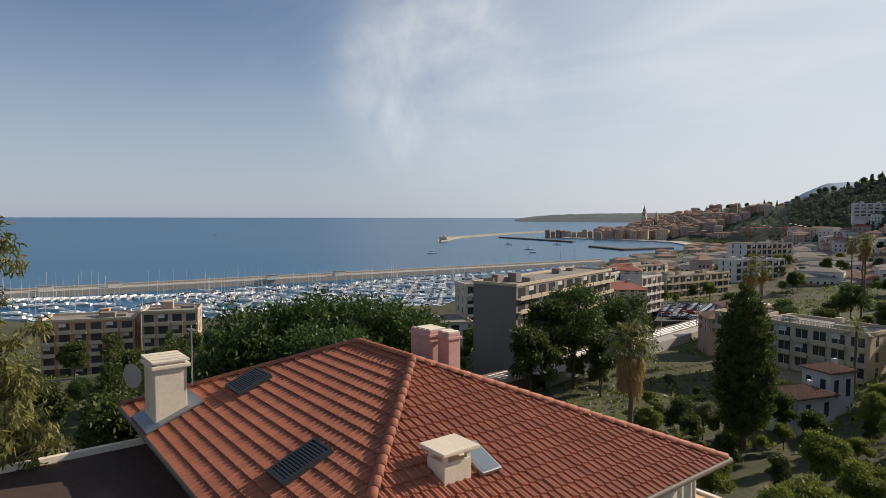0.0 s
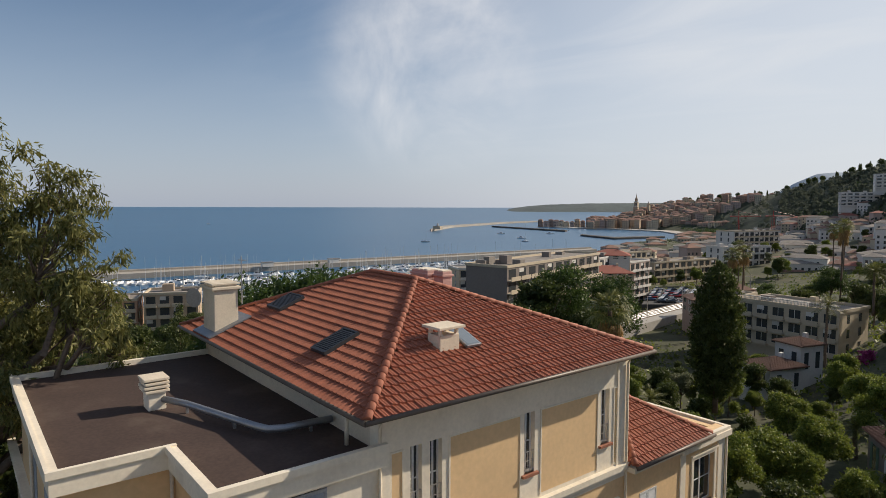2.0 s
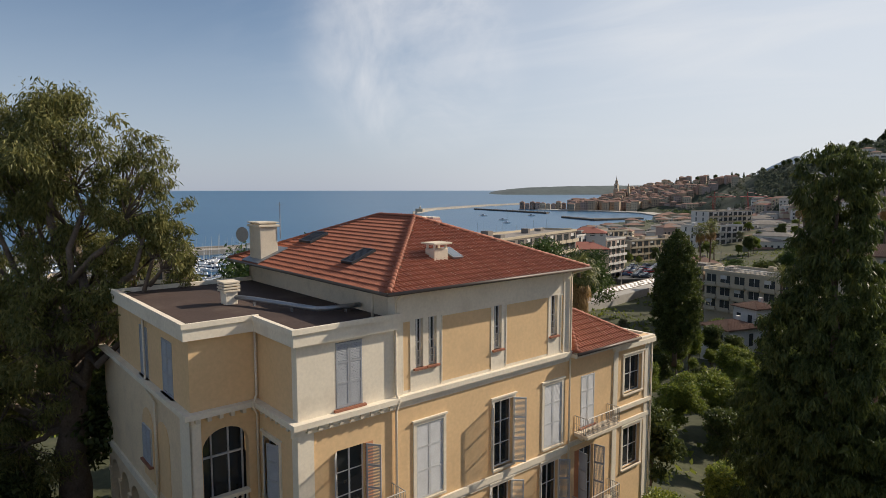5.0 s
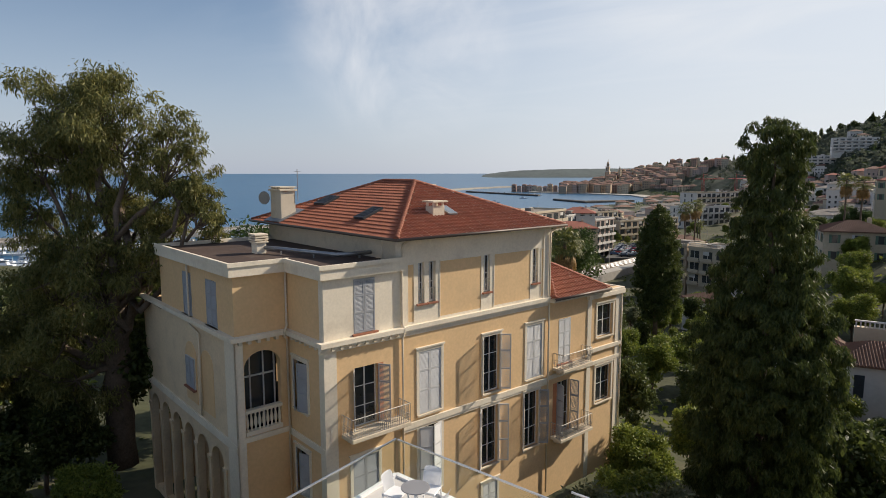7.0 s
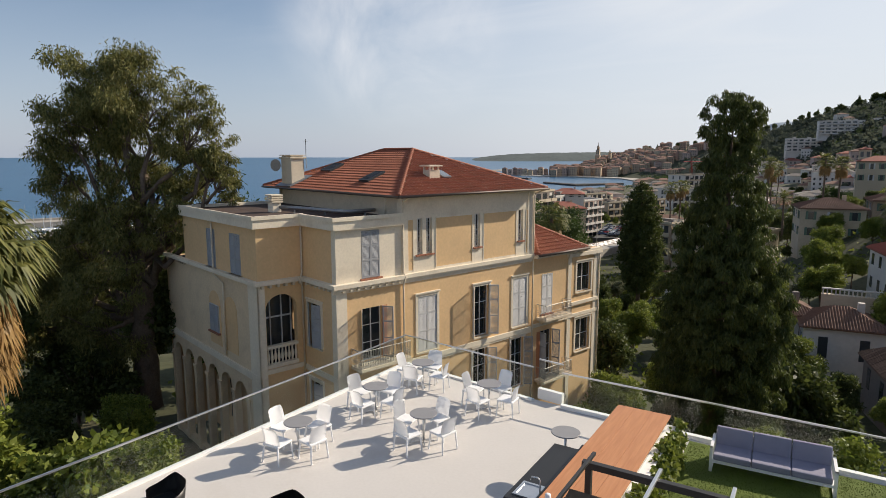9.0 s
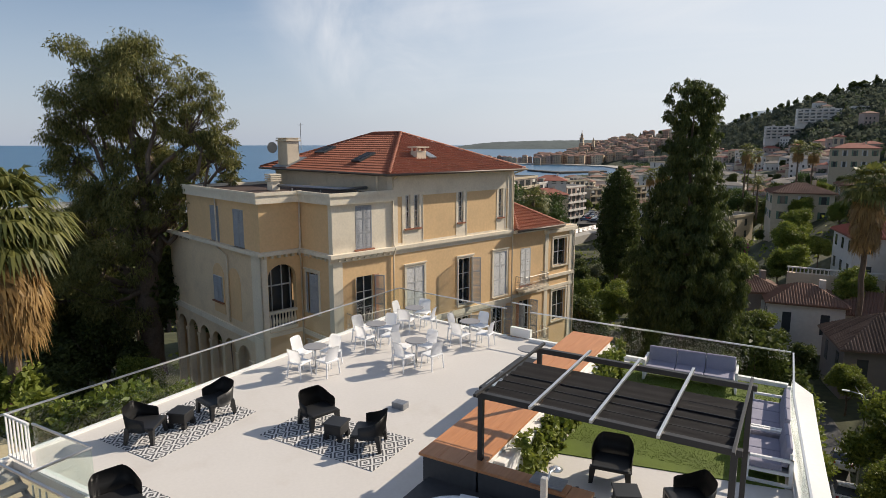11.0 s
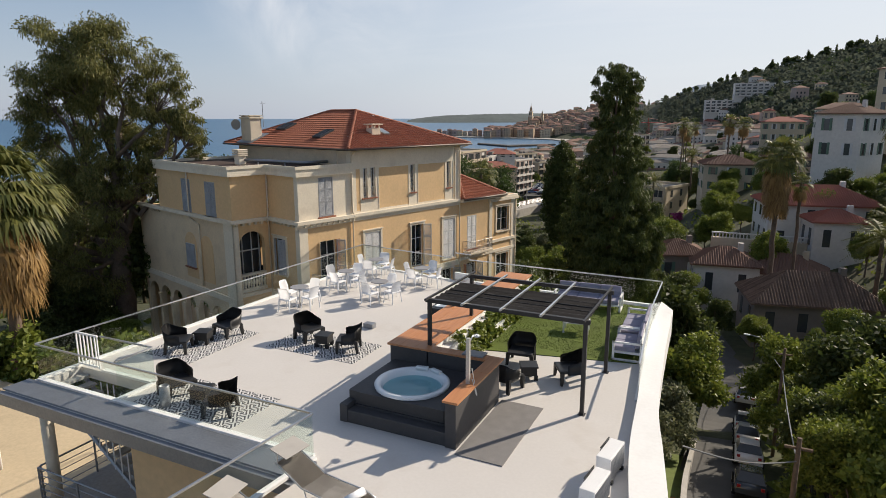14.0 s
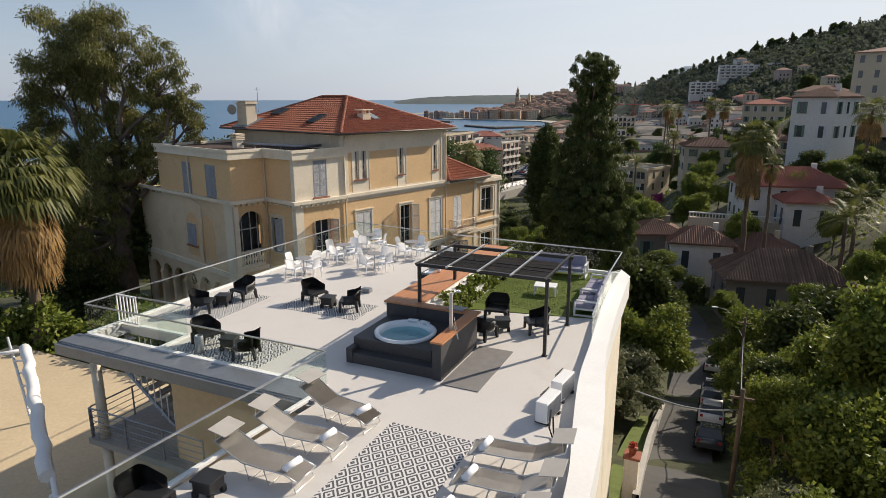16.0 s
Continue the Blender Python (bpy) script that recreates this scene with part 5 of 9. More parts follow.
def rug(x0, y0, x1, y1, label, turn=0):
    bm = B(); soft_box(bm, -(x1 - x0) / 2, -(y1 - y0) / 2, 0.0, (x1 - x0) / 2, (y1 - y0) / 2, 0.012, 0.004)
    return tagged(part("rug", bm, RUG, m=pose((x0 + x1) / 2, (y0 + y1) / 2, 0.001, 0, 0, turn)), label, "rug", group="outdoor rugs")


rug(-12.4, -1.72, -10.5, 1.05, "black and white diamond woven outdoor rug"); rug(-9.5, 0.22, -6.4, 1.78, "black and white diamond woven outdoor rug")
rug(-9.85, -4.02, -6.75, -2.39, "black and white diamond woven outdoor rug"); rug(-2.08, -7.95, -0.09, -5.0, "large diamond patterned rug between the sun loungers")
GRID = material("grey_deck_mat", (0.20, 0.19, 0.185), 0.85, vary=0.12, scale=4, fine=50, bump=0.3)
bm = B(); soft_box(bm, -1.9, -2.85, 0.001, -0.87, -0.12, 0.022, 0.004); tagged(part("shower_mat", bm, GRID), "grey slatted shower mat on the paving", "mat")


def legs(owner, pts, r, h, mat, splay=0.0):
    for x, y in pts:
        bm = B(); tube(bm, [(x * (1 + splay), y * (1 + splay), 0), (x, y, h)], r, 6, r * 1.3); part("leg", bm, mat, owner)


def make_chair():
    c = thing("chair", "white moulded resin cafe chair", "chair", "white cafe chairs")
    bm = B(); soft_box(bm, -0.235, -0.23, 0.405, 0.235, 0.22, 0.455, 0.018); part("seat", bm, WHITE_RESIN, c)
    bm = B()
    rows = []
    for k in range(9):
        t = k / 8
        z, y, w = 0.42 + t * 0.43, 0.2 + 0.1 * t * t, 0.235 - 0.012 * t - 0.03 * max(0.0, t - 0.85) / 0.15
        rows.append([bm.verts.new((w * q, y - 0.035 * q * q, z + 0.012 * (1 - q * q) * t)) for q in (-1, -0.6, 0, 0.6, 1)])
    for a, b in zip(rows, rows[1:]):
        for i in range(4):
            bm.faces.new((a[i], a[i + 1], b[i + 1], b[i])).smooth = True
    bmesh.ops.solidify(bm, geom=list(bm.faces), thickness=0.022)
    part("backrest", bm, WHITE_RESIN, c)
    legs(c, ((-0.205, -0.2), (0.205, -0.2), (-0.205, 0.2), (0.205, 0.2)), 0.018, 0.42, WHITE_RESIN, 0.16)
    return c


GREY_TOP = material("grey_table_top", (0.26, 0.255, 0.26), 0.45, vary=0.06, fine=40)


def make_table(h=0.73, r=0.33, label="round grey cafe table on a pedestal"):
    t = thing("cafe_table", label, "table", "cafe tables")
    bm = B(); lathe(bm, [(r - 0.01, h - 0.028), (r, h - 0.02), (r, h - 0.006), (r - 0.008, h)], 32); part("tabletop", bm, GREY_TOP, t)
    bm = B(); tube(bm, [(0, 0, 0.05), (0, 0, h - 0.02)], 0.028, 10); part("pedestal", bm, STEEL, t)
    for a in range(4):
        bm = B(); tube(bm, [(0, 0, 0.06), (0.27 * math.cos(a * 1.571 + 0.8), 0.27 * math.sin(a * 1.571 + 0.8), 0.018)], 0.02, 6, 0.014); part("foot", bm, STEEL, t)
    return t


chair0, table0 = make_chair(), make_table()
SETS = [(-11.15, 3.9, 82), (-11.0, 6.6, 88), (-8.95, 5.8, 84), (-8.53, 8.35, 84), (-11.0, 8.85, 90)]
first = True
_rng = random.Random(5)
for x, y, a in SETS:
    if first:
        table0.matrix_basis = pose(x, y, 0)
    else:
        copy_thing(table0, pose(x, y, 0, 0, 0, a))
    for k in range(4):
        t = radians(a + 90 * k)
        d = 0.55 + _rng.uniform(-0.03, 0.05)
        m_ = pose(x + d * math.cos(t), y + d * math.sin(t), 0, 0, 0, a + 90 * k - 90 + _rng.uniform(-12, 12))
        if first:
            chair0.matrix_basis = m_; first = False
        else:
            copy_thing(chair0, m_)
t_ = make_table(0.95, 0.31, "tall round grey bar table"); t_.matrix_basis = pose(-5.55, 6.15, 0)


def make_armchair():
    c = thing("armchair", "black moulded resin lounge armchair", "armchair", "black lounge armchairs")
    bm = B()
    # shell: wrapped back and arms as one curved wall
    rows = []
    n = 19
    for j, (f, zf) in enumerate(((0.0, 0.0), (0.5, 0.5), (1.0, 1.0))):
        row = []
        for i in range(n):
            t = -1 + 2 * i / (n - 1)
            ang = t * 1.9
            sn, cn = math.sin(ang), math.cos(ang)
            x = 0.37 * math.copysign(abs(sn) ** 0.55, sn) * (1.0 + 0.05 * f)
            y = 0.0 + 0.33 * math.copysign(abs(cn) ** 0.7, cn) + 0.06 * f * max(cn, 0)
            top = 0.77 - 0.17 * max(0.0, min(1.0, (abs(t) - 0.25) / 0.5)) - 0.05 * max(0.0, (abs(t) - 0.8) / 0.2)
            row.append(bm.verts.new((x, y, 0.28 + (top - 0.28) * zf)))
        rows.append(row)
    for a, b in zip(rows, rows[1:]):
        for i in range(n - 1):
            bm.faces.new((a[i], a[i + 1], b[i + 1], b[i])).smooth = True
    bmesh.ops.solidify(bm, geom=list(bm.faces), thickness=0.035)
    part("shell", bm, BLACK, c, "curved back and arms")
    bm = B(); soft_box(bm, -0.35, -0.33, 0.3, 0.35, 0.3, 0.38, 0.03); part("seat", bm, BLACK, c)
    for x, y, dx, dy in ((-0.32, -0.27, -0.03, -0.02), (0.32, -0.27, 0.03, -0.02), (-0.29, 0.25, -0.03, 0.05), (0.29, 0.25, 0.03, 0.05)):
        bm = B()
        v = box(bm, x - 0.06, y - 0.05, 0.0, x + 0.06, y + 0.05, 0.34)
        for q in v[:4]:
            q.co.x = x + dx + (q.co.x - x) * 0.6; q.co.y = y + dy + (q.co.y - y) * 0.6
        part("leg", bm, BLACK, c)
    return c


def make_stool():
    c = thing("side_table", "low square black resin side table", "side table", "black side tables")
    bm = B(); soft_box(bm, -0.23, -0.23, 0.33, 0.23, 0.23, 0.38, 0.015); part("top", bm, BLACK, c)
    bm = B(); soft_box(bm, -0.2, -0.2, 0.12, 0.2, 0.2, 0.33, 0.02); part("apron", bm, BLACK, c)
    for x in (-0.17, 0.17):
        for y in (-0.17, 0.17):
            bm = B(); box(bm, x - 0.045, y - 0.045, 0, x + 0.045, y + 0.045, 0.13); part("leg", bm, BLACK, c)
    return c


arm0, stool0 = make_armchair(), make_stool()
Z = 0.014
ARMS = [(-11.55, -1.15, Z, 122), (-11.25, 0.5, Z, -12), (-8.75, 1.3, Z, 74), (-7.1, 1.05, Z, -66), (-9.25, -3.25, Z, 76), (-7.55, -3.5, Z, -62), (-2.25, 2.35, 0, 8), (-0.75, 1.75, 0, -60), (-2.1, 0.6, 0, 165), (-4.4, -9.55, 0, 90)]
arm0.matrix_basis = pose(ARMS[0][0], ARMS[0][1], ARMS[0][2], 0, 0, ARMS[0][3])
for x, y, z, a in ARMS[1:]:
    copy_thing(arm0, pose(x, y, z, 0, 0, a))
STOOLS = [(-11.4, -0.35, Z, 20), (-7.95, 1.0, Z, 10), (-8.35, -3.3, Z, 15), (-1.75, 1.45, 0, 25), (-3.85, -8.65, 0, 5)]
stool0.matrix_basis = pose(*STOOLS[0][:3], 0, 0, STOOLS[0][3])
for x, y, z, a in STOOLS[1:]:
    copy_thing(stool0, pose(x, y, z, 0, 0, a))
bm = B(); lathe(bm, [(0.11, 0), (0.12, 0.02), (0.12, 0.5), (0.1, 0.52), (0.1, 0.48), (0.0, 0.47)], 18, (-8.95, -3.85, Z)); tagged(part("ash_bin", bm, ZINC), "grey cylindrical ash bin on the rug", "bin")

CUSHION = material("lavender_grey_fabric", (0.27, 0.26, 0.33), 0.95, vary=0.08, scale=5, fine=90, bump=0.2)


def make_sofa(length, seats, label):
    s_ = thing("sofa", label, "sofa", "white framed sofas")
    for x in (0.03, length - 0.03):
        bm = B()
        for q in ((x - 0.03, -0.4, 0, x + 0.03, -0.34, 0.55), (x - 0.03, 0.34, 0, x + 0.03, 0.4, 0.55), (x - 0.03, -0.4, 0.5, x + 0.03, 0.4, 0.55), (x - 0.03, -0.4, 0.0, x + 0.03, 0.4, 0.05)):
            box(bm, *q)
        part("end_frame", bm, WHITE_METAL, s_)
    bm = B(); box(bm, 0.06, -0.38, 0.2, length - 0.06, 0.38, 0.26); part("seat_frame", bm, WHITE_METAL, s_)
    bm = B(); box(bm, 0.06, 0.33, 0.26, length - 0.06, 0.38, 0.66); part("back_frame", bm, WHITE_METAL, s_)
    w = (length - 0.14) / seats
    for i in range(seats):
        bm = B(); soft_box(bm, 0.07 + i * w, -0.38, 0.26, 0.07 + (i + 1) * w - 0.01, 0.22, 0.4, 0.035); part("seat_cushion", bm, CUSHION, s_)
        bm = B(); soft_box(bm, 0.07 + i * w, -0.06, 0.0, 0.07 + (i + 1) * w - 0.01, 0.06, 0.42, 0.035, pose(0, 0.25, 0.36, -10, 0, 0)); part("back_cushion", bm, CUSHION, s_)
    return s_


make_sofa(2.35, 3, "white metal outdoor sofa with lavender grey cushions").matrix_basis = pose(-2.95, 8.25, 0.02, 0, 0, 3)
make_sofa(2.0, 3, "white metal outdoor sofa with lavender grey cushions").matrix_basis = pose(0.22, 7.0, 0.02, 0, 0, -88)
make_sofa(1.35, 2, "short white metal outdoor sofa with lavender cushions").matrix_basis = pose(0.28, 4.95, 0.02, 0, 0, -86)
lt = thing("low_table", "low white slatted metal garden table", "table", m=pose(-1.5, 5.5, 0.02, 0, 0, 8))
for i in range(6):
    bm = B(); box(bm, -0.4, -0.3 + i * 0.1, 0.33, 0.4, -0.21 + i * 0.1, 0.36); part("slat", bm, WHITE_METAL, lt)
for x in (-0.37, 0.37):
    for y in (-0.27, 0.27):
        bm = B(); box(bm, x - 0.025, y - 0.025, 0, x + 0.025, y + 0.025, 0.33); part("leg", bm, WHITE_METAL, lt)

MESH_FABRIC = material("taupe_mesh_fabric", (0.40, 0.375, 0.345), 0.8, vary=0.08, scale=4, fine=120, bump=0.1)
TOWEL = material("white_towel", (0.82, 0.82, 0.84), 0.95, vary=0.04, fine=90, bump=0.3)


def make_lounger():
    """Origin at the foot end, head towards -x."""
    l = thing("sun_lounger", "grey steel sun lounger with taupe mesh fabric and canopy", "sun lounger", "sun loungers")
    w = 0.29
    prof = [(0.0, 0.24), (-0.3, 0.34), (-0.85, 0.335), (-1.25, 0.35), (-1.55, 0.49), (-1.88, 0.65)]
    bm = B()
    rows = [[bm.verts.new((x, y * (w - 0.02), z - 0.008 * (1 - abs(y)))) for y in (-1, -0.5, 0, 0.5, 1)] for x, z in prof]
    for a, b in zip(rows, rows[1:]):
        for i in range(4):
            bm.faces.new((a[i], a[i + 1], b[i + 1], b[i]))
    bmesh.ops.solidify(bm, geom=list(bm.faces), thickness=0.008)
    part("sling", bm, MESH_FABRIC, l)
    for y in (-w, w):
        bm = B(); tube(bm, [(x, y, z) for x, z in prof], 0.014, 8); part("side_rail", bm, STEEL, l)
    for x, top in ((-0.15, 0.31), (-0.75, 0.33), (-1.2, 0.37)):
        bm = B(); tube(bm, [(x, -w, top), (x + 0.1, -w, 0.012), (x + 0.1, w, 0.012), (x, w, top)], 0.012, 8); part("leg", bm, STEEL, l)
    for x, z in (prof[0], prof[-1]):
        bm = B(); tube(bm, [(x, -w, z), (x, w, z)], 0.014, 8); part("end_bar", bm, STEEL, l)
    bm = B(); soft_box(bm, -0.02, -w, -0.006, 0.4, w, 0.012, 0.005, pose(-2.0, 0, 0.86, 0, 10, 0)); part("canopy", bm, MESH_FABRIC, l, "small mesh head canopy")
    for y in (-w, w):
        bm = B(); tube(bm, [(-1.84, y, 0.63), (-1.82, y, 0.84)], 0.01, 6); part("canopy_arm", bm, STEEL, l)
    return l


def towel(x, y, z, a):
    bm = B()
    tube(bm, [(-0.2, 0, 0.07), (0.2, 0, 0.07)], 0.07, 14)
    pts = []
    for k in range(22):
        t = k * 0.6
        r = 0.012 + 0.0043 * k
        pts.append((r * math.cos(t), 0.07 + r * math.sin(t) * 0.9))
    for s_ in (-0.203, 0.203):
        tube(bm, [(s_, p, q) for p, q in pts], 0.004, 4, caps=False)
    tagged(part("rolled_towel", bm, TOWEL, m=pose(x, y, z, 0, 0, a)), "rolled white towel lying on a sun lounger", "towel", group="rolled towels")


LOUNGERS = [(-2.3, -5.42, -7), (-2.38, -6.55, 4), (-2.38, -7.7, 2), (0.06, -5.57, 186), (0.14, -6.6, 184), (0.12, -7.62, 183)]
l0 = make_lounger()
l0.matrix_basis = pose(LOUNGERS[0][0], LOUNGERS[0][1], 0, 0, 0, LOUNGERS[0][2])
for x, y, a in LOUNGERS[1:]:
    copy_thing(l0, pose(x, y, 0.0, 0, 0, a))
for x, y, a in LOUNGERS:
    t = radians(a)
    towel(x - 0.3 * math.cos(t), y - 0.3 * math.sin(t), 0.315, a + 80)

# air conditioning units by the parapet
for x, y in ((1.02, -3.35), (1.06, -2.2)):
    u = thing("air_conditioner", "white outdoor air conditioning unit by the parapet", "air conditioner", "air conditioners", m=pose(x, y, 0, 0, 0, -98))
    bm = B(); soft_box(bm, -0.4, -0.14, 0.06, 0.4, 0.14, 0.54, 0.015); part("casing", bm, WHITE_METAL, u)
    bm = B()
    for k in range(10):
        box(bm, -0.36, -0.166, 0.1 + k * 0.05, 0.12, -0.15, 0.12 + k * 0.05)
    tube(bm, [(-0.12 + 0.2 * math.cos(k * 0.42), -0.168, 0.34 + 0.2 * math.sin(k * 0.42)) for k in range(16)], 0.01, 5, caps=False)
    part("grille", bm, BLACK, u)
    bm = B()
    for k in range(16):
        box(bm, -0.37 + k * 0.048, 0.138, 0.09, -0.345 + k * 0.048, 0.15, 0.5)
    part("fins", bm, ZINC, u)["kind"] = "stuff"
    for xx in (-0.3, 0.3):
        bm = B(); box(bm, xx - 0.04, -0.17, 0, xx + 0.04, 0.17, 0.06); part("foot", bm, BLACK, u)
bm = B(); tube(bm, [(1.25, -3.8, 0.3), (1.35, -4.1, 0.06), (1.45, -4.4, 0.03), (1.3, -4.3, 0.3), (1.2, -3.8, 0.45)], 0.02, 6); tagged(part("cable", bm, BLACK), "black insulated pipe beside the air conditioner", "pipe")

# white frame of the awning below the terrace
fr = thing("awning_frame", "white metal awning frame beside the courtyard", "awning frame", m=pose(-10.6, -7.4, -6.4, 0, 0, -29.7))
bm = B(); tube(bm, [(0.6, 0, 3.4), (-12.4, 0, 3.4)], 0.075, 8); part("beam", bm, WHITE_METAL, fr)
bm = B(); tube(bm, [(-2.6, -0.12, 2.9), (-14.6, -0.7, 3.3)], 0.05, 8); part("beam", bm, WHITE_METAL, fr)
for k in range(9):
    bm = B(); tube(bm, [(-1.6 - k * 1.3, 0, 3.4), (-2.6 - k * 1.3, -0.2 - k * 0.05, 2.95 + k * 0.04)], 0.035, 6); part("strut", bm, WHITE_METAL, fr)
bm = B(); tube(bm, [(-1.2 - k * 0.9, -0.12 - 0.06 * math.sin(k * 2.3), 3.52 + 0.05 * math.sin(k * 1.7)) for k in range(13)], 0.2, 10); part("fabric_fold", bm, WHITE_PAINT, fr, "folded white awning fabric")
for k in range(3):
    bm = B(); tube(bm, [(-0.4 - k * 5.6, -0.1, 0), (-0.4 - k * 5.6, -0.1, 3.4)], 0.06, 8); part("post", bm, WHITE_METAL, fr)
bm = B(); tube(bm, [(-12.2, 0, 3.4), (-12.6, -1.6, 3.35)], 0.08, 8); part("arm", bm, WHITE_METAL, fr)

# ---- trees and planting ----
BARK = material("bark", (0.13, 0.095, 0.07), 0.95, vary=0.3, scale=2.0, fine=18, bump=0.6, dist=0.03)
PALE_BARK = material("peeling_bark", (0.12, 0.09, 0.068), 0.9, vary=0.35, scale=1.2, fine=9, bump=0.4, dist=0.02)
L_EUC = leaf_material("eucalyptus_leaf", (0.066, 0.084, 0.024), (0.225, 0.21, 0.065))
L_DARK = leaf_material("conifer_leaf", (0.03, 0.05, 0.014), (0.10, 0.12, 0.03))
L_GREEN = leaf_material("broad_leaf", (0.065, 0.105, 0.016), (0.23, 0.26, 0.045))
L_PINE = leaf_material("pine_leaf", (0.03, 0.055, 0.014), (0.075, 0.115, 0.025))
L_OLIVE = leaf_material("olive_leaf", (0.075, 0.09, 0.045), (0.18, 0.19, 0.10))
L_PALM = leaf_material("palm_leaf", (0.055, 0.075, 0.018), (0.185, 0.185, 0.05))
L_DEAD = leaf_material("dead_frond", (0.19, 0.11, 0.04), (0.38, 0.24, 0.09))
L_PINK = leaf_material("bougainvillea", (0.25, 0.03, 0.12), (0.40, 0.06, 0.22))


def leaf_cloud(rs, centres, radii, count, length, width, droop=0.0, shell=0.55, spread=1.0):
    """Corners of many small leaves round the given centres; droop hangs them down."""
    centres, radii = np.asarray(centres, float), np.asarray(radii, float)
    w = radii ** 2 / (radii ** 2).sum()
    k = rs.choice(len(centres), count, p=w)
    d = rs.normal(size=(count, 3)); d /= np.linalg.norm(d, axis=1)[:, None]
    p = centres[k] + d * (radii[k] * (shell + (1 - shell) * rs.rand(count)) * rs.uniform(0.55, 1.0, count) ** 0.5)[:, None] * (1, 1, 0.85)
    a = rs.normal(size=(count, 3)) * spread + d * 0.4
    a[:, 2] -= droop * 2.2
    a /= np.linalg.norm(a, axis=1)[:, None]
    b = np.cross(a, rs.normal(size=(count, 3))); b /= np.linalg.norm(b, axis=1)[:, None]
    s = rs.uniform(0.6, 1.25, count)[:, None]
    a, b = a * length * s, b * width * s
    return np.stack([p - b * 0.25, p + a * 0.45 - b * 0.5, p + a, p + a * 0.45 + b * 0.5], 1).reshape(-1, 3)


def leaves(name, v, mat, parent, label=""):
    return raw(name, v, np.arange(len(v)).reshape(-1, 4), mat, parent, label)


def limb(bm, a, b, r0, r1, rs, n=6, wob=0.12):
    a, b = Vector(a), Vector(b)
    L = (b - a).length
    pts = [a.lerp(b, i / n) + Vector(rs.normal(size=3) * wob * L * 0.25 * math.sin(math.pi * i / n)) for i in range(n + 1)]
    tube(bm, pts, r0, 8, r1)
    return pts


def big_tree(name, label, base, lobes, leafmat, bark, rs, n, leaf, droop, trunk_r, fork, per=9, right=(0.881, 0.473)):
    """lobes: (to the right, height, radius) about the base's upright; each lobe is a bunch of clumps on its own limb."""
    t = thing(name, label, "tree", m=pose(*base))
    bm = B()
    top = Vector((0, 0, fork))
    limb(bm, (0, 0, -0.5), top, trunk_r, trunk_r * 0.7, rs, 7, 0.06)
    part("trunk", bm, bark, t)
    bm = B()
    cs, rr = [], []
    for a, h, r in lobes:
        off = rs.uniform(-1.8, 1.4)
        c = Vector((right[0] * a - right[1] * off, right[1] * a + right[0] * off, h))
        start = top.lerp(Vector((0, 0, fork * 0.6)), rs.rand()) if h > fork else Vector((0, 0, max(1.0, fork * 0.55)))
        pts = limb(bm, start, c, trunk_r * 0.32, 0.05, rs, 7, 0.3)
        for _ in range(per):
            q = c + Vector(rs.normal(size=3) * r * 0.55)
            limb(bm, pts[-2], q, 0.05, 0.015, rs, 3, 0.2)
            cs.append(q[:]); rr.append(r * rs.uniform(0.4, 0.72))
    part("branchwork", bm, bark, t)["kind"] = "stuff"
    leaves("crown", leaf_cloud(rs, cs, rr, n, leaf[0], leaf[1], droop, 0.2), leafmat, t)
    return t


rs = np.random.RandomState(11)
EUC_Z = -10.8
big_tree("eucalyptus_tree", "tall eucalyptus with hanging grey-green leaves beside the villa", (-41.7, 19.3, EUC_Z),
         [(a * 1.03 + 1.1, 7 + (h - 7.0) * 1.05 - EUC_Z, r * 0.94) for a, h, r in ((-2.9, 6.3, 1.6), (0.2, 7.3, 1.7), (2.6, 7.7, 1.4), (5.7, 5.2, 0.9), (5.2, 3.9, 0.8), (-5.1, 8.2, 1.8), (-3.9, 10.9, 1.9), (-2.2, 11.8, 2.1), (0.3, 11.6, 2.1), (1.2, 9.6, 1.9), (-1.5, 9.4, 2.3), (-3.8, 9.0, 2.2), (3.2, 10.5, 1.35), (4.5, 9.1, 1.1), (4.8, 7.1, 1.2), (5.5, 6.0, 0.9), (3.4, 5.2, 1.3), (2.0, 4.0, 1.6), (0.3, 5.2, 1.7), (-1.6, 4.2, 1.8),
                                           (-5.6, 6.0, 1.5), (-5.9, 3.4, 1.9), (-3.2, 2.4, 2.1), (-0.9, 1.4, 1.9), (1.4, 2.0, 1.4), (-5.3, 0.4, 2.2), (-7.2, -1.5, 2.4), (-3.2, -1.4, 2.2), (-5.5, -4.0, 2.6), (-8.0, -4.5, 2.5), (-2.8, -4.5, 2.0))],
         L_EUC, PALE_BARK, rs, 135000, (0.33, 0.075), 0.7, 0.95, 11.5, 15)


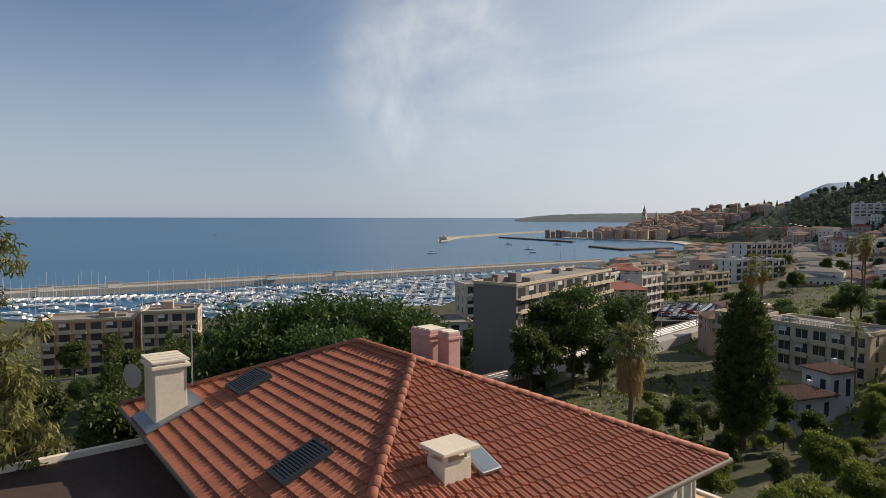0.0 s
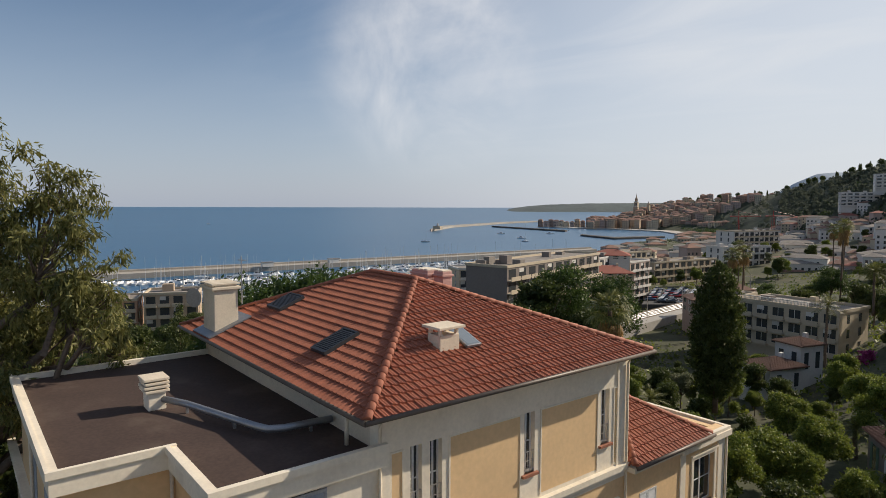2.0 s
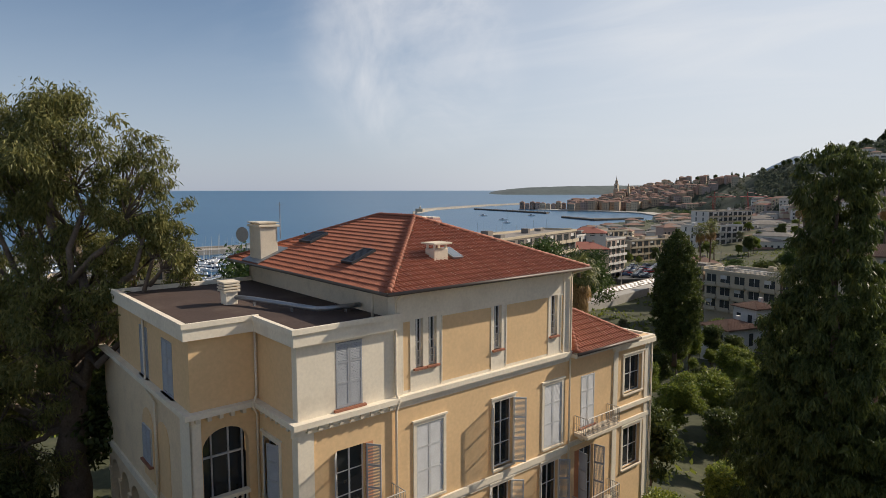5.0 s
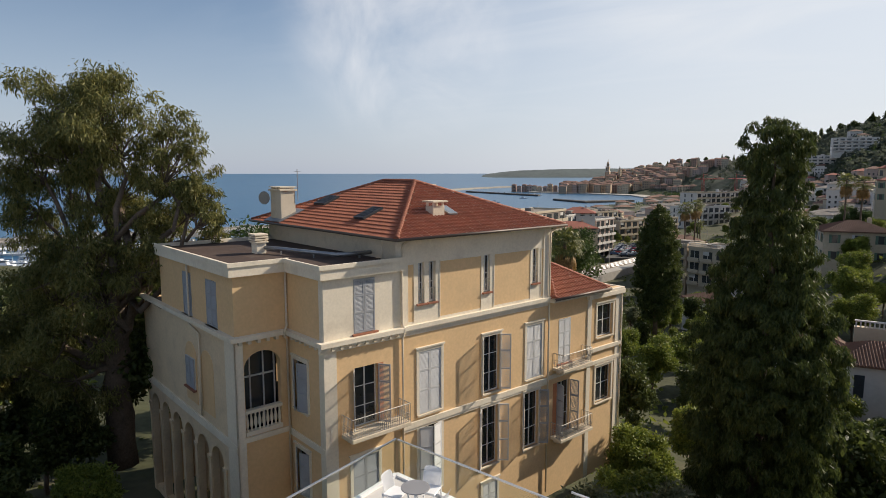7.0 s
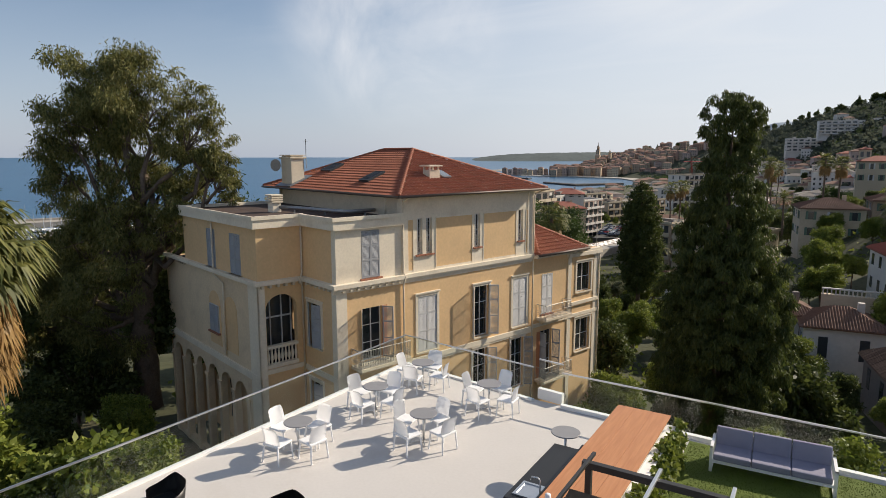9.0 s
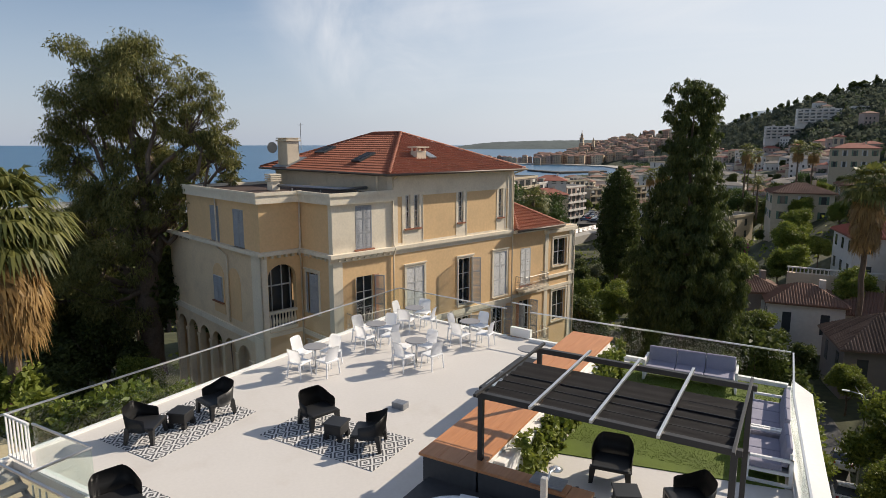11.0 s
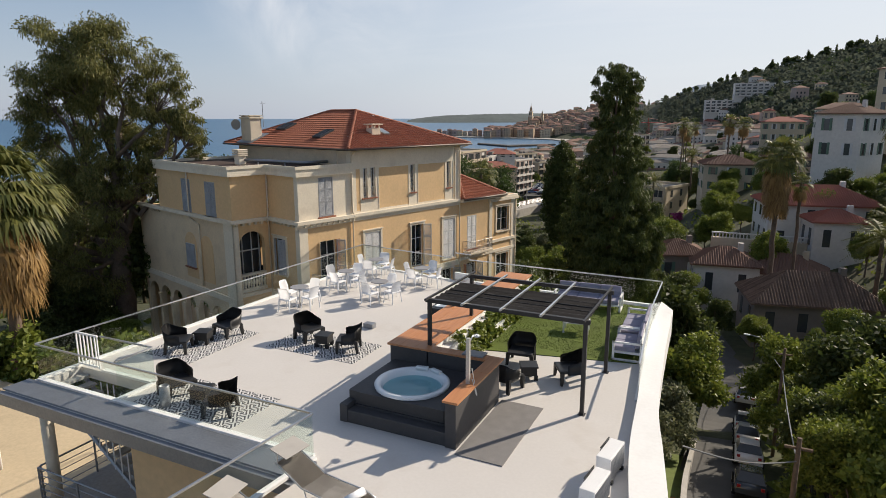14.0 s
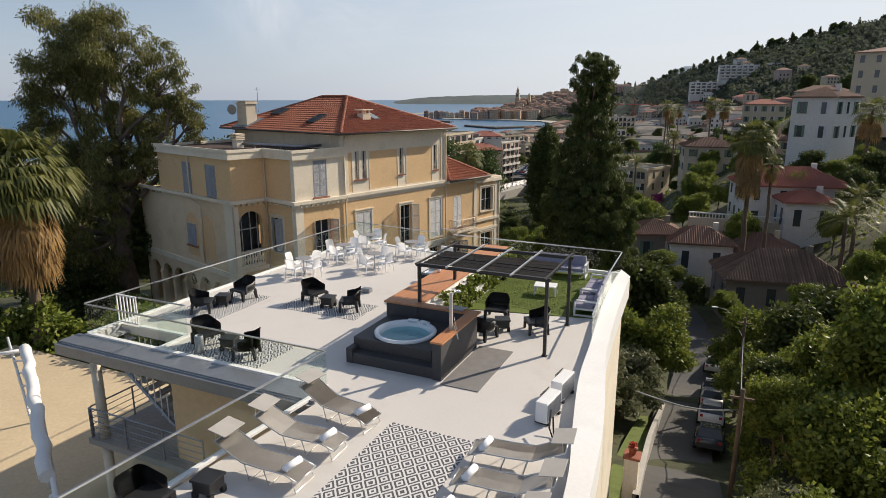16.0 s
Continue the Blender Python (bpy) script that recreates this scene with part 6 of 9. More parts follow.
def spire(name, label, base, profile, leafmat, n, leaf, droop, rs, trunk=0.35, rag=0.35, kind="tree"):
    """An upright crown from (height, half-width) pairs, ragged at the edge."""
    t = thing(name, label, kind, m=pose(*base))
    H = profile[-1][0]
    bm = B(); limb(bm, (0, 0, -0.5), (0, 0, H * 0.93), trunk, 0.05, rs, 8, 0.02); part("trunk", bm, BARK, t)
    cs, rr = [], []
    hs, ws = [p[0] for p in profile], [p[1] for p in profile]
    for h in np.arange(hs[0], H, 0.3):
        w = np.interp(h, hs, ws)
        for _ in range(int(5 + w * 7)):
            a, q = rs.uniform(0, 6.283), w * rs.uniform(0.35, 1.0 + rag * 0.3)
            cs.append((q * math.cos(a), q * math.sin(a), h + rs.uniform(-0.3, 0.3)))
            rr.append(rs.uniform(0.3, 0.62) * (0.5 + w * 0.15))
    leaves("crown", leaf_cloud(rs, cs, rr, n, leaf[0], leaf[1], droop, 0.3), leafmat, t)
    return t


CZ = -18.0
spire("conifer_tree", "tall dark conifer with drooping feathery branches", (-6.6, 37.5, CZ),
      [(2.0, 2.4), (7.0, 3.3), (11.5, 3.6), (16.0, 3.6), (18.0, 3.0), (20.5, 2.3), (23.0, 1.6), (26.0, 1.5), (27.2, 1.65), (28.1, 1.35), (28.7, 0.5)], L_DARK, 300000, (0.30, 0.07), 1.1, rs, 0.5, 0.5)
for d_, r_, h_ in ((88, -39, 22.5), (84, -33, 19.0), (96, -52, 19.5), (74, -42, 16.0)):
    g_ = far(d_, r_, 0)
    spire("conifer_tree", "dark layered conifer behind the villa", (g_.x, g_.y, float(ground_z(g_.x, g_.y))), [(2, 3.6), (h_ * 0.4, 3.2), (h_ * 0.7, 2.0), (h_ * 0.9, 0.9), (h_, 0.2)], L_DARK, 16000, (0.5, 0.16), 0.3, rs, 0.3, 0.6)
spire("cypress_tree", "dense dark columnar cypress", (-28.5, 103.5, -19.0), [(2.0, 2.0), (5, 3.3), (11, 3.5), (16, 3.0), (19, 2.0), (21, 0.4)], L_DARK, 34000, (0.5, 0.2), -0.5, rs, 0.4, 0.2)


def frond(bm, root, direction, length, drop, width, rs, fan=False):
    """A palm leaf: a bowed rib with leaflets on either side."""
    d = Vector(direction).normalized()
    side_ = d.cross(Vector((0, 0, 1)))
    side_ = side_.normalized() if side_.length > 1e-3 else Vector((1, 0, 0))
    pts = [Vector(root) + d * (length * t) + Vector((0, 0, -drop * length * t * t)) for t in (0, 0.2, 0.4, 0.6, 0.8, 1.0)]
    for i in range(5):
        a, b = pts[i], pts[i + 1]
        for s in (-1, 1):
            for k in range(4):
                p = a.lerp(b, k / 4)
                t = (i + k / 4) / 5
                if fan and t < 0.45:
                    continue
                l = width * (1.0 if fan else math.sin(math.pi * min(0.97, t * 0.85 + 0.12)))
                tip = p + side_ * (s * l) + (b - a).normalized() * (l * (0.9 if not fan else 1.2)) + Vector((0, 0, -l * rs.uniform(0.2, 0.6)))
                q = (b - a).normalized() * 0.05 * (1 + width)
                bm.faces.new([bm.verts.new(v) for v in (p, p + q, tip)])
    tube(bm, pts, 0.025, 4, 0.008)


def fan_leaf(bm, root, direction, stalk, reach, rs, blades=14, sag=0.4):
    """A fan palm leaf: a bowed stalk that ends in a half circle of folded, hanging blades."""
    d = Vector(direction).normalized()
    side_ = d.cross(Vector((0, 0, 1)))
    side_ = side_.normalized() if side_.length > 1e-3 else Vector((1, 0, 0))
    pts = [Vector(root) + d * (stalk * t) + Vector((0, 0, -sag * stalk * t * t)) for t in (0, 0.5, 1.0)]
    tube(bm, pts, 0.03, 4, 0.012)
    axis = (pts[2] - pts[1]).normalized()
    for k in range(blades):
        a = (k / (blades - 1) - 0.5) * 3.0 + rs.uniform(-0.05, 0.05)
        u = axis * math.cos(a) + side_ * math.sin(a)
        w = (side_ * math.cos(a) - axis * math.sin(a)) * (reach * 0.05)
        l = reach * rs.uniform(0.8, 1.1) * (1 - 0.2 * abs(a) / 1.5)
        mid, tip = pts[2] + u * l * 0.55, pts[2] + u * l * 0.88 + Vector((0, 0, -l * rs.uniform(0.2, 0.5) - sag * 0.15 * l))
        q = [bm.verts.new(v) for v in (pts[2] - w * 0.15, pts[2] + w * 0.15, mid + w, mid - w, tip)]
        bm.faces.new((q[0], q[1], q[2], q[3])); bm.faces.new((q[3], q[2], q[4]))


def palm(label, base, height, crown_r, rs, fan=False, skirt=0.0, n=38, trunk_r=0.28):
    t = thing("palm_tree", label, "palm tree", "palms", m=pose(*base))
    bm = B(); pts = limb(bm, (0, 0, -0.6), (rs.uniform(-0.3, 0.3), rs.uniform(-0.3, 0.3), height), trunk_r, trunk_r * 0.75, rs, 10, 0.02); part("trunk", bm, BARK, t)
    top = pts[-1]
    bm = B()
    blades = 18 if n > 50 else 11
    for i in range(n):
        a, e = i * 2.4, 1.3 - 1.85 * (i / n) + rs.uniform(-0.12, 0.12)
        u = (math.cos(a) * math.cos(e), math.sin(a) * math.cos(e), math.sin(e))
        if fan:
            fan_leaf(bm, top + Vector((0, 0, rs.uniform(-0.3, 0.2))), u, crown_r * rs.uniform(0.42, 0.6), crown_r * 0.5, rs, blades, 0.25)
        else:
            frond(bm, top, u, crown_r * rs.uniform(0.85, 1.1), 0.38, crown_r * 0.2, rs)
    part("crown", bm, L_PALM, t)
    if skirt:
        bm = B()
        for i in range(int(n * 1.2)):
            a, f = i * 2.4, rs.rand()
            fan_leaf(bm, top + Vector((0, 0, -0.3 - skirt * 0.55 * f)), (math.cos(a) * 0.8, math.sin(a) * 0.8, -0.35 - 0.5 * f), crown_r * rs.uniform(0.28, 0.42), crown_r * 0.46, rs, blades, 0.9)
        part("skirt", bm, L_DEAD, t, "hanging dead brown fronds")
    return t


palm("fan palm with a skirt of dead brown fronds", (-31.2, 5.0, -8.0), 11.2, 3.6, rs, True, 4.0, 84, 0.34)
palm("shaggy fan palm below the villa", (-37.2, 84.8, -23.5), 21.0, 3.6, rs, True, 6.0, 40, 0.35)
palm("tall shaggy fan palm with brown skirt", (6.9, 76.0, -16.0), 18.0, 3.6, rs, True, 8.0, 52, 0.34)
palm("tall slender fan palm", (9.6, 78.0, -15.5), 14.0, 1.8, rs, True, 1.2, 30, 0.24)
palm("tall fan palm on the slope", (-19.0, 233, -12), 16.5, 3.4, rs, True, 2.5, 30)
palm("feathery green date palm tree", (-10.5, 172, -13), 9.0, 4.2, rs, False, 0, 34)
for d, r, zt, cr, fan in ((165, 82, -3.2, 3.2, True), (168, 86.5, -2.6, 3.2, True), (120, 60, -15.0, 3.2, False), (62, 24, -11.5, 2.6, False), (115, 77, -9.5, 3.8, False), (210, 142, 0.5, 3.6, True), (260, 176, 2.0, 4, True), (250, 165, 1.0, 4, True), (72, 78, -10, 3.4, False), (66, 50, -16.5, 2.4, False), (130, -3, -13.5, 3.2, True), (230, 118, -14, 3.6, False), (300, 150, -9, 4, True)):
    g = far(d, r, 0)
    z0 = float(ground_z(g.x, g.y))
    palm("green palm among the gardens", (g.x, g.y, z0), max(3.0, zt - z0), cr, rs, fan, 1.5 if fan else 0, 26)
for x, y, zt, cr, fan in ((17.7, 71.5, -7.0, 4.6, False), (24.2, 106.0, 5.0, 3.8, True), (-2.6, 195.0, 5.5, 3.4, True), (1.2, 197.0, 4.8, 3.4, True), (20.5, 82.0, -6.0, 4.0, False)):
    z0 = float(ground_z(x, y))
    palm("green palm among the gardens", (x, y, z0), max(3.0, zt - z0), cr, rs, fan, 1.5 if fan else 0, 28)


# a few broad-leaved trees built once and set out over the gardens
def garden_tree(kind, rs, h, r, mat, n, leaf, cl=26):
    t = thing(kind[0], kind[1], "tree" if "tree" in kind[0] else "shrub", kind[2])
    if h > 2.5:
        bm = B(); limb(bm, (0, 0, -0.6), (0, 0, h * 0.6), 0.05 * h * 0.4, 0.06, rs, 5, 0.06)
        for _ in range(7):
            limb(bm, (0, 0, h * rs.uniform(0.25, 0.5)), (rs.uniform(-r, r) * 0.6, rs.uniform(-r, r) * 0.6, h * rs.uniform(0.6, 0.85)), 0.09, 0.02, rs, 4, 0.2)
        part("trunk", bm, BARK, t)
    cs, rr = [], []
    for _ in range(cl):
        a, q, z = rs.uniform(0, 6.283), r * math.sqrt(rs.rand()) * 0.85, rs.rand()
        zz = h * (0.42 + 0.5 * z) if h > 2.5 else h * (0.15 + 0.7 * z)
        k = 1 - 0.55 * z ** 2
        cs.append((q * k * math.cos(a), q * k * math.sin(a), zz)); rr.append(r * rs.uniform(0.22, 0.42))
    leaves("crown", leaf_cloud(rs, cs, rr, n, leaf[0], leaf[1], 0.15, 0.25), mat, t)
    return t


KINDS = {
    "broad": garden_tree(("garden_tree", "leafy green garden tree", "garden trees"), rs, 7.5, 3.0, L_GREEN, 24000, (0.24, 0.14)),
    "broad2": garden_tree(("garden_tree", "leafy green garden tree", "garden trees"), rs, 6.5, 3.3, L_GREEN, 24000, (0.23, 0.14)),
    "dark": garden_tree(("garden_tree", "dark evergreen garden tree", "garden trees"), rs, 9.0, 3.2, L_DARK, 11000, (0.38, 0.2), 34),
    "olive": garden_tree(("olive_tree", "silvery green olive tree", "olive trees"), rs, 6.0, 2.7, L_OLIVE, 11000, (0.26, 0.1)),
    "pine": garden_tree(("pine_tree", "spreading green umbrella pine", "pines"), rs, 10.0, 4.6, L_PINE, 13000, (0.36, 0.16), 42),
    "shrub": garden_tree(("garden_shrub", "dense green garden shrub", "garden shrubs"), rs, 2.2, 1.6, L_GREEN, 3200, (0.24, 0.14), 18),
    "pink": garden_tree(("flowering_shrub", "pink flowering bougainvillea shrub", "garden shrubs"), rs, 2.2, 1.5, L_PINK, 1800, (0.2, 0.16), 14),
}
used = set()


def plant(kind, x, y, z=None, s=1.0):
    z = float(ground_z(x, y)) if z is None else z
    m = pose(x, y, z, 0, 0, (x * 37 + y * 91) % 360) @ Matrix.Diagonal((s, s, s * (0.9 + 0.2 * ((x * 7.3 + y * 3.1) % 1)), 1))
    src = KINDS[kind]
    if kind not in used:
        used.add(kind); src.matrix_basis = m
        return src
    loc_, rot_, sc_ = m.decompose()
    ob = copy_thing(src, Matrix.LocRotScale(loc_, rot_, None))
    ob.scale = sc_
    return ob


# round the terrace building and along the lane
for k, x, y, z, s in (("olive", -1.2, 28.0, -17.5, 1.3), ("broad", 0.0, 32.5, -18.5, 1.25), ("olive", -2.8, 23.5, -16.0, 1.3), ("dark", 9.5, 33.0, -17.5, 1.1), ("broad2", 9.8, 12.0, -13.0, 1.15), ("broad2", 8.8, 20.5, -15.0, 1.0), ("broad", 8.8, 28.5, -17.5, 1.15), ("olive", 7.2, 7.5, -11.5, 0.75), ("broad", 12.5, 17.0, -12.5, 1.35),
                      ("broad2", 11.5, 24.0, -15.0, 1.35), ("broad", 15.5, 29.0, -14.5, 1.3), ("broad", 17.0, 22.0, -12.0, 1.4), ("dark", 13.0, 36.5, -17.0, 1.25), ("broad2", 19.5, 35.5, -14.0, 1.3), ("broad", 23.0, 29.0, -11.0, 1.3),
                      ("broad", 9.0, 4.0, -11.5, 1.0), ("broad2", 13.0, 7.0, -10.5, 1.2), ("broad", 18.0, 12.0, -9.5, 1.3), ("broad", 25.0, 20.0, -8.0, 1.3), ("dark", 26.0, 38.0, -12.0, 1.3), ("broad2", 8.0, 42.0, -20.0, 1.3)):
    plant(k, x, y, z, s)
for k, x, y, z, s in (("olive", -11.5, 26.5, -14.5, 1.25), ("olive", -8.5, 29.0, -15.5, 1.2), ("broad", -12.5, 33.0, -16.0, 1.0), ("broad2", -3.5, 32.0, -17.0, 1.2), ("broad", -14.0, 40.0, -17.0, 0.9), ("shrub", -10, 22, -12.0, 1.3), ("broad", -9.0, 20.5, -14.0, 0.9), ("broad2", -15.5, 44.0, -18.0, 1.0),
                      ("dark", -2.0, 43.0, -19.0, 1.25), ("broad", -12.0, 52.0, -20.0, 1.1), ("dark", -20.0, 58.0, -20.0, 1.0), ("broad", -5.0, 60.0, -21.0, 1.1)):
    plant(k, x, y, z, s)
for k, x, y, s in (("broad", 7.6, 16.5, 0.75), ("dark", 7.8, 24.5, 0.75), ("broad2", 7.6, 33.5, 0.85), ("dark", 0.2, 41.0, 0.9), ("broad", 14.0, 118.0, 1.0), ("dark", 18.0, 120.0, 1.1), ("broad2", 22.0, 121.0, 1.1), ("broad", 27.0, 124.0, 1.2), ("dark", 24.5, 112.0, 1.0), ("olive", 19.0, 111.0, 1.0), ("broad2", 29.0, 132.0, 1.1), ("olive", -2.5, 104.0, 1.1), ("broad", 3.0, 112.0, 0.8), ("dark", 9.0, 122.0, 1.0), ("broad2", 6.5, 135.0, 0.9), ("dark", 11.0, 142.0, 1.0), ("broad", 18.5, 84.0, 0.9), ("dark", 22.0, 92.0, 1.0), ("broad2", 19.0, 62.0, 0.95), ("broad", 22.5, 68.0, 1.0), ("broad", 5.5, 60.0, 0.75), ("dark", 1.5, 66.0, 0.7), ("broad2", 13.0, 58.0, 0.8), ("dark", -4.0, 74.0, 0.9)):
    plant(k, x, y, None, s)
for k, x, y, s in (("dark", -38.0, 10.5, 0.65), ("dark", -35.5, 9.0, 0.5), ("dark", -41.5, 12.0, 0.75), ("broad", -44.5, 9.0, 0.7), ("dark", -43.0, 16.5, 0.9), ("shrub", -34.0, 8.0, 1.5), ("shrub", -37.5, 7.0, 1.5), ("shrub", -40.5, 8.0, 1.6), ("shrub", -33.5, 11.0, 1.3), ("dark", -47.0, 17.0, 1.0)):
    plant(k, x, y, None, s)
# sea side of the villa garden
for k, x, y, z, s in (("broad", -22.0, 6.5, -9.5, 0.75), ("shrub", -20.0, 6.2, -7.4, 1.6), ("shrub", -17.0, 6.5, -7.5, 1.6), ("shrub", -24.5, 7.0, -8.2, 1.7), ("shrub", -26.0, 5.5, -7.4, 1.4), ("shrub", -22.5, 5.8, -7.2, 1.5), ("pink", -29.5, 5.0, -7.0, 0.9),
                      ("shrub", -28.0, 5.0, -7.4, 1.5), ("shrub", -31.0, 4.5, -7.5, 1.5), ("broad", -36.0, 22.0, -11.0, 0.9), ("dark", -48.0, 12.0, -11.0, 1.3), ("dark", -52.0, 20.0, -12.0, 1.4), ("dark", -47.0, 26.0, -12.0, 1.3), ("broad2", -55.0, 8.0, -11.0, 1.3),
                      ("dark", -58.0, 15.0, -12.0, 1.4), ("broad", -44.0, 4.0, -9.5, 1.0), ("dark", -50.0, 0.0, -9.5, 1.2), ("dark", -43.0, 33.0, -13.0, 1.3), ("broad2", -48.0, 38.0, -14.0, 1.2), ("broad", -33.0, 12.5, -10.5, 0.55), ("shrub", -36.0, 14.0, -10.5, 1.2), ("dark", -60, 30, -14, 1.3), ("dark", -41.5, 22.5, -11.5, 1.15), ("dark", -62, 2, -11, 1.3), ("dark", -36, -6, -9, 1.0), ("broad", -41, -3, -9, 1.0)):
    plant(k, x, y, z, s)
# between the villa and the shore: (ahead, right, kind, size)
GROVE = [(d_ + 7 * math.sin(d_ * 3.1 + r_), r_ + 3 * math.cos(d_ + r_ * 2.3), ("dark", "pine", "dark", "broad")[(d_ + r_) % 4], 0.9 + 0.35 * math.sin(r_ * 1.7 + d_)) for d_ in range(96, 240, 12) for r_ in range(-110, 12, 13) if -0.62 < r_ / d_ < 0.06 and not (d_ > 160 and r_ < -60) and d_ < 226 - 0.1 * r_]
for d, r, k, s in [(80, -24, "pine", 2.15), (84, -19, "pine", 2.3), (79, -14, "pine", 2.2), (86, -9, "pine", 2.25), (82, -5, "pine", 2.1), (104, -44, "dark", 1.7), (112, -58, "dark", 1.6), (98, -64, "dark", 1.5), (72, -13, "pine", 1.9), (76, -22, "pine", 1.7), (70, -5, "pine", 1.5), (84, -16, "pine", 1.6), (64, -34, "dark", 1.7), (80, -40, "dark", 1.9), (58, -46, "dark", 1.5), (95, -33, "dark", 1.8), (70, -52, "dark", 1.4), (134, 23, "dark", 2.5), (138, 29, "pine", 2.2), (126, 18, "dark", 1.9), (150, 44, "pine", 2.1), (128, 33, "dark", 1.7),
                   (95, 32, "broad", 0.9), (98, 38, "dark", 0.85), (101, 43, "olive", 1.2), (90, 44, "broad2", 1.0), (82, 38, "dark", 0.8), (118, 57, "dark", 1.15), (122, 60, "dark", 1.0), (86, 52, "dark", 0.8), (76, 58, "broad2", 1.1), (70, 66, "broad", 1.2), (62, 60, "broad", 1.2), (58, 50, "dark", 0.9), (92, 66, "broad", 0.9), (84, 76, "broad2", 1.2),
                   (118, 92, "dark", 1.0), (128, 100, "broad", 1.2), (108, 98, "broad2", 1.1), (100, 88, "broad", 1.0), (105, 78, "pink", 1.4), (118, 70, "pink", 1.6), (145, 108, "dark", 1.2), (52, 70, "broad2", 1.3), (46, 58, "broad", 1.2), (50, 84, "dark", 1.2), (140, 30, "broad", 1.0), (48, 20, "broad2", 1.0), (52, 28, "broad", 1.1), (56, 34, "broad2", 1.2), (60, 42, "broad", 1.1), (45, 30, "dark", 0.9), (50, 40, "broad", 1.0), (64, 22, "broad2", 0.9), (70, 44, "broad", 1.1), (58, 18, "dark", 0.8), (76, 30, "broad", 0.9), (80, 24, "olive", 1.0), (74, 16, "broad2", 0.8), (86, 12, "dark", 0.8), (94, 48, "broad", 1.0), (98, 54, "dark", 0.9), (112, 62, "broad2", 1.0), (88, 62, "broad", 0.9), (66, 54, "broad2", 1.2), (60, 14, "broad", 0.9), (68, 30, "broad2", 1.0), (54, 36, "broad", 1.0), (100, -8, "pine", 1.2), (120, -60, "dark", 1.2), (110, -75, "dark", 1.3), (44, 44, "broad2", 1.1)] + GROVE:
    g = far(d, r, 0)
    plant(k, g.x, g.y, None, s)
for d in range(78, 206, 11):
    for r in range(26, 130, 11):
        q = r / d
        if 0.26 < q < 0.78 and not (114 < d < 156 and 62 < r < 102) and not (96 < d < 114 and 52 < r < 74) and not (d > 138 and q < 0.44):
            g = far(d + 4 * math.sin(r * 2.1 + d), r + 4 * math.cos(d * 1.3 + r), 0)
            plant(("broad", "dark", "olive", "broad2", "dark")[(d * 3 + r) % 5], g.x, g.y, None, 0.62 + 0.22 * math.sin(d + r * 0.7))
# wooded gardens on the slope to the right and behind the town
_rg = random.Random(9)
for _ in range(140):
    d, r = _rg.uniform(90, 430), _rg.uniform(70, 330)
    if r / d < 0.43 or r / d > 1.35 or (118 < d < 150 and r < 100):
        continue
    g = far(d, r, 0)
    plant(_rg.choice(["broad", "dark", "pine", "broad2", "dark", "olive"]), g.x, g.y, None, _rg.uniform(0.8, 1.5))
for _ in range(70):
    x, y = _rg.uniform(12, 75), _rg.uniform(35, 190)
    if x < 30 + (y - 60) * 0.12 and 45 < y < 150:
        continue
    plant(_rg.choice(["broad", "dark", "pine", "broad2", "dark"]), x, y, None, _rg.uniform(0.7, 1.15))
for _ in range(20):
    d, r = _rg.uniform(190, 330), _rg.uniform(60, 130)
    if d < 268 and 0.3 < r / d < 0.44:
        continue
    g = far(d, r, 0)
    plant(_rg.choice(["broad", "dark", "pine"]), g.x, g.y, None, _rg.uniform(0.6, 1.0))

# ivy on the planter beside the bar
iv = thing("ivy_planter", "white planter wall overgrown with green ivy", "planter")
bm = B(); soft_box(bm, -3.84, 0.4, 0, -3.62, 7.9, 0.85, 0.02); part("planter", bm, WHITE_PAINT, iv)
_c = [(-3.6 + rs.uniform(-0.06, 0.08), rs.uniform(1.0, 7.9), rs.uniform(0.05, 0.95)) for _ in range(170)]
leaves("ivy", leaf_cloud(rs, _c, [0.16] * len(_c), 9500, 0.12, 0.09, 0.4, 0.3), L_GREEN, iv)

# undergrowth over the slopes, one object
_n = 60000
_ru = np.random.RandomState(31)
_d, _q = _ru.uniform(-40, 330, _n), _ru.uniform(-150, 260, _n)
_ok = (np.abs(_q) < 60 + _d * 0.9) & (_d < coast(_q) - 50)
_d, _q = _d[_ok], _q[_ok]
_x, _y = C0.x + FWD.x * _d + RGT.x * _q, C0.y + FWD.y * _d + RGT.y * _q
_keep = ~((_x > -31) & (_x < 5.4) & (_y > -17) & (_y < 60)) & ~((_x > -47) & (_x < -12) & (_y > 0) & (_y < 50))
_x, _y = _x[_keep], _y[_keep]
_c = np.stack([_x, _y, ground_z(_x, _y) + 0.25], 1)
_patch = np.array([noise.noise(Vector((a * 0.05, b * 0.05, 1.0))) for a, b in zip(_x, _y)])
_c = _c[_patch > -0.12]
tagged(leaves("undergrowth", leaf_cloud(_ru, _c, np.full(len(_c), 0.7), len(_c) * 2, 0.9, 0.55, 0, 0.3), L_GREEN, None), "low green undergrowth covering the slopes", "undergrowth", kind="stuff")

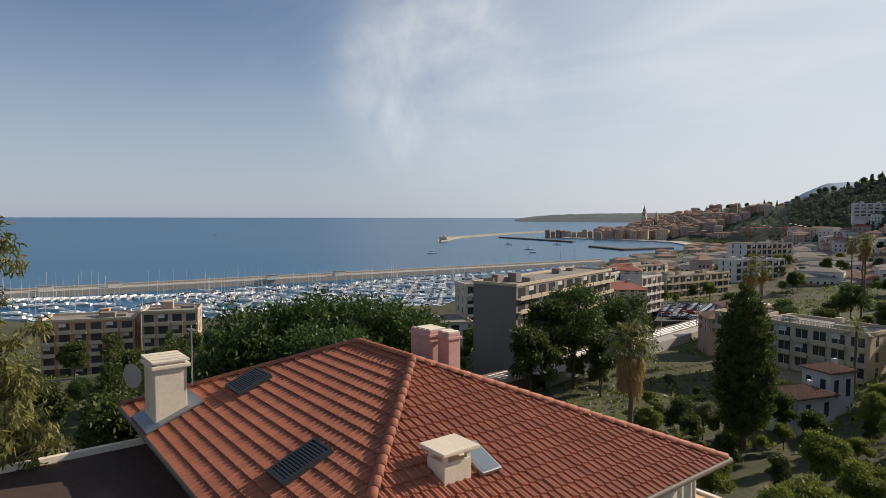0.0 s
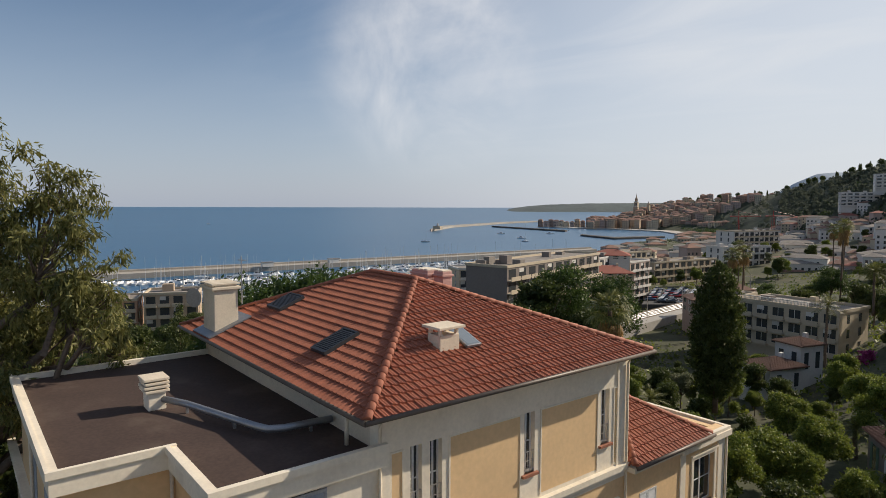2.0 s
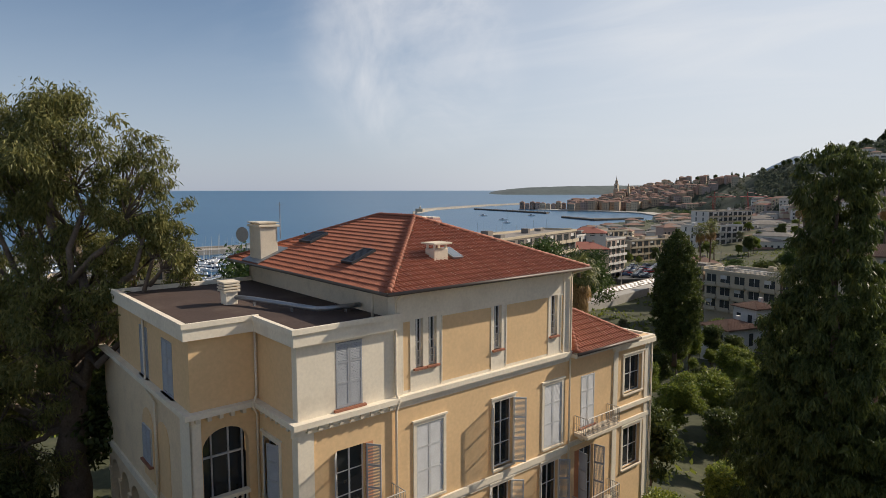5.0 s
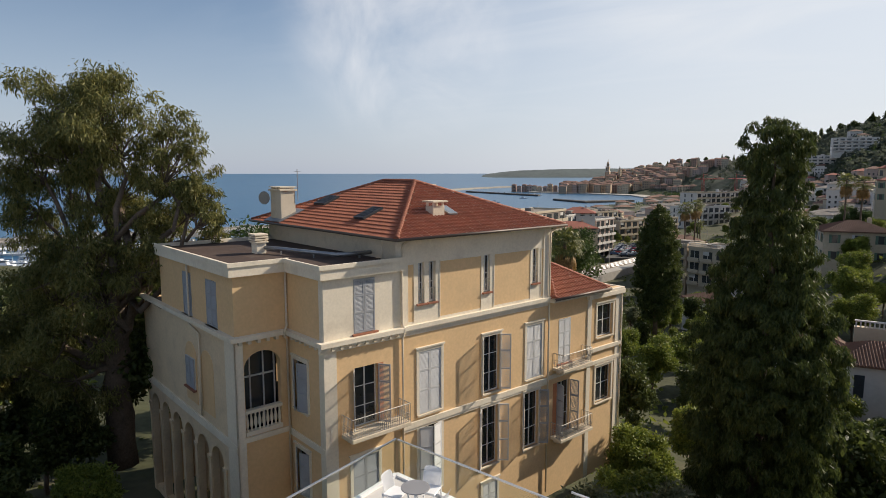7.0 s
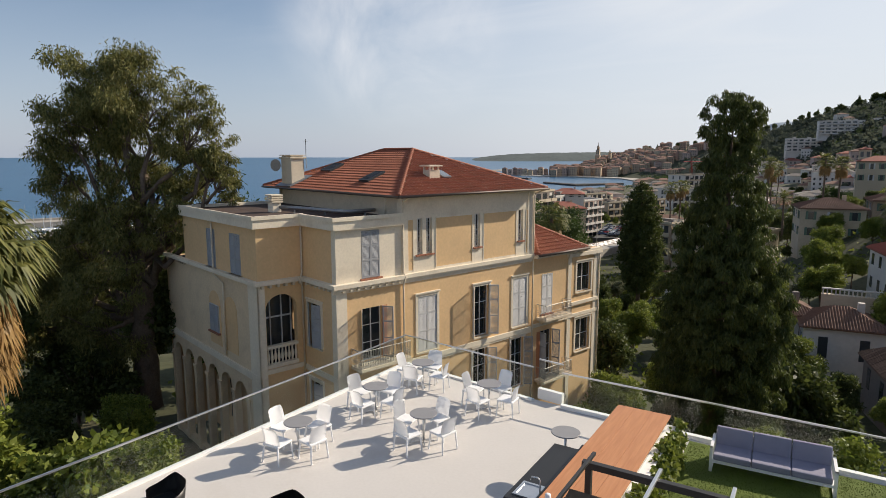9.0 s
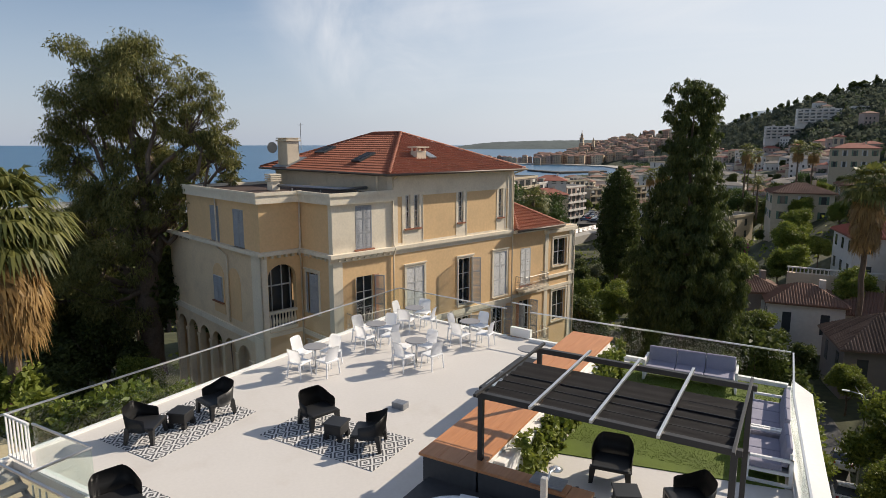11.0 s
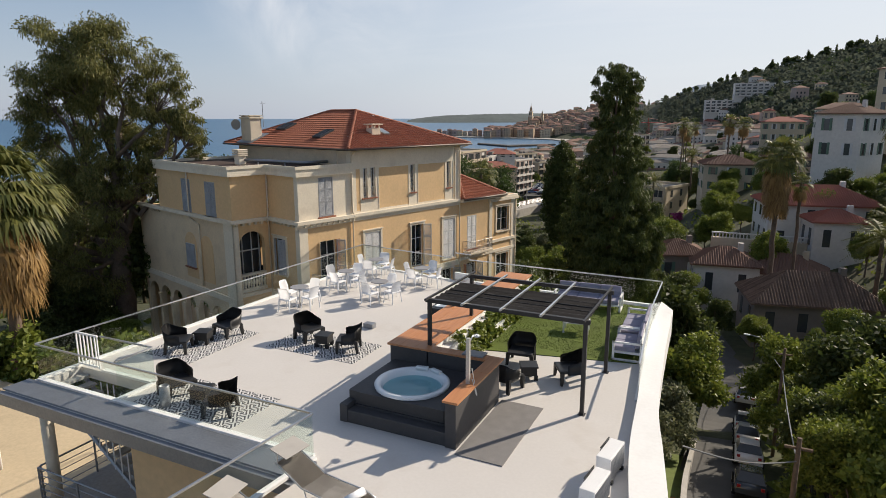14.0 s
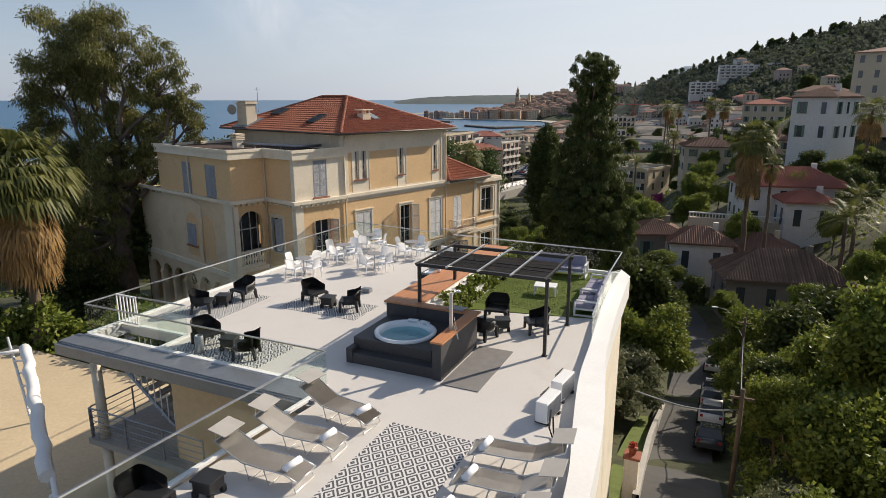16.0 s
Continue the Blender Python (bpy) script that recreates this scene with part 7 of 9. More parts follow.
# ---- houses, flats and the road ----
# ochre, pink and rust are greyed to carry the old town's haze
WALLS = [material("town_wall_" + n, c, 0.9, vary=0.08, scale=0.15, fine=2, bump=0.05) for n, c in
         (("cream", (0.50, 0.42, 0.31)), ("white", (0.60, 0.57, 0.53)), ("ochre", (0.43, 0.33, 0.235)), ("pink", (0.42, 0.325, 0.28)), ("rust", (0.33, 0.22, 0.165)), ("grey", (0.21, 0.18, 0.16)))]
# town_roof is greyed for the same haze
TROOF = material("town_roof", (0.235, 0.135, 0.10), 0.9, vary=0.2, scale=0.3, fine=5, bump=0.2)
TROOF_B = material("town_roof_brown", (0.175, 0.10, 0.072), 0.9, vary=0.22, scale=0.3, fine=5, bump=0.2)
TROOF_R = material("town_roof_red", (0.29, 0.105, 0.075), 0.9, vary=0.15, scale=0.3, fine=5, bump=0.2)
FLAT = material("flat_roof_gravel", (0.23, 0.205, 0.18), 0.95, vary=0.2, scale=0.3, fine=4, bump=0.2)
WIN = material("distant_window", (0.05, 0.055, 0.06), 0.15, spec=0.7, bump=0)
AWNING = material("shutter_green", (0.10, 0.16, 0.12), 0.7, bump=0)


def hip(bm, w, l, h, rise, over=0.5):
    """A hip roof over a plan w by l, centred."""
    a, b = w / 2 + over, l / 2 + over
    k = min(a, b)
    c = [bm.verts.new(p) for p in ((-a, -b, h), (a, -b, h), (a, b, h), (-a, b, h))]
    if a >= b:
        r = [bm.verts.new((-(a - k) - 0.01, 0, h + rise)), bm.verts.new((a - k + 0.01, 0, h + rise))]
        f = ((c[0], c[1], r[1], r[0]), (c[1], c[2], r[1]), (c[2], c[3], r[0], r[1]), (c[3], c[0], r[0]))
    else:
        r = [bm.verts.new((0, -(b - k), h + rise)), bm.verts.new((0, b - k, h + rise))]
        f = ((c[0], c[1], r[0]), (c[1], c[2], r[1], r[0]), (c[2], c[3], r[1]), (c[3], c[0], r[0], r[1]))
    for q in f:
        bm.faces.new(q)
    bm.faces.new(c[::-1])
    box(bm, -a, -b, h - 0.18, a, b, h - 0.01)


def roof_rolls(owner, w, l, h, rise, mat, over=0.5, step=0.32):
    """Rows of rounded tiles running down each slope, as one field."""
    a, b = w / 2 + over, l / 2 + over
    k = min(a, b)
    bm = B()
    for sx, sy, half, other in ((0, -1, a, b), (0, 1, a, b), (-1, 0, b, a), (1, 0, b, a)):
        n = int(2 * half / step)
        for i in range(n):
            t = -half + (i + 0.5) * step
            reach = min(k, half - abs(t))
            if reach < 0.3:
                continue
            if sx == 0:
                p, q = Vector((t, sy * other, h + 0.02)), Vector((t, sy * (other - reach), h + 0.02 + rise * reach / k))
            else:
                p, q = Vector((sx * other, t, h + 0.02)), Vector((sx * (other - reach), t, h + 0.02 + rise * reach / k))
            tube(bm, [p, q], 0.11, 5, caps=True)
    ob = part("tile_field", bm, mat, owner, "rows of weathered roof tiles")
    ob["kind"] = "stuff"


def house(pos, w, l, h, ang, rise=1.6, wall_mat=None, roof_mat=None, label="", storeys=2, rolls=False, shutters=True, name="house", deep=6.0):
    t = thing(name, label or "rendered Mediterranean house with a tiled hip roof", "house", "hillside houses", m=pose(pos[0], pos[1], pos[2], 0, 0, ang))
    wall_mat = wall_mat or WALLS[0]
    bm = B(); box(bm, -w / 2, -l / 2, -deep, w / 2, l / 2, h - 0.15); part("wall", bm, wall_mat, t)
    bm = B(); hip(bm, w, l, h, rise); rf = part("roof", bm, roof_mat or TROOF_B, t)
    if rolls:
        roof_rolls(rf, w, l, h, rise, roof_mat or TROOF_B)
    sh = h / storeys
    for (fx, n, m) in ((w, max(2, int(w / 3.2)), pose(0, -l / 2, 0)), (l, max(2, int(l / 3.2)), pose(-w / 2, 0, 0, 0, 0, -90)), (l, max(2, int(l / 3.2)), pose(w / 2, 0, 0, 0, 0, 90))):
        for s in range(storeys):
            for i in range(n):
                x = -fx / 2 + (i + 0.5) * fx / n
                z = s * sh + sh * 0.3
                bm = B(); box(bm, x - 0.5, -0.04, z, x + 0.5, 0.06, z + sh * 0.48); wn_ = part("window", bm, WIN, t, m=m)
                if shutters:
                    for sg in (-1, 1):
                        bm = B(); box(bm, x + sg * 0.76 - 0.24, -0.09, z - 0.03, x + sg * 0.76 + 0.24, -0.02, z + sh * 0.5); part("shutter", bm, SHUT_PALE if i % 2 else AWNING, wn_)
    bm = B(); box(bm, w * 0.2, -0.4, h + rise * 0.3, w * 0.2 + 0.7, 0.3, h + rise + 0.6); part("chimney", bm, wall_mat, t)
    return t


def flats(p0, p1, depth, z0, z1, floors, bays, wall_mat, band_mat, label, balcony_=1.2, group="apartment blocks", roof_bits=True):
    """A block of flats: front from p0 to p1 (plan), windows and balconies floor by floor."""
    a, b = Vector((p0[0], p0[1], 0)), Vector((p1[0], p1[1], 0))
    L = (b - a).length
    m = pose(a.x, a.y, 0, 0, 0, math.degrees(math.atan2(b.y - a.y, b.x - a.x)))
    t = thing("apartment_block", label, "apartment building", group, m=m)
    bm = B(); box(bm, 0, 0, z0 - 6, L, depth, z1); part("wall", bm, wall_mat, t)
    bm = B()
    for q in ((-0.2, -0.2, L + 0.2, 0.2), (-0.2, depth - 0.2, L + 0.2, depth + 0.2), (-0.2, 0.2, 0.2, depth - 0.2), (L - 0.2, 0.2, L + 0.2, depth - 0.2)):
        box(bm, q[0], q[1], z1, q[2], q[3], z1 + 0.7)
    part("parapet", bm, band_mat, t)
    bm = B(); box(bm, 0.2, 0.2, z1, L - 0.2, depth - 0.2, z1 + 0.12); part("roof", bm, FLAT, t)
    fh = (z1 - z0) / floors
    bw = L / bays
    for f in range(floors):
        z = z0 + f * fh
        for i in range(bays):
            x = (i + 0.5) * bw
            bm = B(); box(bm, x - bw * 0.34, -0.03, z + 0.35, x + bw * 0.34, 0.1, z + fh - 0.45); w_ = part("window", bm, WIN, t)
            if floors == 3:
                bm = B(); box(bm, x - 0.06, -0.06, z + 0.35, x + 0.06, -0.02, z + fh - 0.45); part("mullion", bm, WALLS[1], w_)
            if (i + f) % 3 == 0:
                bm = B(); box(bm, x - bw * 0.34, -0.09, z + fh * 0.55, x + bw * 0.1, -0.03, z + fh - 0.45); part("blind", bm, WALLS[1], w_)
            if balcony_:
                bm = B(); box(bm, i * bw + 0.25, -balcony_, z - 0.12, (i + 1) * bw - 0.25, 0, z + 0.1); bal = part("balcony", bm, band_mat, t)
                bm = B(); box(bm, i * bw + 0.25, -balcony_, z + 0.1, (i + 1) * bw - 0.25, -balcony_ + 0.08, z + 0.95); part("balustrade", bm, band_mat, bal)
    for f in range(floors):
        z = z0 + f * fh
        for k in range(2):
            y = depth * (0.3 + 0.4 * k)
            if not label.startswith("grey"):
                for X in (-0.03, L - 0.05):
                    bm = B(); box(bm, X, y - 0.6, z + 0.7, X + 0.08, y + 0.6, z + fh - 0.6); part("window", bm, WIN, t)
    if roof_bits:
        rr = random.Random(int(L * 10))
        for i in range(max(2, int(L / 7))):
            x, y, w_, d_, h_ = rr.uniform(1, L - 4), rr.uniform(1, max(1.5, depth - 4)), rr.uniform(1.2, 4), rr.uniform(1.2, 3), rr.uniform(0.8, 2.4)
            bm = B(); box(bm, x, y, z1 + 0.1, x + w_, y + d_, z1 + h_); part("roof_housing", bm, wall_mat if i % 2 else FLAT, t)
    return t


def P(d, r):
    g = far(d, r, 0)
    return (g.x, g.y)


# blocks between garden and shore
flats(P(148, 17.5), P(192, 52), 12.5, -25, -5.6, 6, 11, WALLS[5], WALLS[0], "grey gabled apartment block with cream balconies")
flats(P(215, 8), P(222, 30), 12, -31, -13, 5, 6, WALLS[0], WALLS[1], "cream apartment block behind the marina")
flats(P(230, 62), P(250, 78), 12, -31, -10.5, 6, 5, WALLS[1], WALLS[1], "white apartment block with a red roof")
flats(P(246, 79), P(258, 91), 11, -31, -13.5, 5, 4, WALLS[3], WALLS[1], "pink and white apartment block")
flats(P(300, 108), P(325, 150), 12, -33, -18.5, 4, 10, WALLS[2], WALLS[0], "ochre apartment block with long balconies")
flats(P(330, 100), P(345, 122), 14, -34, -16, 5, 6, WALLS[0], WALLS[0], "cream apartment block by the bay")
flats(P(165, -108), P(172, -86), 12, -36, -17.5, 6, 6, material("salmon_wall", (0.46, 0.27, 0.17), 0.9, vary=0.08, scale=0.15, fine=2), WALLS[0], "salmon and cream terraced apartment building")
flats(P(172, -84), P(176, -70), 12, -36, -16, 6, 4, WALLS[2], WALLS[0], "ochre terraced apartment building")
flats(P(188, -46), P(196, -26), 14, -34, -22, 3, 5, WALLS[1], WALLS[1], "low white waterfront building", 0)
flats(P(200, -14), P(206, 10), 16, -34, -24.5, 2, 6, WALLS[1], WALLS[0], "low pale waterfront building", 0)
flats(P(360, 170), P(372, 205), 14, -31, -15, 4, 8, WALLS[1], WALLS[1], "white apartment block on the flat")
flats(P(420, 205), P(436, 245), 16, -31, -8, 6, 9, WALLS[1], WALLS[0], "white terraced apartment block")
house((*P(242, 70), -11), 14, 10, 1.5, 20, 2.2, WALLS[1], TROOF_R, "white house top with a red hip roof")
house((*P(205, 58), -14.5), 16, 10, 2.0, 35, 2.2, WALLS[0], TROOF_R, "cream house with a red tiled roof")
house((*P(175, 80), -21.5), 12, 9, 4.5, 30, 2.0, WALLS[3], TROOF_B, "low building with a brown tiled roof")
house((*P(190, 92), -20.5), 14, 9, 4.5, 30, 2.0, WALLS[0], TROOF_B, "low building with a brown tiled roof")

# villa with balustraded roof terrace
bt = flats(P(141.5, 72.8), P(122.6, 84.6), 13, -22.0, -12.6, 3, 6, WALLS[0], WALLS[0], "cream balustraded villa with arched loggias", 0.9, "apartment blocks", True)
flats(P(150, 66), P(142, 72.5), 10, -22.0, -12.2, 3, 2, WALLS[2], WALLS[0], "ochre wing of the balustraded villa", 0.6)
bm = B()
for k in range(70):
    lathe(bm, [(0.05, 0), (0.11, 0.25), (0.05, 0.6), (0.08, 0.75)], 6, (0.2 + k * 0.31, -0.05, -11.9))
box(bm, 0, -0.2, -11.15, 22, 0.1, -11.0)
part("balustrade", bm, WALLS[1], bt, "pale turned balustrade")
# small villa with round windows
sv = house((*P(103, 60), -23.0), 8.0, 6.5, 5.0, 55, 1.2, WALLS[1], TROOF_B, "small white villa with brown tiles", 1, True, False)
tw = house((*P(107, 67), -21.2), 5.5, 5.5, 6.2, 55, 1.0, WALLS[1], TROOF_B, "white tower wing with a tiled cap and round windows", 1, True, False)
# houses below and across the lane
house((1.2, 83.2, -19.0), 8.5, 7, 5.4, 8, 2.0, WALLS[1], TROOF_B, "white cottage with a brown tiled roof beside the lane", 1, True, False)
house((9.2, 84.0, -19.0), 9.5, 7, 4.6, -6, 2.3, WALLS[0], TROOF_B, "cream cottage with brown tiles", 1, True, False)
house((-5.6, 85.5, -18.5), 7.5, 7, 5.3, 20, 1.7, WALLS[5], TROOF_B, "grey cottage with a brown tiled roof", 1, True)
house((11.2, 71.0, -19.2), 14.0, 8.5, 4.6, 12, 3.1, WALLS[5], OLD_TILE, "low house under a weathered brown tiled roof", 1, True, False)
house((13.2, 99.5, -13.0), 15.5, 10, 6.6, 12, 2.6, WALLS[1], TROOF_R, "white villa with a red tiled hip roof", 2, True, False)
house((15.2, 92.0, -13.2), 7.0, 6, 5.2, 12, 1.5, WALLS[1], TROOF_R, "white wing with a red tiled roof", 1, True, False)
house((21.0, 136.0, -2.2), 8.5, 10, 9.4, -32, 2.0, WALLS[1], TROOF_B, "white villa with pale green shutters above a garden", 2, True)
house((39.0, 178.0, 3.5), 14, 13, 14.5, -22, 1.6, WALLS[0], TROOF, "tall cream villa high on the hillside", 4, False, False)
house((-1.0, 153.0, -11.2), 12, 10, 6.8, 10, 2.0, WALLS[0], TROOF_B, "cream villa with a tiled roof on the slope", 2, True)
house((12.0, 160.0, -9.0), 11, 9, 6.2, 5, 1.8, WALLS[2], TROOF_B, "ochre house with a tiled roof on the slope", 2, True)
house((-9.5, 62.0, -22.5), 9, 8, 4.0, 40, 1.8, WALLS[3], OLD_TILE, "house with an old tiled roof below the villa", 1, True)
house((15.0, 285.0, -4.0), 16, 12, 8.5, 0, 2.0, WALLS[0], TROOF_R, "cream villa with a small tower on the slope", 2)
house((9.5, 287.0, -4.0), 4, 4, 13.0, 0, 1.0, WALLS[0], TROOF_R, "square tower with a tiled cap", 3, False, False)
house((30.0, 230.0, 2.0), 16, 10, 7.0, 0, 2.0, WALLS[1], TROOF_B, "white house among trees on the slope", 2)
# terrace of the red-roofed villa
bm = B(); box(bm, -1.0, 90.0, -20, 12.0, 91.0, -11.6); tagged(part("retaining_wall", bm, WALLS[0]), "pale retaining wall below the red-roofed villa", "wall", kind="structure")
bw_ = thing("terrace_balustrade", "pale concrete balustrade on the retaining wall", "balustrade")
for k in range(27):
    bm = B(); box(bm, -0.9 + k * 0.48, 90.1, -11.6, -0.74 + k * 0.48, 90.3, -10.9); part("baluster", bm, WALLS[1], bw_)
bm = B(); box(bm, -1.0, 90.02, -10.9, 12.0, 90.4, -10.72); part("rail", bm, WALLS[1], bw_)
# white terraced blocks high on the hill
for x_, y_, z_, l_ in ((-14.0, 688.0, 26.0, 36), (30.0, 705.0, 28.0, 52), (-40.0, 690.0, 10.0, 30)):
    flats((x_, y_), (x_ + l_, y_ + 5), 14, z_, z_ + 12, 4, int(l_ / 5), WALLS[1], WALLS[1], "white terraced apartment block on the wooded hill", 1.5)


# lane beside the terrace with parked cars
def ribbon(name, pts, half, mat, label, cat, lift=0.06, thick=0.25):
    p = [Vector(q) for q in pts]
    fine = []
    for i in range(len(p) - 1):
        a, b, c, d = p[max(i - 1, 0)], p[i], p[i + 1], p[min(i + 2, len(p) - 1)]
        for j in range(8):
            t = j / 8
            fine.append(0.5 * (2 * b + (c - a) * t + (2 * a - 5 * b + 4 * c - d) * t * t + (3 * b - a - 3 * c + d) * t ** 3))
    fine.append(p[-1])
    bm = B()
    prev = None
    for i, q in enumerate(fine):
        d = fine[min(i + 1, len(fine) - 1)] - fine[max(i - 1, 0)]
        n = Vector((-d.y, d.x, 0)).normalized() * half
        row = [bm.verts.new(v) for v in (q + n + Vector((0, 0, lift)), q - n + Vector((0, 0, lift)), q - n - Vector((0, 0, thick)), q + n - Vector((0, 0, thick)))]
        if prev:
            for k in range(4):
                bm.faces.new((prev[k], prev[(k + 1) % 4], row[(k + 1) % 4], row[k]))
        prev = row
    return tagged(part(name, bm, mat), label, cat, kind="structure")


LANE = [(4.6, -12, -7.6), (3.8, 2.0, -9.4), (3.3, 12.0, -11.8), (2.9, 22.0, -14.8), (3.0, 32.0, -17.7), (3.2, 42.0, -20.3), (3.0, 55.0, -22.2), (0.0, 70.0, -24)]
LANE = [(x, y, max(z, max(float(ground_z(x + o, y)) for o in (-2, 0, 2)) + 0.15)) for x, y, z in LANE]
ribbon("road", LANE, 2.1, ASPHALT, "narrow sloping asphalt lane", "road", 0.12, 1.5)
VERGE = material("lane_grass", (0.10, 0.13, 0.03), 0.95, vary=0.3, scale=1, fine=20, bump=0.4)
ribbon("verge", [(1.1, 8.5, -10.4), (0.9, 14, -11.9), (0.6, 22, -14.6), (0.6, 30, -17.0)], 0.75, VERGE, "grass strip beside the lane", "verge", 0.3, 2)
ribbon("low_wall", [(1.95, 8.5, -10.2), (1.7, 14, -11.7), (1.35, 22, -14.4), (1.3, 32, -17.3)], 0.14, CONCRETE, "low stone wall along the lane", "wall", 0.9, 2)
PAINT = [material("car_paint_" + n, c, 0.25, vary=0.02, bump=0, coat=0.6) for n, c in (("white", (0.72, 0.72, 0.72)), ("silver", (0.42, 0.43, 0.44)), ("dark", (0.05, 0.055, 0.06)), ("red", (0.35, 0.03, 0.03)), ("blue", (0.06, 0.10, 0.2)))]
TYRE = material("tyre", (0.02, 0.02, 0.02), 0.9, bump=0)
LAMP_R, LAMP_W = material("tail_lamp", (0.35, 0.02, 0.02), 0.3, bump=0), material("head_lamp", (0.6, 0.6, 0.6), 0.15, bump=0)


def car(paint, label, fine=True):
    c = thing("car", label, "car", "parked cars")
    sec = [(-2.1, 0.35, 0.62, 0.78), (-2.0, 0.28, 0.86, 0.84), (-1.2, 0.25, 0.95, 0.86), (0.9, 0.25, 0.92, 0.86), (1.9, 0.28, 0.75, 0.82), (2.1, 0.35, 0.6, 0.74)]
    bm = B()
    prev = None
    for x, z0, z1, w in sec:
        row = [bm.verts.new(v) for v in ((x, -w, z0), (x, w, z0), (x, w, z1 - 0.12), (x, w * 0.93, z1), (x, -w * 0.93, z1), (x, -w, z1 - 0.12))]
        if prev:
            for k in range(6):
                bm.faces.new((prev[k], prev[(k + 1) % 6], row[(k + 1) % 6], row[k])).smooth = True
        else:
            bm.faces.new(row)
        prev = row
    bm.faces.new(prev[::-1])
    part("body", bm, paint, c)
    bm = B()
    v = box(bm, -1.75, -0.76, 0.92, 1.15, 0.76, 1.42)
    for q in v[4:]:
        q.co.x = -1.35 if q.co.x < 0 else 0.35
        q.co.y *= 0.78
    part("glazing", bm, WIN, c)
    bm = B(); v = box(bm, -1.32, -0.6, 1.415, 0.33, 0.6, 1.47); part("roof", bm, paint, c)
    for x in (-1.3, 1.3):
        for y in (-0.84, 0.84):
            bm = B(); tube(bm, [(x, y - 0.1, 0.32), (x, y + 0.1, 0.32)], 0.32, 14); w_ = part("wheel", bm, TYRE, c)
            if fine:
                bm = B(); tube(bm, [(x, y - 0.105, 0.32), (x, y + 0.105, 0.32)], 0.19, 10); part("rim", bm, STEEL, w_)
    for y in (-0.62, 0.62) if fine else ():
        bm = B(); soft_box(bm, 2.02, y - 0.14, 0.6, 2.1, y + 0.14, 0.72, 0.02); part("headlight", bm, LAMP_W, c)
        bm = B(); soft_box(bm, -2.12, y - 0.1, 0.66, -2.03, y + 0.1, 0.84, 0.02); part("tail_light", bm, LAMP_R, c)
    return c


CARS = [car(p, l) for p, l in zip(PAINT[:3], ("white hatchback parked by the road", "silver hatchback parked by the road", "dark grey hatchback parked by the road"))]


def road_z(y):
    return float(np.interp(y, [p[1] for p in LANE], [p[2] for p in LANE])) + 0.12


FAR_CARS = [car(p, l, False) for p, l in zip(PAINT, ("white car in the car park", "silver car in the car park", "dark grey car in the car park", "red car in the car park", "blue car in the car park"))]
_first = set()


def park(i, x, y, z, a, pitch=0.0, fleet=CARS):
    m = pose(x, y, z, 0, 0, a) @ pose(0, 0, 0, 0, pitch, 0)
    k = fleet[i].name
    if k not in _first:
        _first.add(k); fleet[i].matrix_basis = m
    else:
        copy_thing(fleet[i], m)


for i, y in ((2, 24.5), (0, 30.0), (1, 35.5), (0, 41.0), (1, 47.5)):
    park(i, 4.75, y, road_z(y), 90, 15)
# car park and railway by the shore road
bm = B(); prism(bm, [P(222, 76), P(222, 95), P(264, 118), P(264, 94)], -30, -26.5)
tagged(part("car_park", bm, ASPHALT), "asphalt car park between the blocks", "car park", kind="structure")
_rg = random.Random(2)
_turns = [0, 1, 2, 3, 4]
for row, (d0, r0, d1, r1) in enumerate(((226, 80, 260, 96), (226, 85, 260, 102), (225, 88, 260, 107), (225, 93, 260, 114))):
    for k in range(13):
        t = k / 12
        g = far(d0 + (d1 - d0) * t, r0 + (r1 - r0) * t, 0)
        if _rg.random() < 0.8:
            park(_turns.pop() if _turns else _rg.choice([0, 0, 1, 2, 2, 4, 3]), g.x, g.y, -26.48, 35 + _rg.uniform(-4, 4), 0.0, FAR_CARS)
RAILBED = material("ballast", (0.17, 0.13, 0.10), 0.95, vary=0.25, scale=2, fine=25, bump=0.6, dist=0.04)
rail_line = [(*P(110, -20), -26), (*P(145, 18), -26), (*P(176, 50), -26), (*P(212, 87), -26), (*P(260, 137), -26)]
ribbon("railway_bed", rail_line, 4.2, RAILBED, "brown ballast bed of the railway", "railway", 0.5, 3)
ribbon("platform", [(*P(141, 22), -26), (*P(172, 54), -26), (*P(208, 91), -26), (*P(240, 124), -26)], 2.0, CONCRETE, "pale railway platform", "platform", 0.9, 3)
for off in (-1.7, -0.3, 0.9, 2.3):
    pts = []
    for (x, y, z), (d_, r_) in zip(rail_line, ((0.72, 0.69), (0.75, 0.66), (0.8, 0.6), (0.8, 0.6), (0.8, 0.6))):
        n = FWD * r_ - RGT * d_
        pts.append((x + n.x * off, y + n.y * off, z + 0.62))
    bm = B(); tube(bm, pts, 0.07, 4); tagged(part("rail", bm, ZINC), "steel railway rail on the ballast", "rail", group="rails")
for t in np.linspace(0.1, 0.95, 8):
    i = min(int(t * 4), 3); f = t * 4 - i
    p = Vector(rail_line[i]).lerp(Vector(rail_line[i + 1]), f)
    ms = thing("catenary_mast", "grey railway catenary mast beside the track", "mast", "catenary masts", m=pose(p.x + 3.2, p.y + 2.2, p.z))
    bm = B(); tube(bm, [(0, 0, 0), (0, 0, 7.5)], 0.13, 6); part("pole", bm, CONCRETE, ms)
    bm = B(); tube(bm, [(0, 0, 6.8), (-2.6, -1.9, 6.4)], 0.05, 5); part("arm", bm, ZINC, ms)
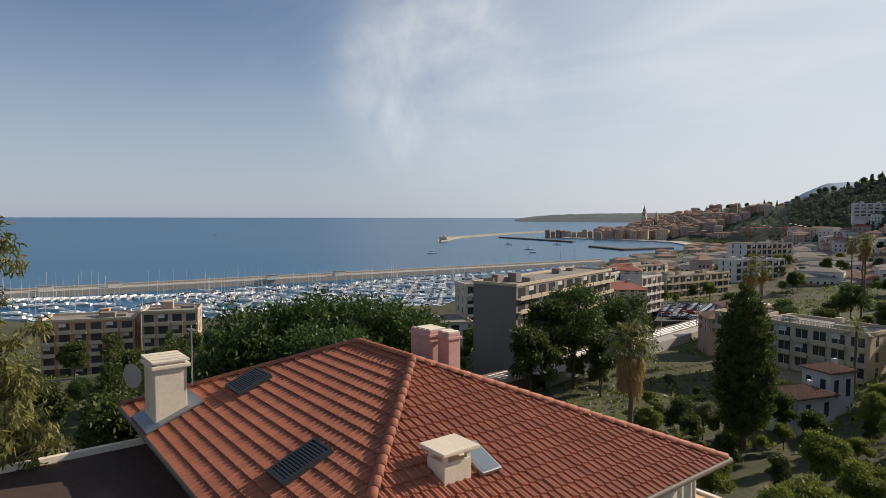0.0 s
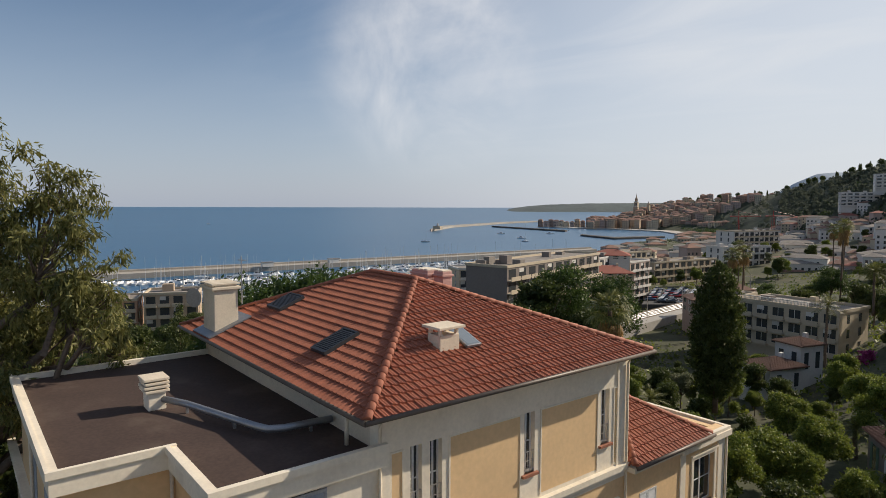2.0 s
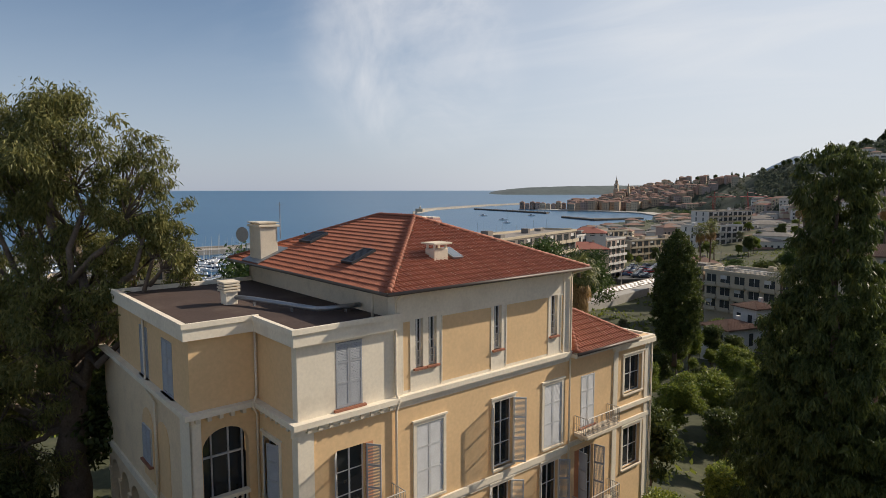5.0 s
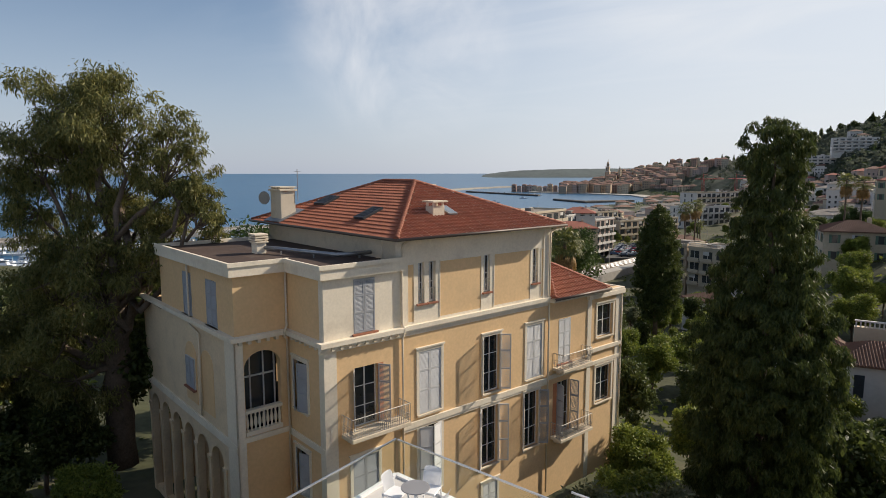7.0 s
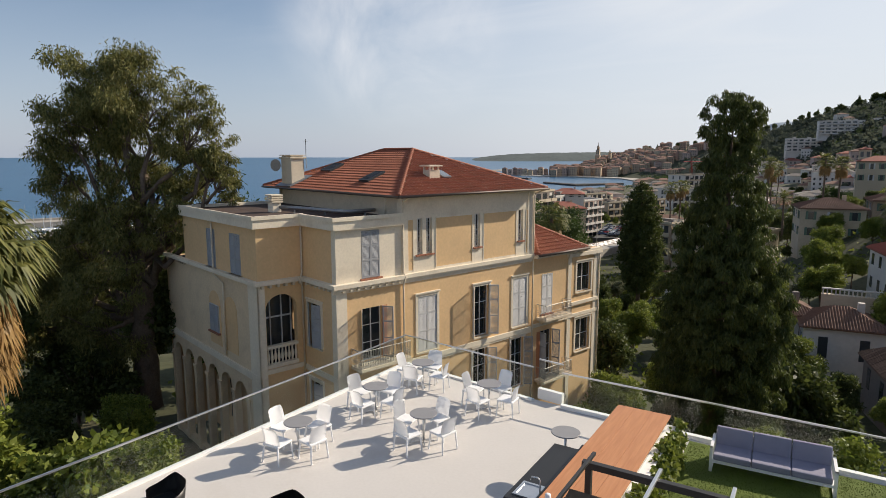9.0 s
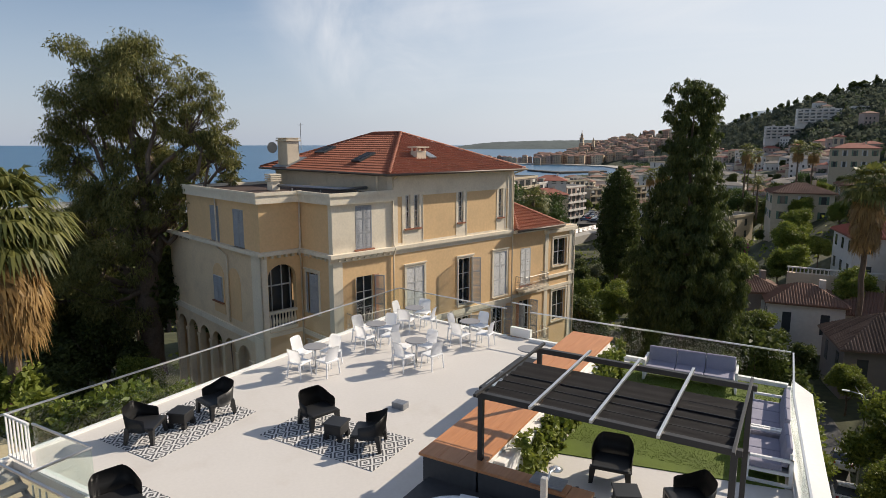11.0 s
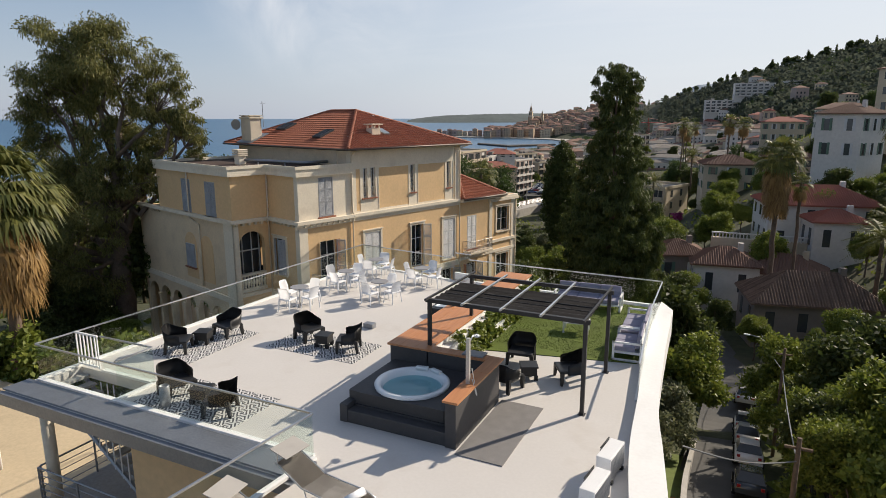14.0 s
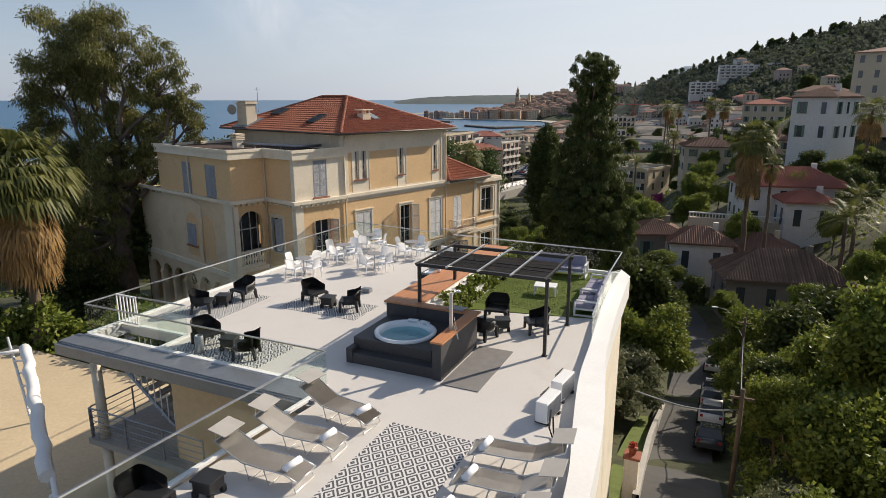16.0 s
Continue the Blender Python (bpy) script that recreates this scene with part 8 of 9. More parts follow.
# poles, wires and street lamps by the lane
for x, y, h in ((6.4, 33.0, 8.0), (5.75, 13.0, 5.4)):
    u = thing("utility_pole", "weathered timber utility pole by the lane", "utility pole", "utility poles", m=pose(x, y, road_z(y)))
    bm = B(); tube(bm, [(0, 0, -1), (0, 0, h)], 0.13, 8, 0.09); part("pole", bm, BARK, u)
    bm = B(); box(bm, -0.5, -0.05, h - 0.5, 0.5, 0.05, h - 0.4); part("crossarm", bm, BARK, u)
la = thing("street_lamp", "grey street lamp over the lane", "street lamp", m=pose(5.6, 44.0, road_z(44)))
bm = B(); tube(bm, [(0, 0, 0), (0, 0, 7.2), (-0.3, 0, 7.6), (-1.2, 0, 7.75)], 0.07, 8, 0.04); part("pole", bm, ZINC, la)
bm = B(); soft_box(bm, -1.6, -0.1, 7.68, -1.1, 0.1, 7.78, 0.03); part("lamp_head", bm, WHITE_METAL, la)
for a, b in (((1.9, 6.0, -3.4), (5.75, 13.0, -6.7)), ((5.75, 13.0, -6.7), (6.4, 33.0, -10.4)), ((6.4, 33.0, -10.4), (6.0, 60.0, -16.5))):
    a, b = Vector(a), Vector(b)
    bm = B(); tube(bm, [a.lerp(b, i / 12) + Vector((0, 0, -0.3 * math.sin(math.pi * i / 12))) for i in range(13)], 0.03, 5); tagged(part("cable", bm, ZINC), "sagging overhead cable along the lane", "cable", group="overhead cables")
# gate pier with a flower pot
gp = thing("gate_pier", "cream gate pier with a red flower pot", "gate pier", m=pose(1.6, 9.4, -9.8))
bm = B(); soft_box(bm, -0.3, -0.3, -1.5, 0.3, 0.3, 1.7, 0.02); part("pier", bm, CREAM, gp)
bm = B(); soft_box(bm, -0.36, -0.36, 1.7, 0.36, 0.36, 1.82, 0.02); part("cap", bm, TILE_ONE, gp)
bm = B(); lathe(bm, [(0.12, 1.82), (0.2, 2.1), (0.22, 2.14), (0.0, 2.12)], 14); part("pot", bm, TILE_ONE, gp)
leaves("flowers", leaf_cloud(rs, [(0, 0, 2.25)], [0.22], 260, 0.07, 0.06, 0, 0.2), leaf_material("red_petals", (0.35, 0.03, 0.02), (0.5, 0.08, 0.04)), gp)

# ---- marina, old town, hills and cape ----
WOOD_FAR = material("far_woods", (0.035, 0.045, 0.022), 0.95, vary=0.4, scale=0.02, fine=0.18, bump=0.6, dist=2.0, stain=((0.09, 0.085, 0.05), 0.012, 0.55, 0.7, 0.5))
QUAY = material("pale_quay", (0.34, 0.31, 0.27), 0.9, vary=0.15, scale=0.1, fine=1.5, bump=0.1)


def slab(name, pts, z0, z1, mat, label, cat):
    bm = B(); prism(bm, [P(*q) for q in pts], z0, z1)
    bmesh.ops.recalc_face_normals(bm, faces=bm.faces)
    return tagged(part(name, bm, mat), label, cat, kind="structure")


# harbour wall: walkway, higher wall and huts
slab("breakwater", [(352, -420), (362, -420), (365, -254), (625, 158), (612, 160), (352, -250)], -38, -33.6, QUAY, "long pale stone harbour breakwater", "breakwater")
slab("breakwater_wall", [(362, -420), (365, -420), (368, -255), (628, 157), (625, 158), (365, -254)], -38, -32.4, QUAY, "higher wall along the breakwater", "breakwater")
slab("quay", [(225, -300), (262, -300), (266, -60), (330, 55), (300, 75), (236, -40)], -38, -34.4, QUAY, "pale marina quay", "quay")
for d, r in ((372, -235), (392, -205), (440, -120), (470, -78)):
    g = far(d - 6, r, -33.6)
    h_ = thing("harbour_hut", "small white hut on the breakwater", "hut", "harbour huts", m=pose(g.x, g.y, g.z, 0, 0, 70))
    bm = B(); box(bm, -4, -2, 0, 4, 2, 3); part("wall", bm, WALLS[1], h_)
    bm = B(); box(bm, -4.3, -2.3, 3, 4.3, 2.3, 3.3); part("roof", bm, FLAT, h_)
HULL = material("white_hull", (0.80, 0.80, 0.79), 0.35, vary=0.03, bump=0, coat=0.3)
HULL_B = material("dark_hull", (0.05, 0.07, 0.12), 0.3, bump=0)
MAST = material("mast_alloy", (0.6, 0.6, 0.6), 0.4, 0.5, bump=0)
COVER = material("boat_cover", (0.10, 0.13, 0.2), 0.9, bump=0)


def boat(L, sail, hull, label, big=False):
    t = thing("sailboat" if sail else "motorboat", label, "boat", "moored boats")
    bm = B()
    w = L * 0.16
    sec = [(-L / 2, w * 0.8, 0.1), (-L * 0.2, w, 0.0), (L * 0.15, w * 0.95, 0.05), (L * 0.38, w * 0.5, 0.2), (L / 2, 0.03, 0.35)]
    prev = None
    for x, ww, up in sec:
        row = [bm.verts.new(v) for v in ((x, -ww, 1.0 + up), (x * 0.97, -ww * 0.6, -0.3), (x * 0.97, ww * 0.6, -0.3), (x, ww, 1.0 + up))]
        if prev:
            for k in range(4):
                bm.faces.new((prev[k], prev[(k + 1) % 4], row[(k + 1) % 4], row[k]))
        else:
            bm.faces.new(row)
        prev = row
    part("hull", bm, hull, t)
    bm = B(); v = box(bm, -L * 0.3, -w * 0.6, 1.0, L * 0.18, w * 0.6, 1.6 if sail else 2.1)
    for q in v[4:]:
        q.co.y *= 0.75; q.co.x *= 0.85
    part("cabin", bm, HULL, t)
    if sail:
        bm = B(); tube(bm, [(L * 0.06, 0, 1.4), (L * 0.06, 0, L * 1.35)], 0.13, 5, 0.09); part("mast", bm, MAST, t)
        bm = B(); tube(bm, [(L * 0.05, 0, 2.4), (-L * 0.36, 0, 2.3)], 0.18, 6); part("boom", bm, COVER, t)
    else:
        bm = B(); box(bm, -L * 0.2, -w * 0.4, 2.1, L * 0.05, w * 0.4, 2.75); part("wheelhouse", bm, WIN, t)
    return t


FLEET = [boat(9, True, HULL, "white sailing yacht moored at a pontoon"), boat(8, False, HULL, "white motorboat moored at a pontoon"), boat(12, True, HULL, "large white sailing yacht"), boat(7, False, HULL_B, "dark hulled motorboat moored at a pontoon"), boat(13, False, HULL, "large white motor yacht")]
_bf = set()


def moor(i, d, r, a):
    g = far(d, r, SEA_Z + 0.1)
    m = pose(g.x, g.y, g.z, 0, 0, a)
    if i not in _bf:
        _bf.add(i); FLEET[i].matrix_basis = m
    else:
        copy_thing(FLEET[i], m)


_rb = random.Random(21)
for k in range(9):
    r0 = -150 + k * 21
    d0 = 274 + max(0, k - 3) * 10
    end = 352 + (r0 + 254) * 0.63 - 22
    n = int((end - d0) / 4.6)
    slab("pontoon", [(d0 - 6, r0 - 1), (d0 - 6, r0 + 1), (end, r0 + 7), (end, r0 + 5)], -37.4, -36.3, QUAY, "floating pontoon of the marina", "pontoon")
    for j in range(n):
        for s in (-1, 1):
            if _rb.random() < 0.5:
                t = j / n
                moor(_rb.choice([1, 0, 0, 1, 3, 2, 4]), d0 + t * (end - d0), r0 + 6 * t + s * 6.0, 35 + (0 if s > 0 else 180) + _rb.uniform(-5, 5))
for j in range(36):
    t = j / 35
    moor(_rb.choice([2, 2, 0, 4]), 338 + t * 40, -262 + t * 150 + _rb.uniform(-1, 1), 120 + _rb.uniform(-6, 6))
for j in range(30):
    moor(_rb.choice([0, 2, 2, 4]), _rb.uniform(275, 335), _rb.uniform(-235, -165), 35 + _rb.choice([0, 180]))
for j in range(34):
    t = j / 33
    moor(_rb.choice([2, 0, 4, 1]), 432 + t * 150, -60 + t * 190 + _rb.uniform(-3, 3), 120)
for d, r, i in ((784, -14, 2), (1010, 106, 4), (877, 121, 4), (798, 115, 0), (1011, 186, 4), (1500, -550, 2)):
    moor(i, d, r, 20)

# old harbour mole with its beacon, and rocks
slab("mole", [(1095, -10), (1130, -12), (1320, 15), (1600, 160), (1760, 280), (1740, 290), (1570, 172), (1300, 36)], -38, -33.4, QUAY, "stone mole of the old harbour", "mole")
slab("inner_mole", [(1325, 118), (1338, 122), (1112, 236), (1095, 228)], -38, -34.2, material("dark_rock", (0.10, 0.09, 0.08), 0.95, vary=0.3, scale=0.3, fine=2, bump=0.5), "dark rocky inner mole", "mole")
slab("rock_groyne", [(942, 220), (958, 226), (880, 254), (905, 330), (893, 332), (850, 246)], -38, -34.6, material("groyne_rock", (0.10, 0.09, 0.08), 0.95, vary=0.3, scale=0.3, fine=2, bump=0.5), "dark rock groyne off the beach", "groyne")
for k in range(30):
    t = k / 29
    moor((0, 2, 4, 1)[k % 4], 1285 - 150 * t, 150 + 90 * t + 8 * math.sin(k * 2.1), 120)
lh = thing("harbour_light", "white harbour beacon at the end of the mole", "lighthouse", m=Matrix.Translation(far(1118, 2, -33.4)))
bm = B(); lathe(bm, [(2.2, 0), (1.8, 8), (2.4, 8.2), (2.4, 8.6), (1.2, 8.7), (1.2, 10.5), (0.0, 11.5)], 14); part("tower", bm, WALLS[1], lh)
bm = B(); box(bm, -8, -4, 0, 8, 4, 5.5); part("fort", bm, WALLS[0], lh, "low stone bastion")
slab("shore_land", [(800, 390), (1000, 420), (1150, 436), (1180, 560), (800, 520)], -38, -35.4, GROUND, "low green land behind the beach", "ground")
slab("beach", [(1400, 255), (1283, 252), (1198, 344), (1099, 400), (959, 384), (775, 371), (775, 395), (960, 412), (1115, 430), (1240, 360)], -38, -35.2, material("beach_shingle", (0.40, 0.37, 0.33), 0.95, vary=0.1, scale=0.1, fine=2), "pale curved beach below the town", "beach")


# hills: one sheet, height by bearing and distance from the terrace
BEAR = [-75, -45, -30, -18, -10.8, -6, -1.2, 4, 8, 11, 15, 18, 21, 28]
RISE = [9.0, 8.5, 8.0, 6.8, 5.4, 4.5, 3.4, 1.9, 0.8, 0.6, 0.1, -0.8, -1.5, -3.0]
def hill_z(bear, rad):
    top = np.interp(bear, BEAR, RISE)
    near = np.interp(bear, [-75, -20, 0, 7, 12, 20, 28], [280, 330, 430, 760, 1130, 1290, 1340])
    peak = np.interp(bear, [-75, -20, 0, 12, 20, 28], [760, 820, 950, 1560, 1640, 1640])
    f = np.clip((rad - near) / (peak - near), 0, 1.25)
    crest = 9 + np.tan(np.radians(top)) * peak
    base = np.interp(bear, [-75, -30, 0, 8, 12, 28], [10, 0, -30, -35.5, -44, -48])
    return base + (crest - base) * np.where(f < 1, f ** 0.85, 1 - (f - 1) * 0.6)


HX, HY = 2.0, -10.0
_rh = np.random.RandomState(4)
bb, rr_ = np.meshgrid(np.linspace(-75, 28, 150), np.linspace(260, 2000, 100), indexing="ij")
hz_ = hill_z(bb, rr_)
nz = np.array([[noise.noise(Vector((b * 0.35, r * 0.012, 0.3))) * 7 + noise.noise(Vector((b * 1.1, r * 0.04, 4.3))) * 3 for b, r in zip(q, p)] for q, p in zip(bb, rr_)])
hz_ = hz_ + nz * np.clip((hz_ + 36) / 50, 0, 1) - np.clip((300 - rr_) / 30, 0, 1) * 30
hx, hy = HX - np.sin(np.radians(bb)) * rr_, HY + np.cos(np.radians(bb)) * rr_
_i = np.arange(bb.size).reshape(bb.shape)
tagged(raw("hill", np.stack([hx, hy, hz_], -1), np.stack([_i[:-1, :-1], _i[:-1, 1:], _i[1:, 1:], _i[1:, :-1]], -1).reshape(-1, 4), WOOD_FAR, smooth=True), "wooded hillside rising behind the town", "hill", kind="structure")


def on_hill(b, r):
    x, y = HX - math.sin(radians(b)) * r, HY + math.cos(radians(b)) * r
    return Vector((x, y, float(hill_z(b, r))))


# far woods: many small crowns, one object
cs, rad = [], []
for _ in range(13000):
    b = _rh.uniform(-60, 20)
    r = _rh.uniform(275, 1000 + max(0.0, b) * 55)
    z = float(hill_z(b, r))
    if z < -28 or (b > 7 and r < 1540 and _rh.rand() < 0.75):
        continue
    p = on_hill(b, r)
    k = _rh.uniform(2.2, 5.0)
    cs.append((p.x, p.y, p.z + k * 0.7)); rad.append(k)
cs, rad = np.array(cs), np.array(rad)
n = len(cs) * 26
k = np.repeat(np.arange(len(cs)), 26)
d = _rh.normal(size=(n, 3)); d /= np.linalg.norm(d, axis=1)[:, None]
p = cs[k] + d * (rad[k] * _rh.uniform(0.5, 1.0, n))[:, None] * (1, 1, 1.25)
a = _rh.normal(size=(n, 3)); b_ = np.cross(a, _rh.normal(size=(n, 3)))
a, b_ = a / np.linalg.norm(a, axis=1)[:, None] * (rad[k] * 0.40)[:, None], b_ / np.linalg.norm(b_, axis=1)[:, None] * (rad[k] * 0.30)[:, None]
# both leaf colours are lightened to carry the hill's haze
wd = leaves("hillside_woods", np.stack([p - a, p - b_, p + a, p + b_], 1).reshape(-1, 3), leaf_material("hill_leaf_haze", (0.075, 0.09, 0.068), (0.115, 0.13, 0.095), 0.95), None)
tagged(wd, "evergreen woods covering the hillside, haze in the leaf colour", "woods", kind="stuff")
# tall crowns along the skyline
SP = [spire("skyline_tree", "dark umbrella-like tree on the skyline", (0, 0, 0), [(4, 0.6), (7, 2.8), (9, 3.4), (11, 2.6), (12.5, 0.6)], L_DARK, 1500, (1.1, 0.6), 0, rs, 0.4, 0.5), spire("skyline_cypress", "slim dark cypress on the skyline", (0, 0, 0), [(1, 1.0), (5, 1.6), (10, 1.2), (14, 0.2)], L_DARK, 1200, (0.9, 0.5), 0, rs, 0.3, 0.2)]
for s in SP:
    s["group"] = "skyline trees"
_n = 0
for _ in range(90):
    b = _rh.uniform(-22, 17)
    pk = float(np.interp(b, [-75, -20, 0, 12, 20, 28], [760, 820, 950, 1560, 1640, 1640])) - 15
    p = on_hill(b, pk)
    i = int(_rh.rand() < 0.4)
    m = Matrix.LocRotScale(p - Vector((0, 0, 1.5)), Euler((0, 0, _rh.rand() * 6)), None)
    s = _rh.uniform(0.7, 1.25)
    o = SP[i] if _n < 2 and i == _n else copy_thing(SP[i], m)
    if _n < 2 and i == _n:
        SP[i].matrix_basis = m; _n += 1
    o.scale = (s, s, s)


# town houses: built once in several colours, set out over the old town and the slopes
def town_house(i, w, l, h, roof, label):
    t = thing("town_house", label, "house", "town houses")
    bm = B(); box(bm, -w / 2, -l / 2, -12, w / 2, l / 2, h); part("wall", bm, WALLS[i], t)
    bm = B(); hip(bm, w, l, h + 0.2, 2.0, 0.3); part("roof", bm, roof, t)
    bm = B()
    for f in range(int(h / 3.2)):
        z = f * 3.2 + 0.8
        for k in range(int(w / 3)):
            x = -w / 2 + 1.6 + k * 3
            box(bm, x - 0.6, -l / 2 - 0.06, z, x + 0.6, -l / 2 + 0.1, z + 1.7)
        for k in range(int(l / 3)):
            y = -l / 2 + 1.6 + k * 3
            box(bm, w / 2 - 0.1, y - 0.6, z, w / 2 + 0.06, y + 0.6, z + 1.7)
    part("window_field", bm, WIN, t)["kind"] = "stuff"
    return t


TH = [town_house(0, 12, 10, 13, TROOF, "tall cream town house with a tiled roof"), town_house(2, 10, 10, 15, TROOF, "tall ochre town house with a tiled roof"), town_house(3, 11, 9, 12, TROOF, "pink town house with a tiled roof"), town_house(4, 10, 9, 14, TROOF, "rust red town house with a tiled roof"), town_house(1, 13, 10, 9, TROOF_B, "white house with a brown roof"), town_house(1, 18, 10, 14, FLAT, "white modern apartment block with flat roof"), town_house(0, 11, 9, 7, TROOF_B, "cream house with a tiled roof")]
_th = set()


def settle_house(i, p, a, s=1.0):
    m = pose(p.x, p.y, p.z, 0, 0, a)
    if i not in _th:
        _th.add(i); TH[i].matrix_basis = m; TH[i].scale = (s, s, s)
    else:
        copy_thing(TH[i], m).scale = (s, s, s)


_rt = random.Random(8)
for _ in range(130):
    b = _rt.uniform(7.5, 21.5)
    r = _rt.uniform(1290, 1600)
    p = on_hill(b, r)
    p.z = max(p.z, -33)
    if p.z > 22 or (b > 13 and p.z > 4):
        continue
    settle_house(_rt.choice([0, 1, 2, 3, 0, 1, 2, 3, 6]), p, 15 + _rt.uniform(-20, 20), _rt.uniform(0.9, 1.2))
for k in range(34):
    b = 11 + k * 0.46
    r = float(np.interp(b, [11, 14, 20, 27], [1180, 1290, 1345, 1400]))
    settle_house(_rt.choice([1, 2, 3, 0, 3]), Vector((HX - math.sin(radians(b)) * r, HY + math.cos(radians(b)) * r, -35)), 14 + _rt.uniform(-6, 6), _rt.uniform(1.0, 1.3) if b < 22 else _rt.uniform(0.75, 1.05))
for _ in range(75):
    b = _rt.uniform(-30, 8)
    r = _rt.uniform(430, 1000)
    p = on_hill(b, r)
    if p.z < -30 or p.z > 22 + _rt.uniform(-20, 25):
        continue
    settle_house(_rt.choice([4, 4, 6, 0, 5, 2]), p + Vector((0, 0, 1)), -b + _rt.uniform(-25, 25), _rt.uniform(0.7, 1.05))
for _ in range(60):
    d, r = _rt.uniform(380, 640), _rt.uniform(130, 420)
    if r / d < 0.27 or r / d > 0.75 or (d > 470 and r / d < 0.5):
        continue
    settle_house(_rt.choice([4, 5, 0, 5, 6, 2]), far(d, r, -34), 30 + _rt.uniform(-25, 25), _rt.uniform(0.8, 1.1))


def crowd(name, label, spots, wall_mat, roof_mat):
    """Many far houses as one joined body: walls, dark windows left to the nearer ones."""
    t = tagged(thing(name, label, "houses"), kind="stuff")
    bw, br, bn = B(), B(), B()
    for p, a, w, l, h in spots:
        m = pose(p.x, p.y, p.z, 0, 0, a)
        box(bw, -w / 2, -l / 2, -10, w / 2, l / 2, h, m)
        b2 = B(); hip(b2, w, l, h + 0.2, 1.9, 0.3); add_mesh(br, b2, m)
        for f in range(int(h / 3.3)):
            for k in range(int(w / 3.4)):
                x = -w / 2 + 1.7 + k * 3.4
                box(bn, x - 0.6, -l / 2 - 0.08, f * 3.3 + 0.9, x + 0.6, -l / 2 + 0.05, f * 3.3 + 2.6, m)
    for nm, bm_, mt in (("wall_field", bw, wall_mat), ("roof_field", br, roof_mat), ("window_field", bn, WIN)):
        part(nm, bm_, mt, t)["kind"] = "stuff"


def spots(n, b0, b1, r0, r1, top, wide, tall, turn):
    out = []
    while len(out) < n:
        b, r = _rt.uniform(b0, b1), _rt.uniform(r0, r1)
        p = on_hill(b, r)
        p.z = max(p.z, -33.5)
        if p.z > top:
            continue
        out.append((p, turn + _rt.uniform(-18, 18), _rt.uniform(*wide), _rt.uniform(8, 12), _rt.uniform(*tall)))
    return out


crowd("old_town_houses", "crowded ochre houses of the old town", spots(80, 8, 22, 1290, 1580, 6, (9, 16), (10, 17), 15), WALLS[2], TROOF)
crowd("old_town_houses", "crowded pink houses of the old town", spots(80, 8, 22, 1290, 1580, 6, (9, 16), (10, 17), 15), WALLS[3], TROOF)
crowd("old_town_houses", "crowded cream houses of the old town", spots(60, 5, 19, 1250, 1560, 14, (9, 16), (10, 17), 15), WALLS[0], TROOF)
crowd("bay_houses", "white blocks and houses along the bay", spots(80, -1, 7.5, 420, 900, -12, (10, 24), (7, 15), 10), WALLS[1], FLAT)
crowd("bay_houses", "cream blocks and houses along the bay", spots(80, -1, 7.5, 420, 900, -12, (10, 20), (6, 13), 10), WALLS[0], TROOF)
crowd("bay_houses", "pink houses with tiled roofs along the bay", spots(45, -5, 7.5, 380, 860, 2, (9, 16), (6, 11), 5), WALLS[3], TROOF_R)
def flat_spots(n, wide, tall):
    out = []
    while len(out) < n:
        d, r = _rt.uniform(430, 860), _rt.uniform(120, 420)
        if 0.26 < r / d < 0.5 and d < coast(r) - 45:
            out.append((far(d, r, -34.8), 30 + _rt.uniform(-20, 20), _rt.uniform(*wide), _rt.uniform(9, 13), _rt.uniform(*tall)))
    return out


crowd("shore_houses", "low cream houses behind the shore", flat_spots(34, (10, 20), (5, 9)), WALLS[0], TROOF)
crowd("shore_houses", "low white blocks behind the shore", flat_spots(26, (10, 24), (5, 10)), WALLS[1], FLAT)
# trees of the flat land by the bay, one object
_cs, _rd = [], []
for _ in range(1500):
    b, r = _rt.uniform(-8, 9), _rt.uniform(300, 900)
    p = on_hill(b, r)
    g = max(p.z, -34)
    k = _rt.uniform(1.6, 3.6)
    _cs.append((p.x, p.y, g + k * 1.2)); _rd.append(k)
for _ in range(420):
    t = _rt.random()
    g = far(float(np.interp(t, [0, 0.6, 1], [800, 1000, 1170])), float(np.interp(t, [0, 0.6, 1], [412, 440, 452])) + _rt.uniform(0, 60), -35.5)
    k = _rt.uniform(2.0, 4.5)
    _cs.append((g.x, g.y, g.z + k * 1.2)); _rd.append(k)
for _ in range(900):
    d, r = _rt.uniform(330, 880), _rt.uniform(100, 430)
    if 0.25 < r / d < 0.55 and d < coast(r) - 20:
        k = _rt.uniform(1.6, 3.4)
        g = far(d, r, -34.8 + k)
        _cs.append(g[:]); _rd.append(k)
tagged(leaves("bay_trees", leaf_cloud(_rh, _cs, _rd, 80000, 1.2, 0.7, 0, 0.4), L_PINE, None), "green trees among the houses by the bay", "trees", kind="stuff")

# basilica tower
bt_ = Vector((-461.0, 1415.6, -2.9))
ch = thing("church_tower", "tall pale baroque church tower above the old town", "church tower", m=Matrix.Translation(bt_) @ Matrix.Scale(1.25, 4))
bm = B(); box(bm, -4, -4, -20, 4, 4, 8); part("shaft", bm, WALLS[2], ch)
bm = B(); box(bm, -3.2, -3.2, 8, 3.2, 3.2, 17); part("belfry", bm, WALLS[0], ch)
bm = B(); box(bm, -4.3, -4.3, 7.6, 4.3, 4.3, 8.4); box(bm, -3.6, -3.6, 16.6, 3.6, 3.6, 17.4); part("cornice", bm, WALLS[1], ch)
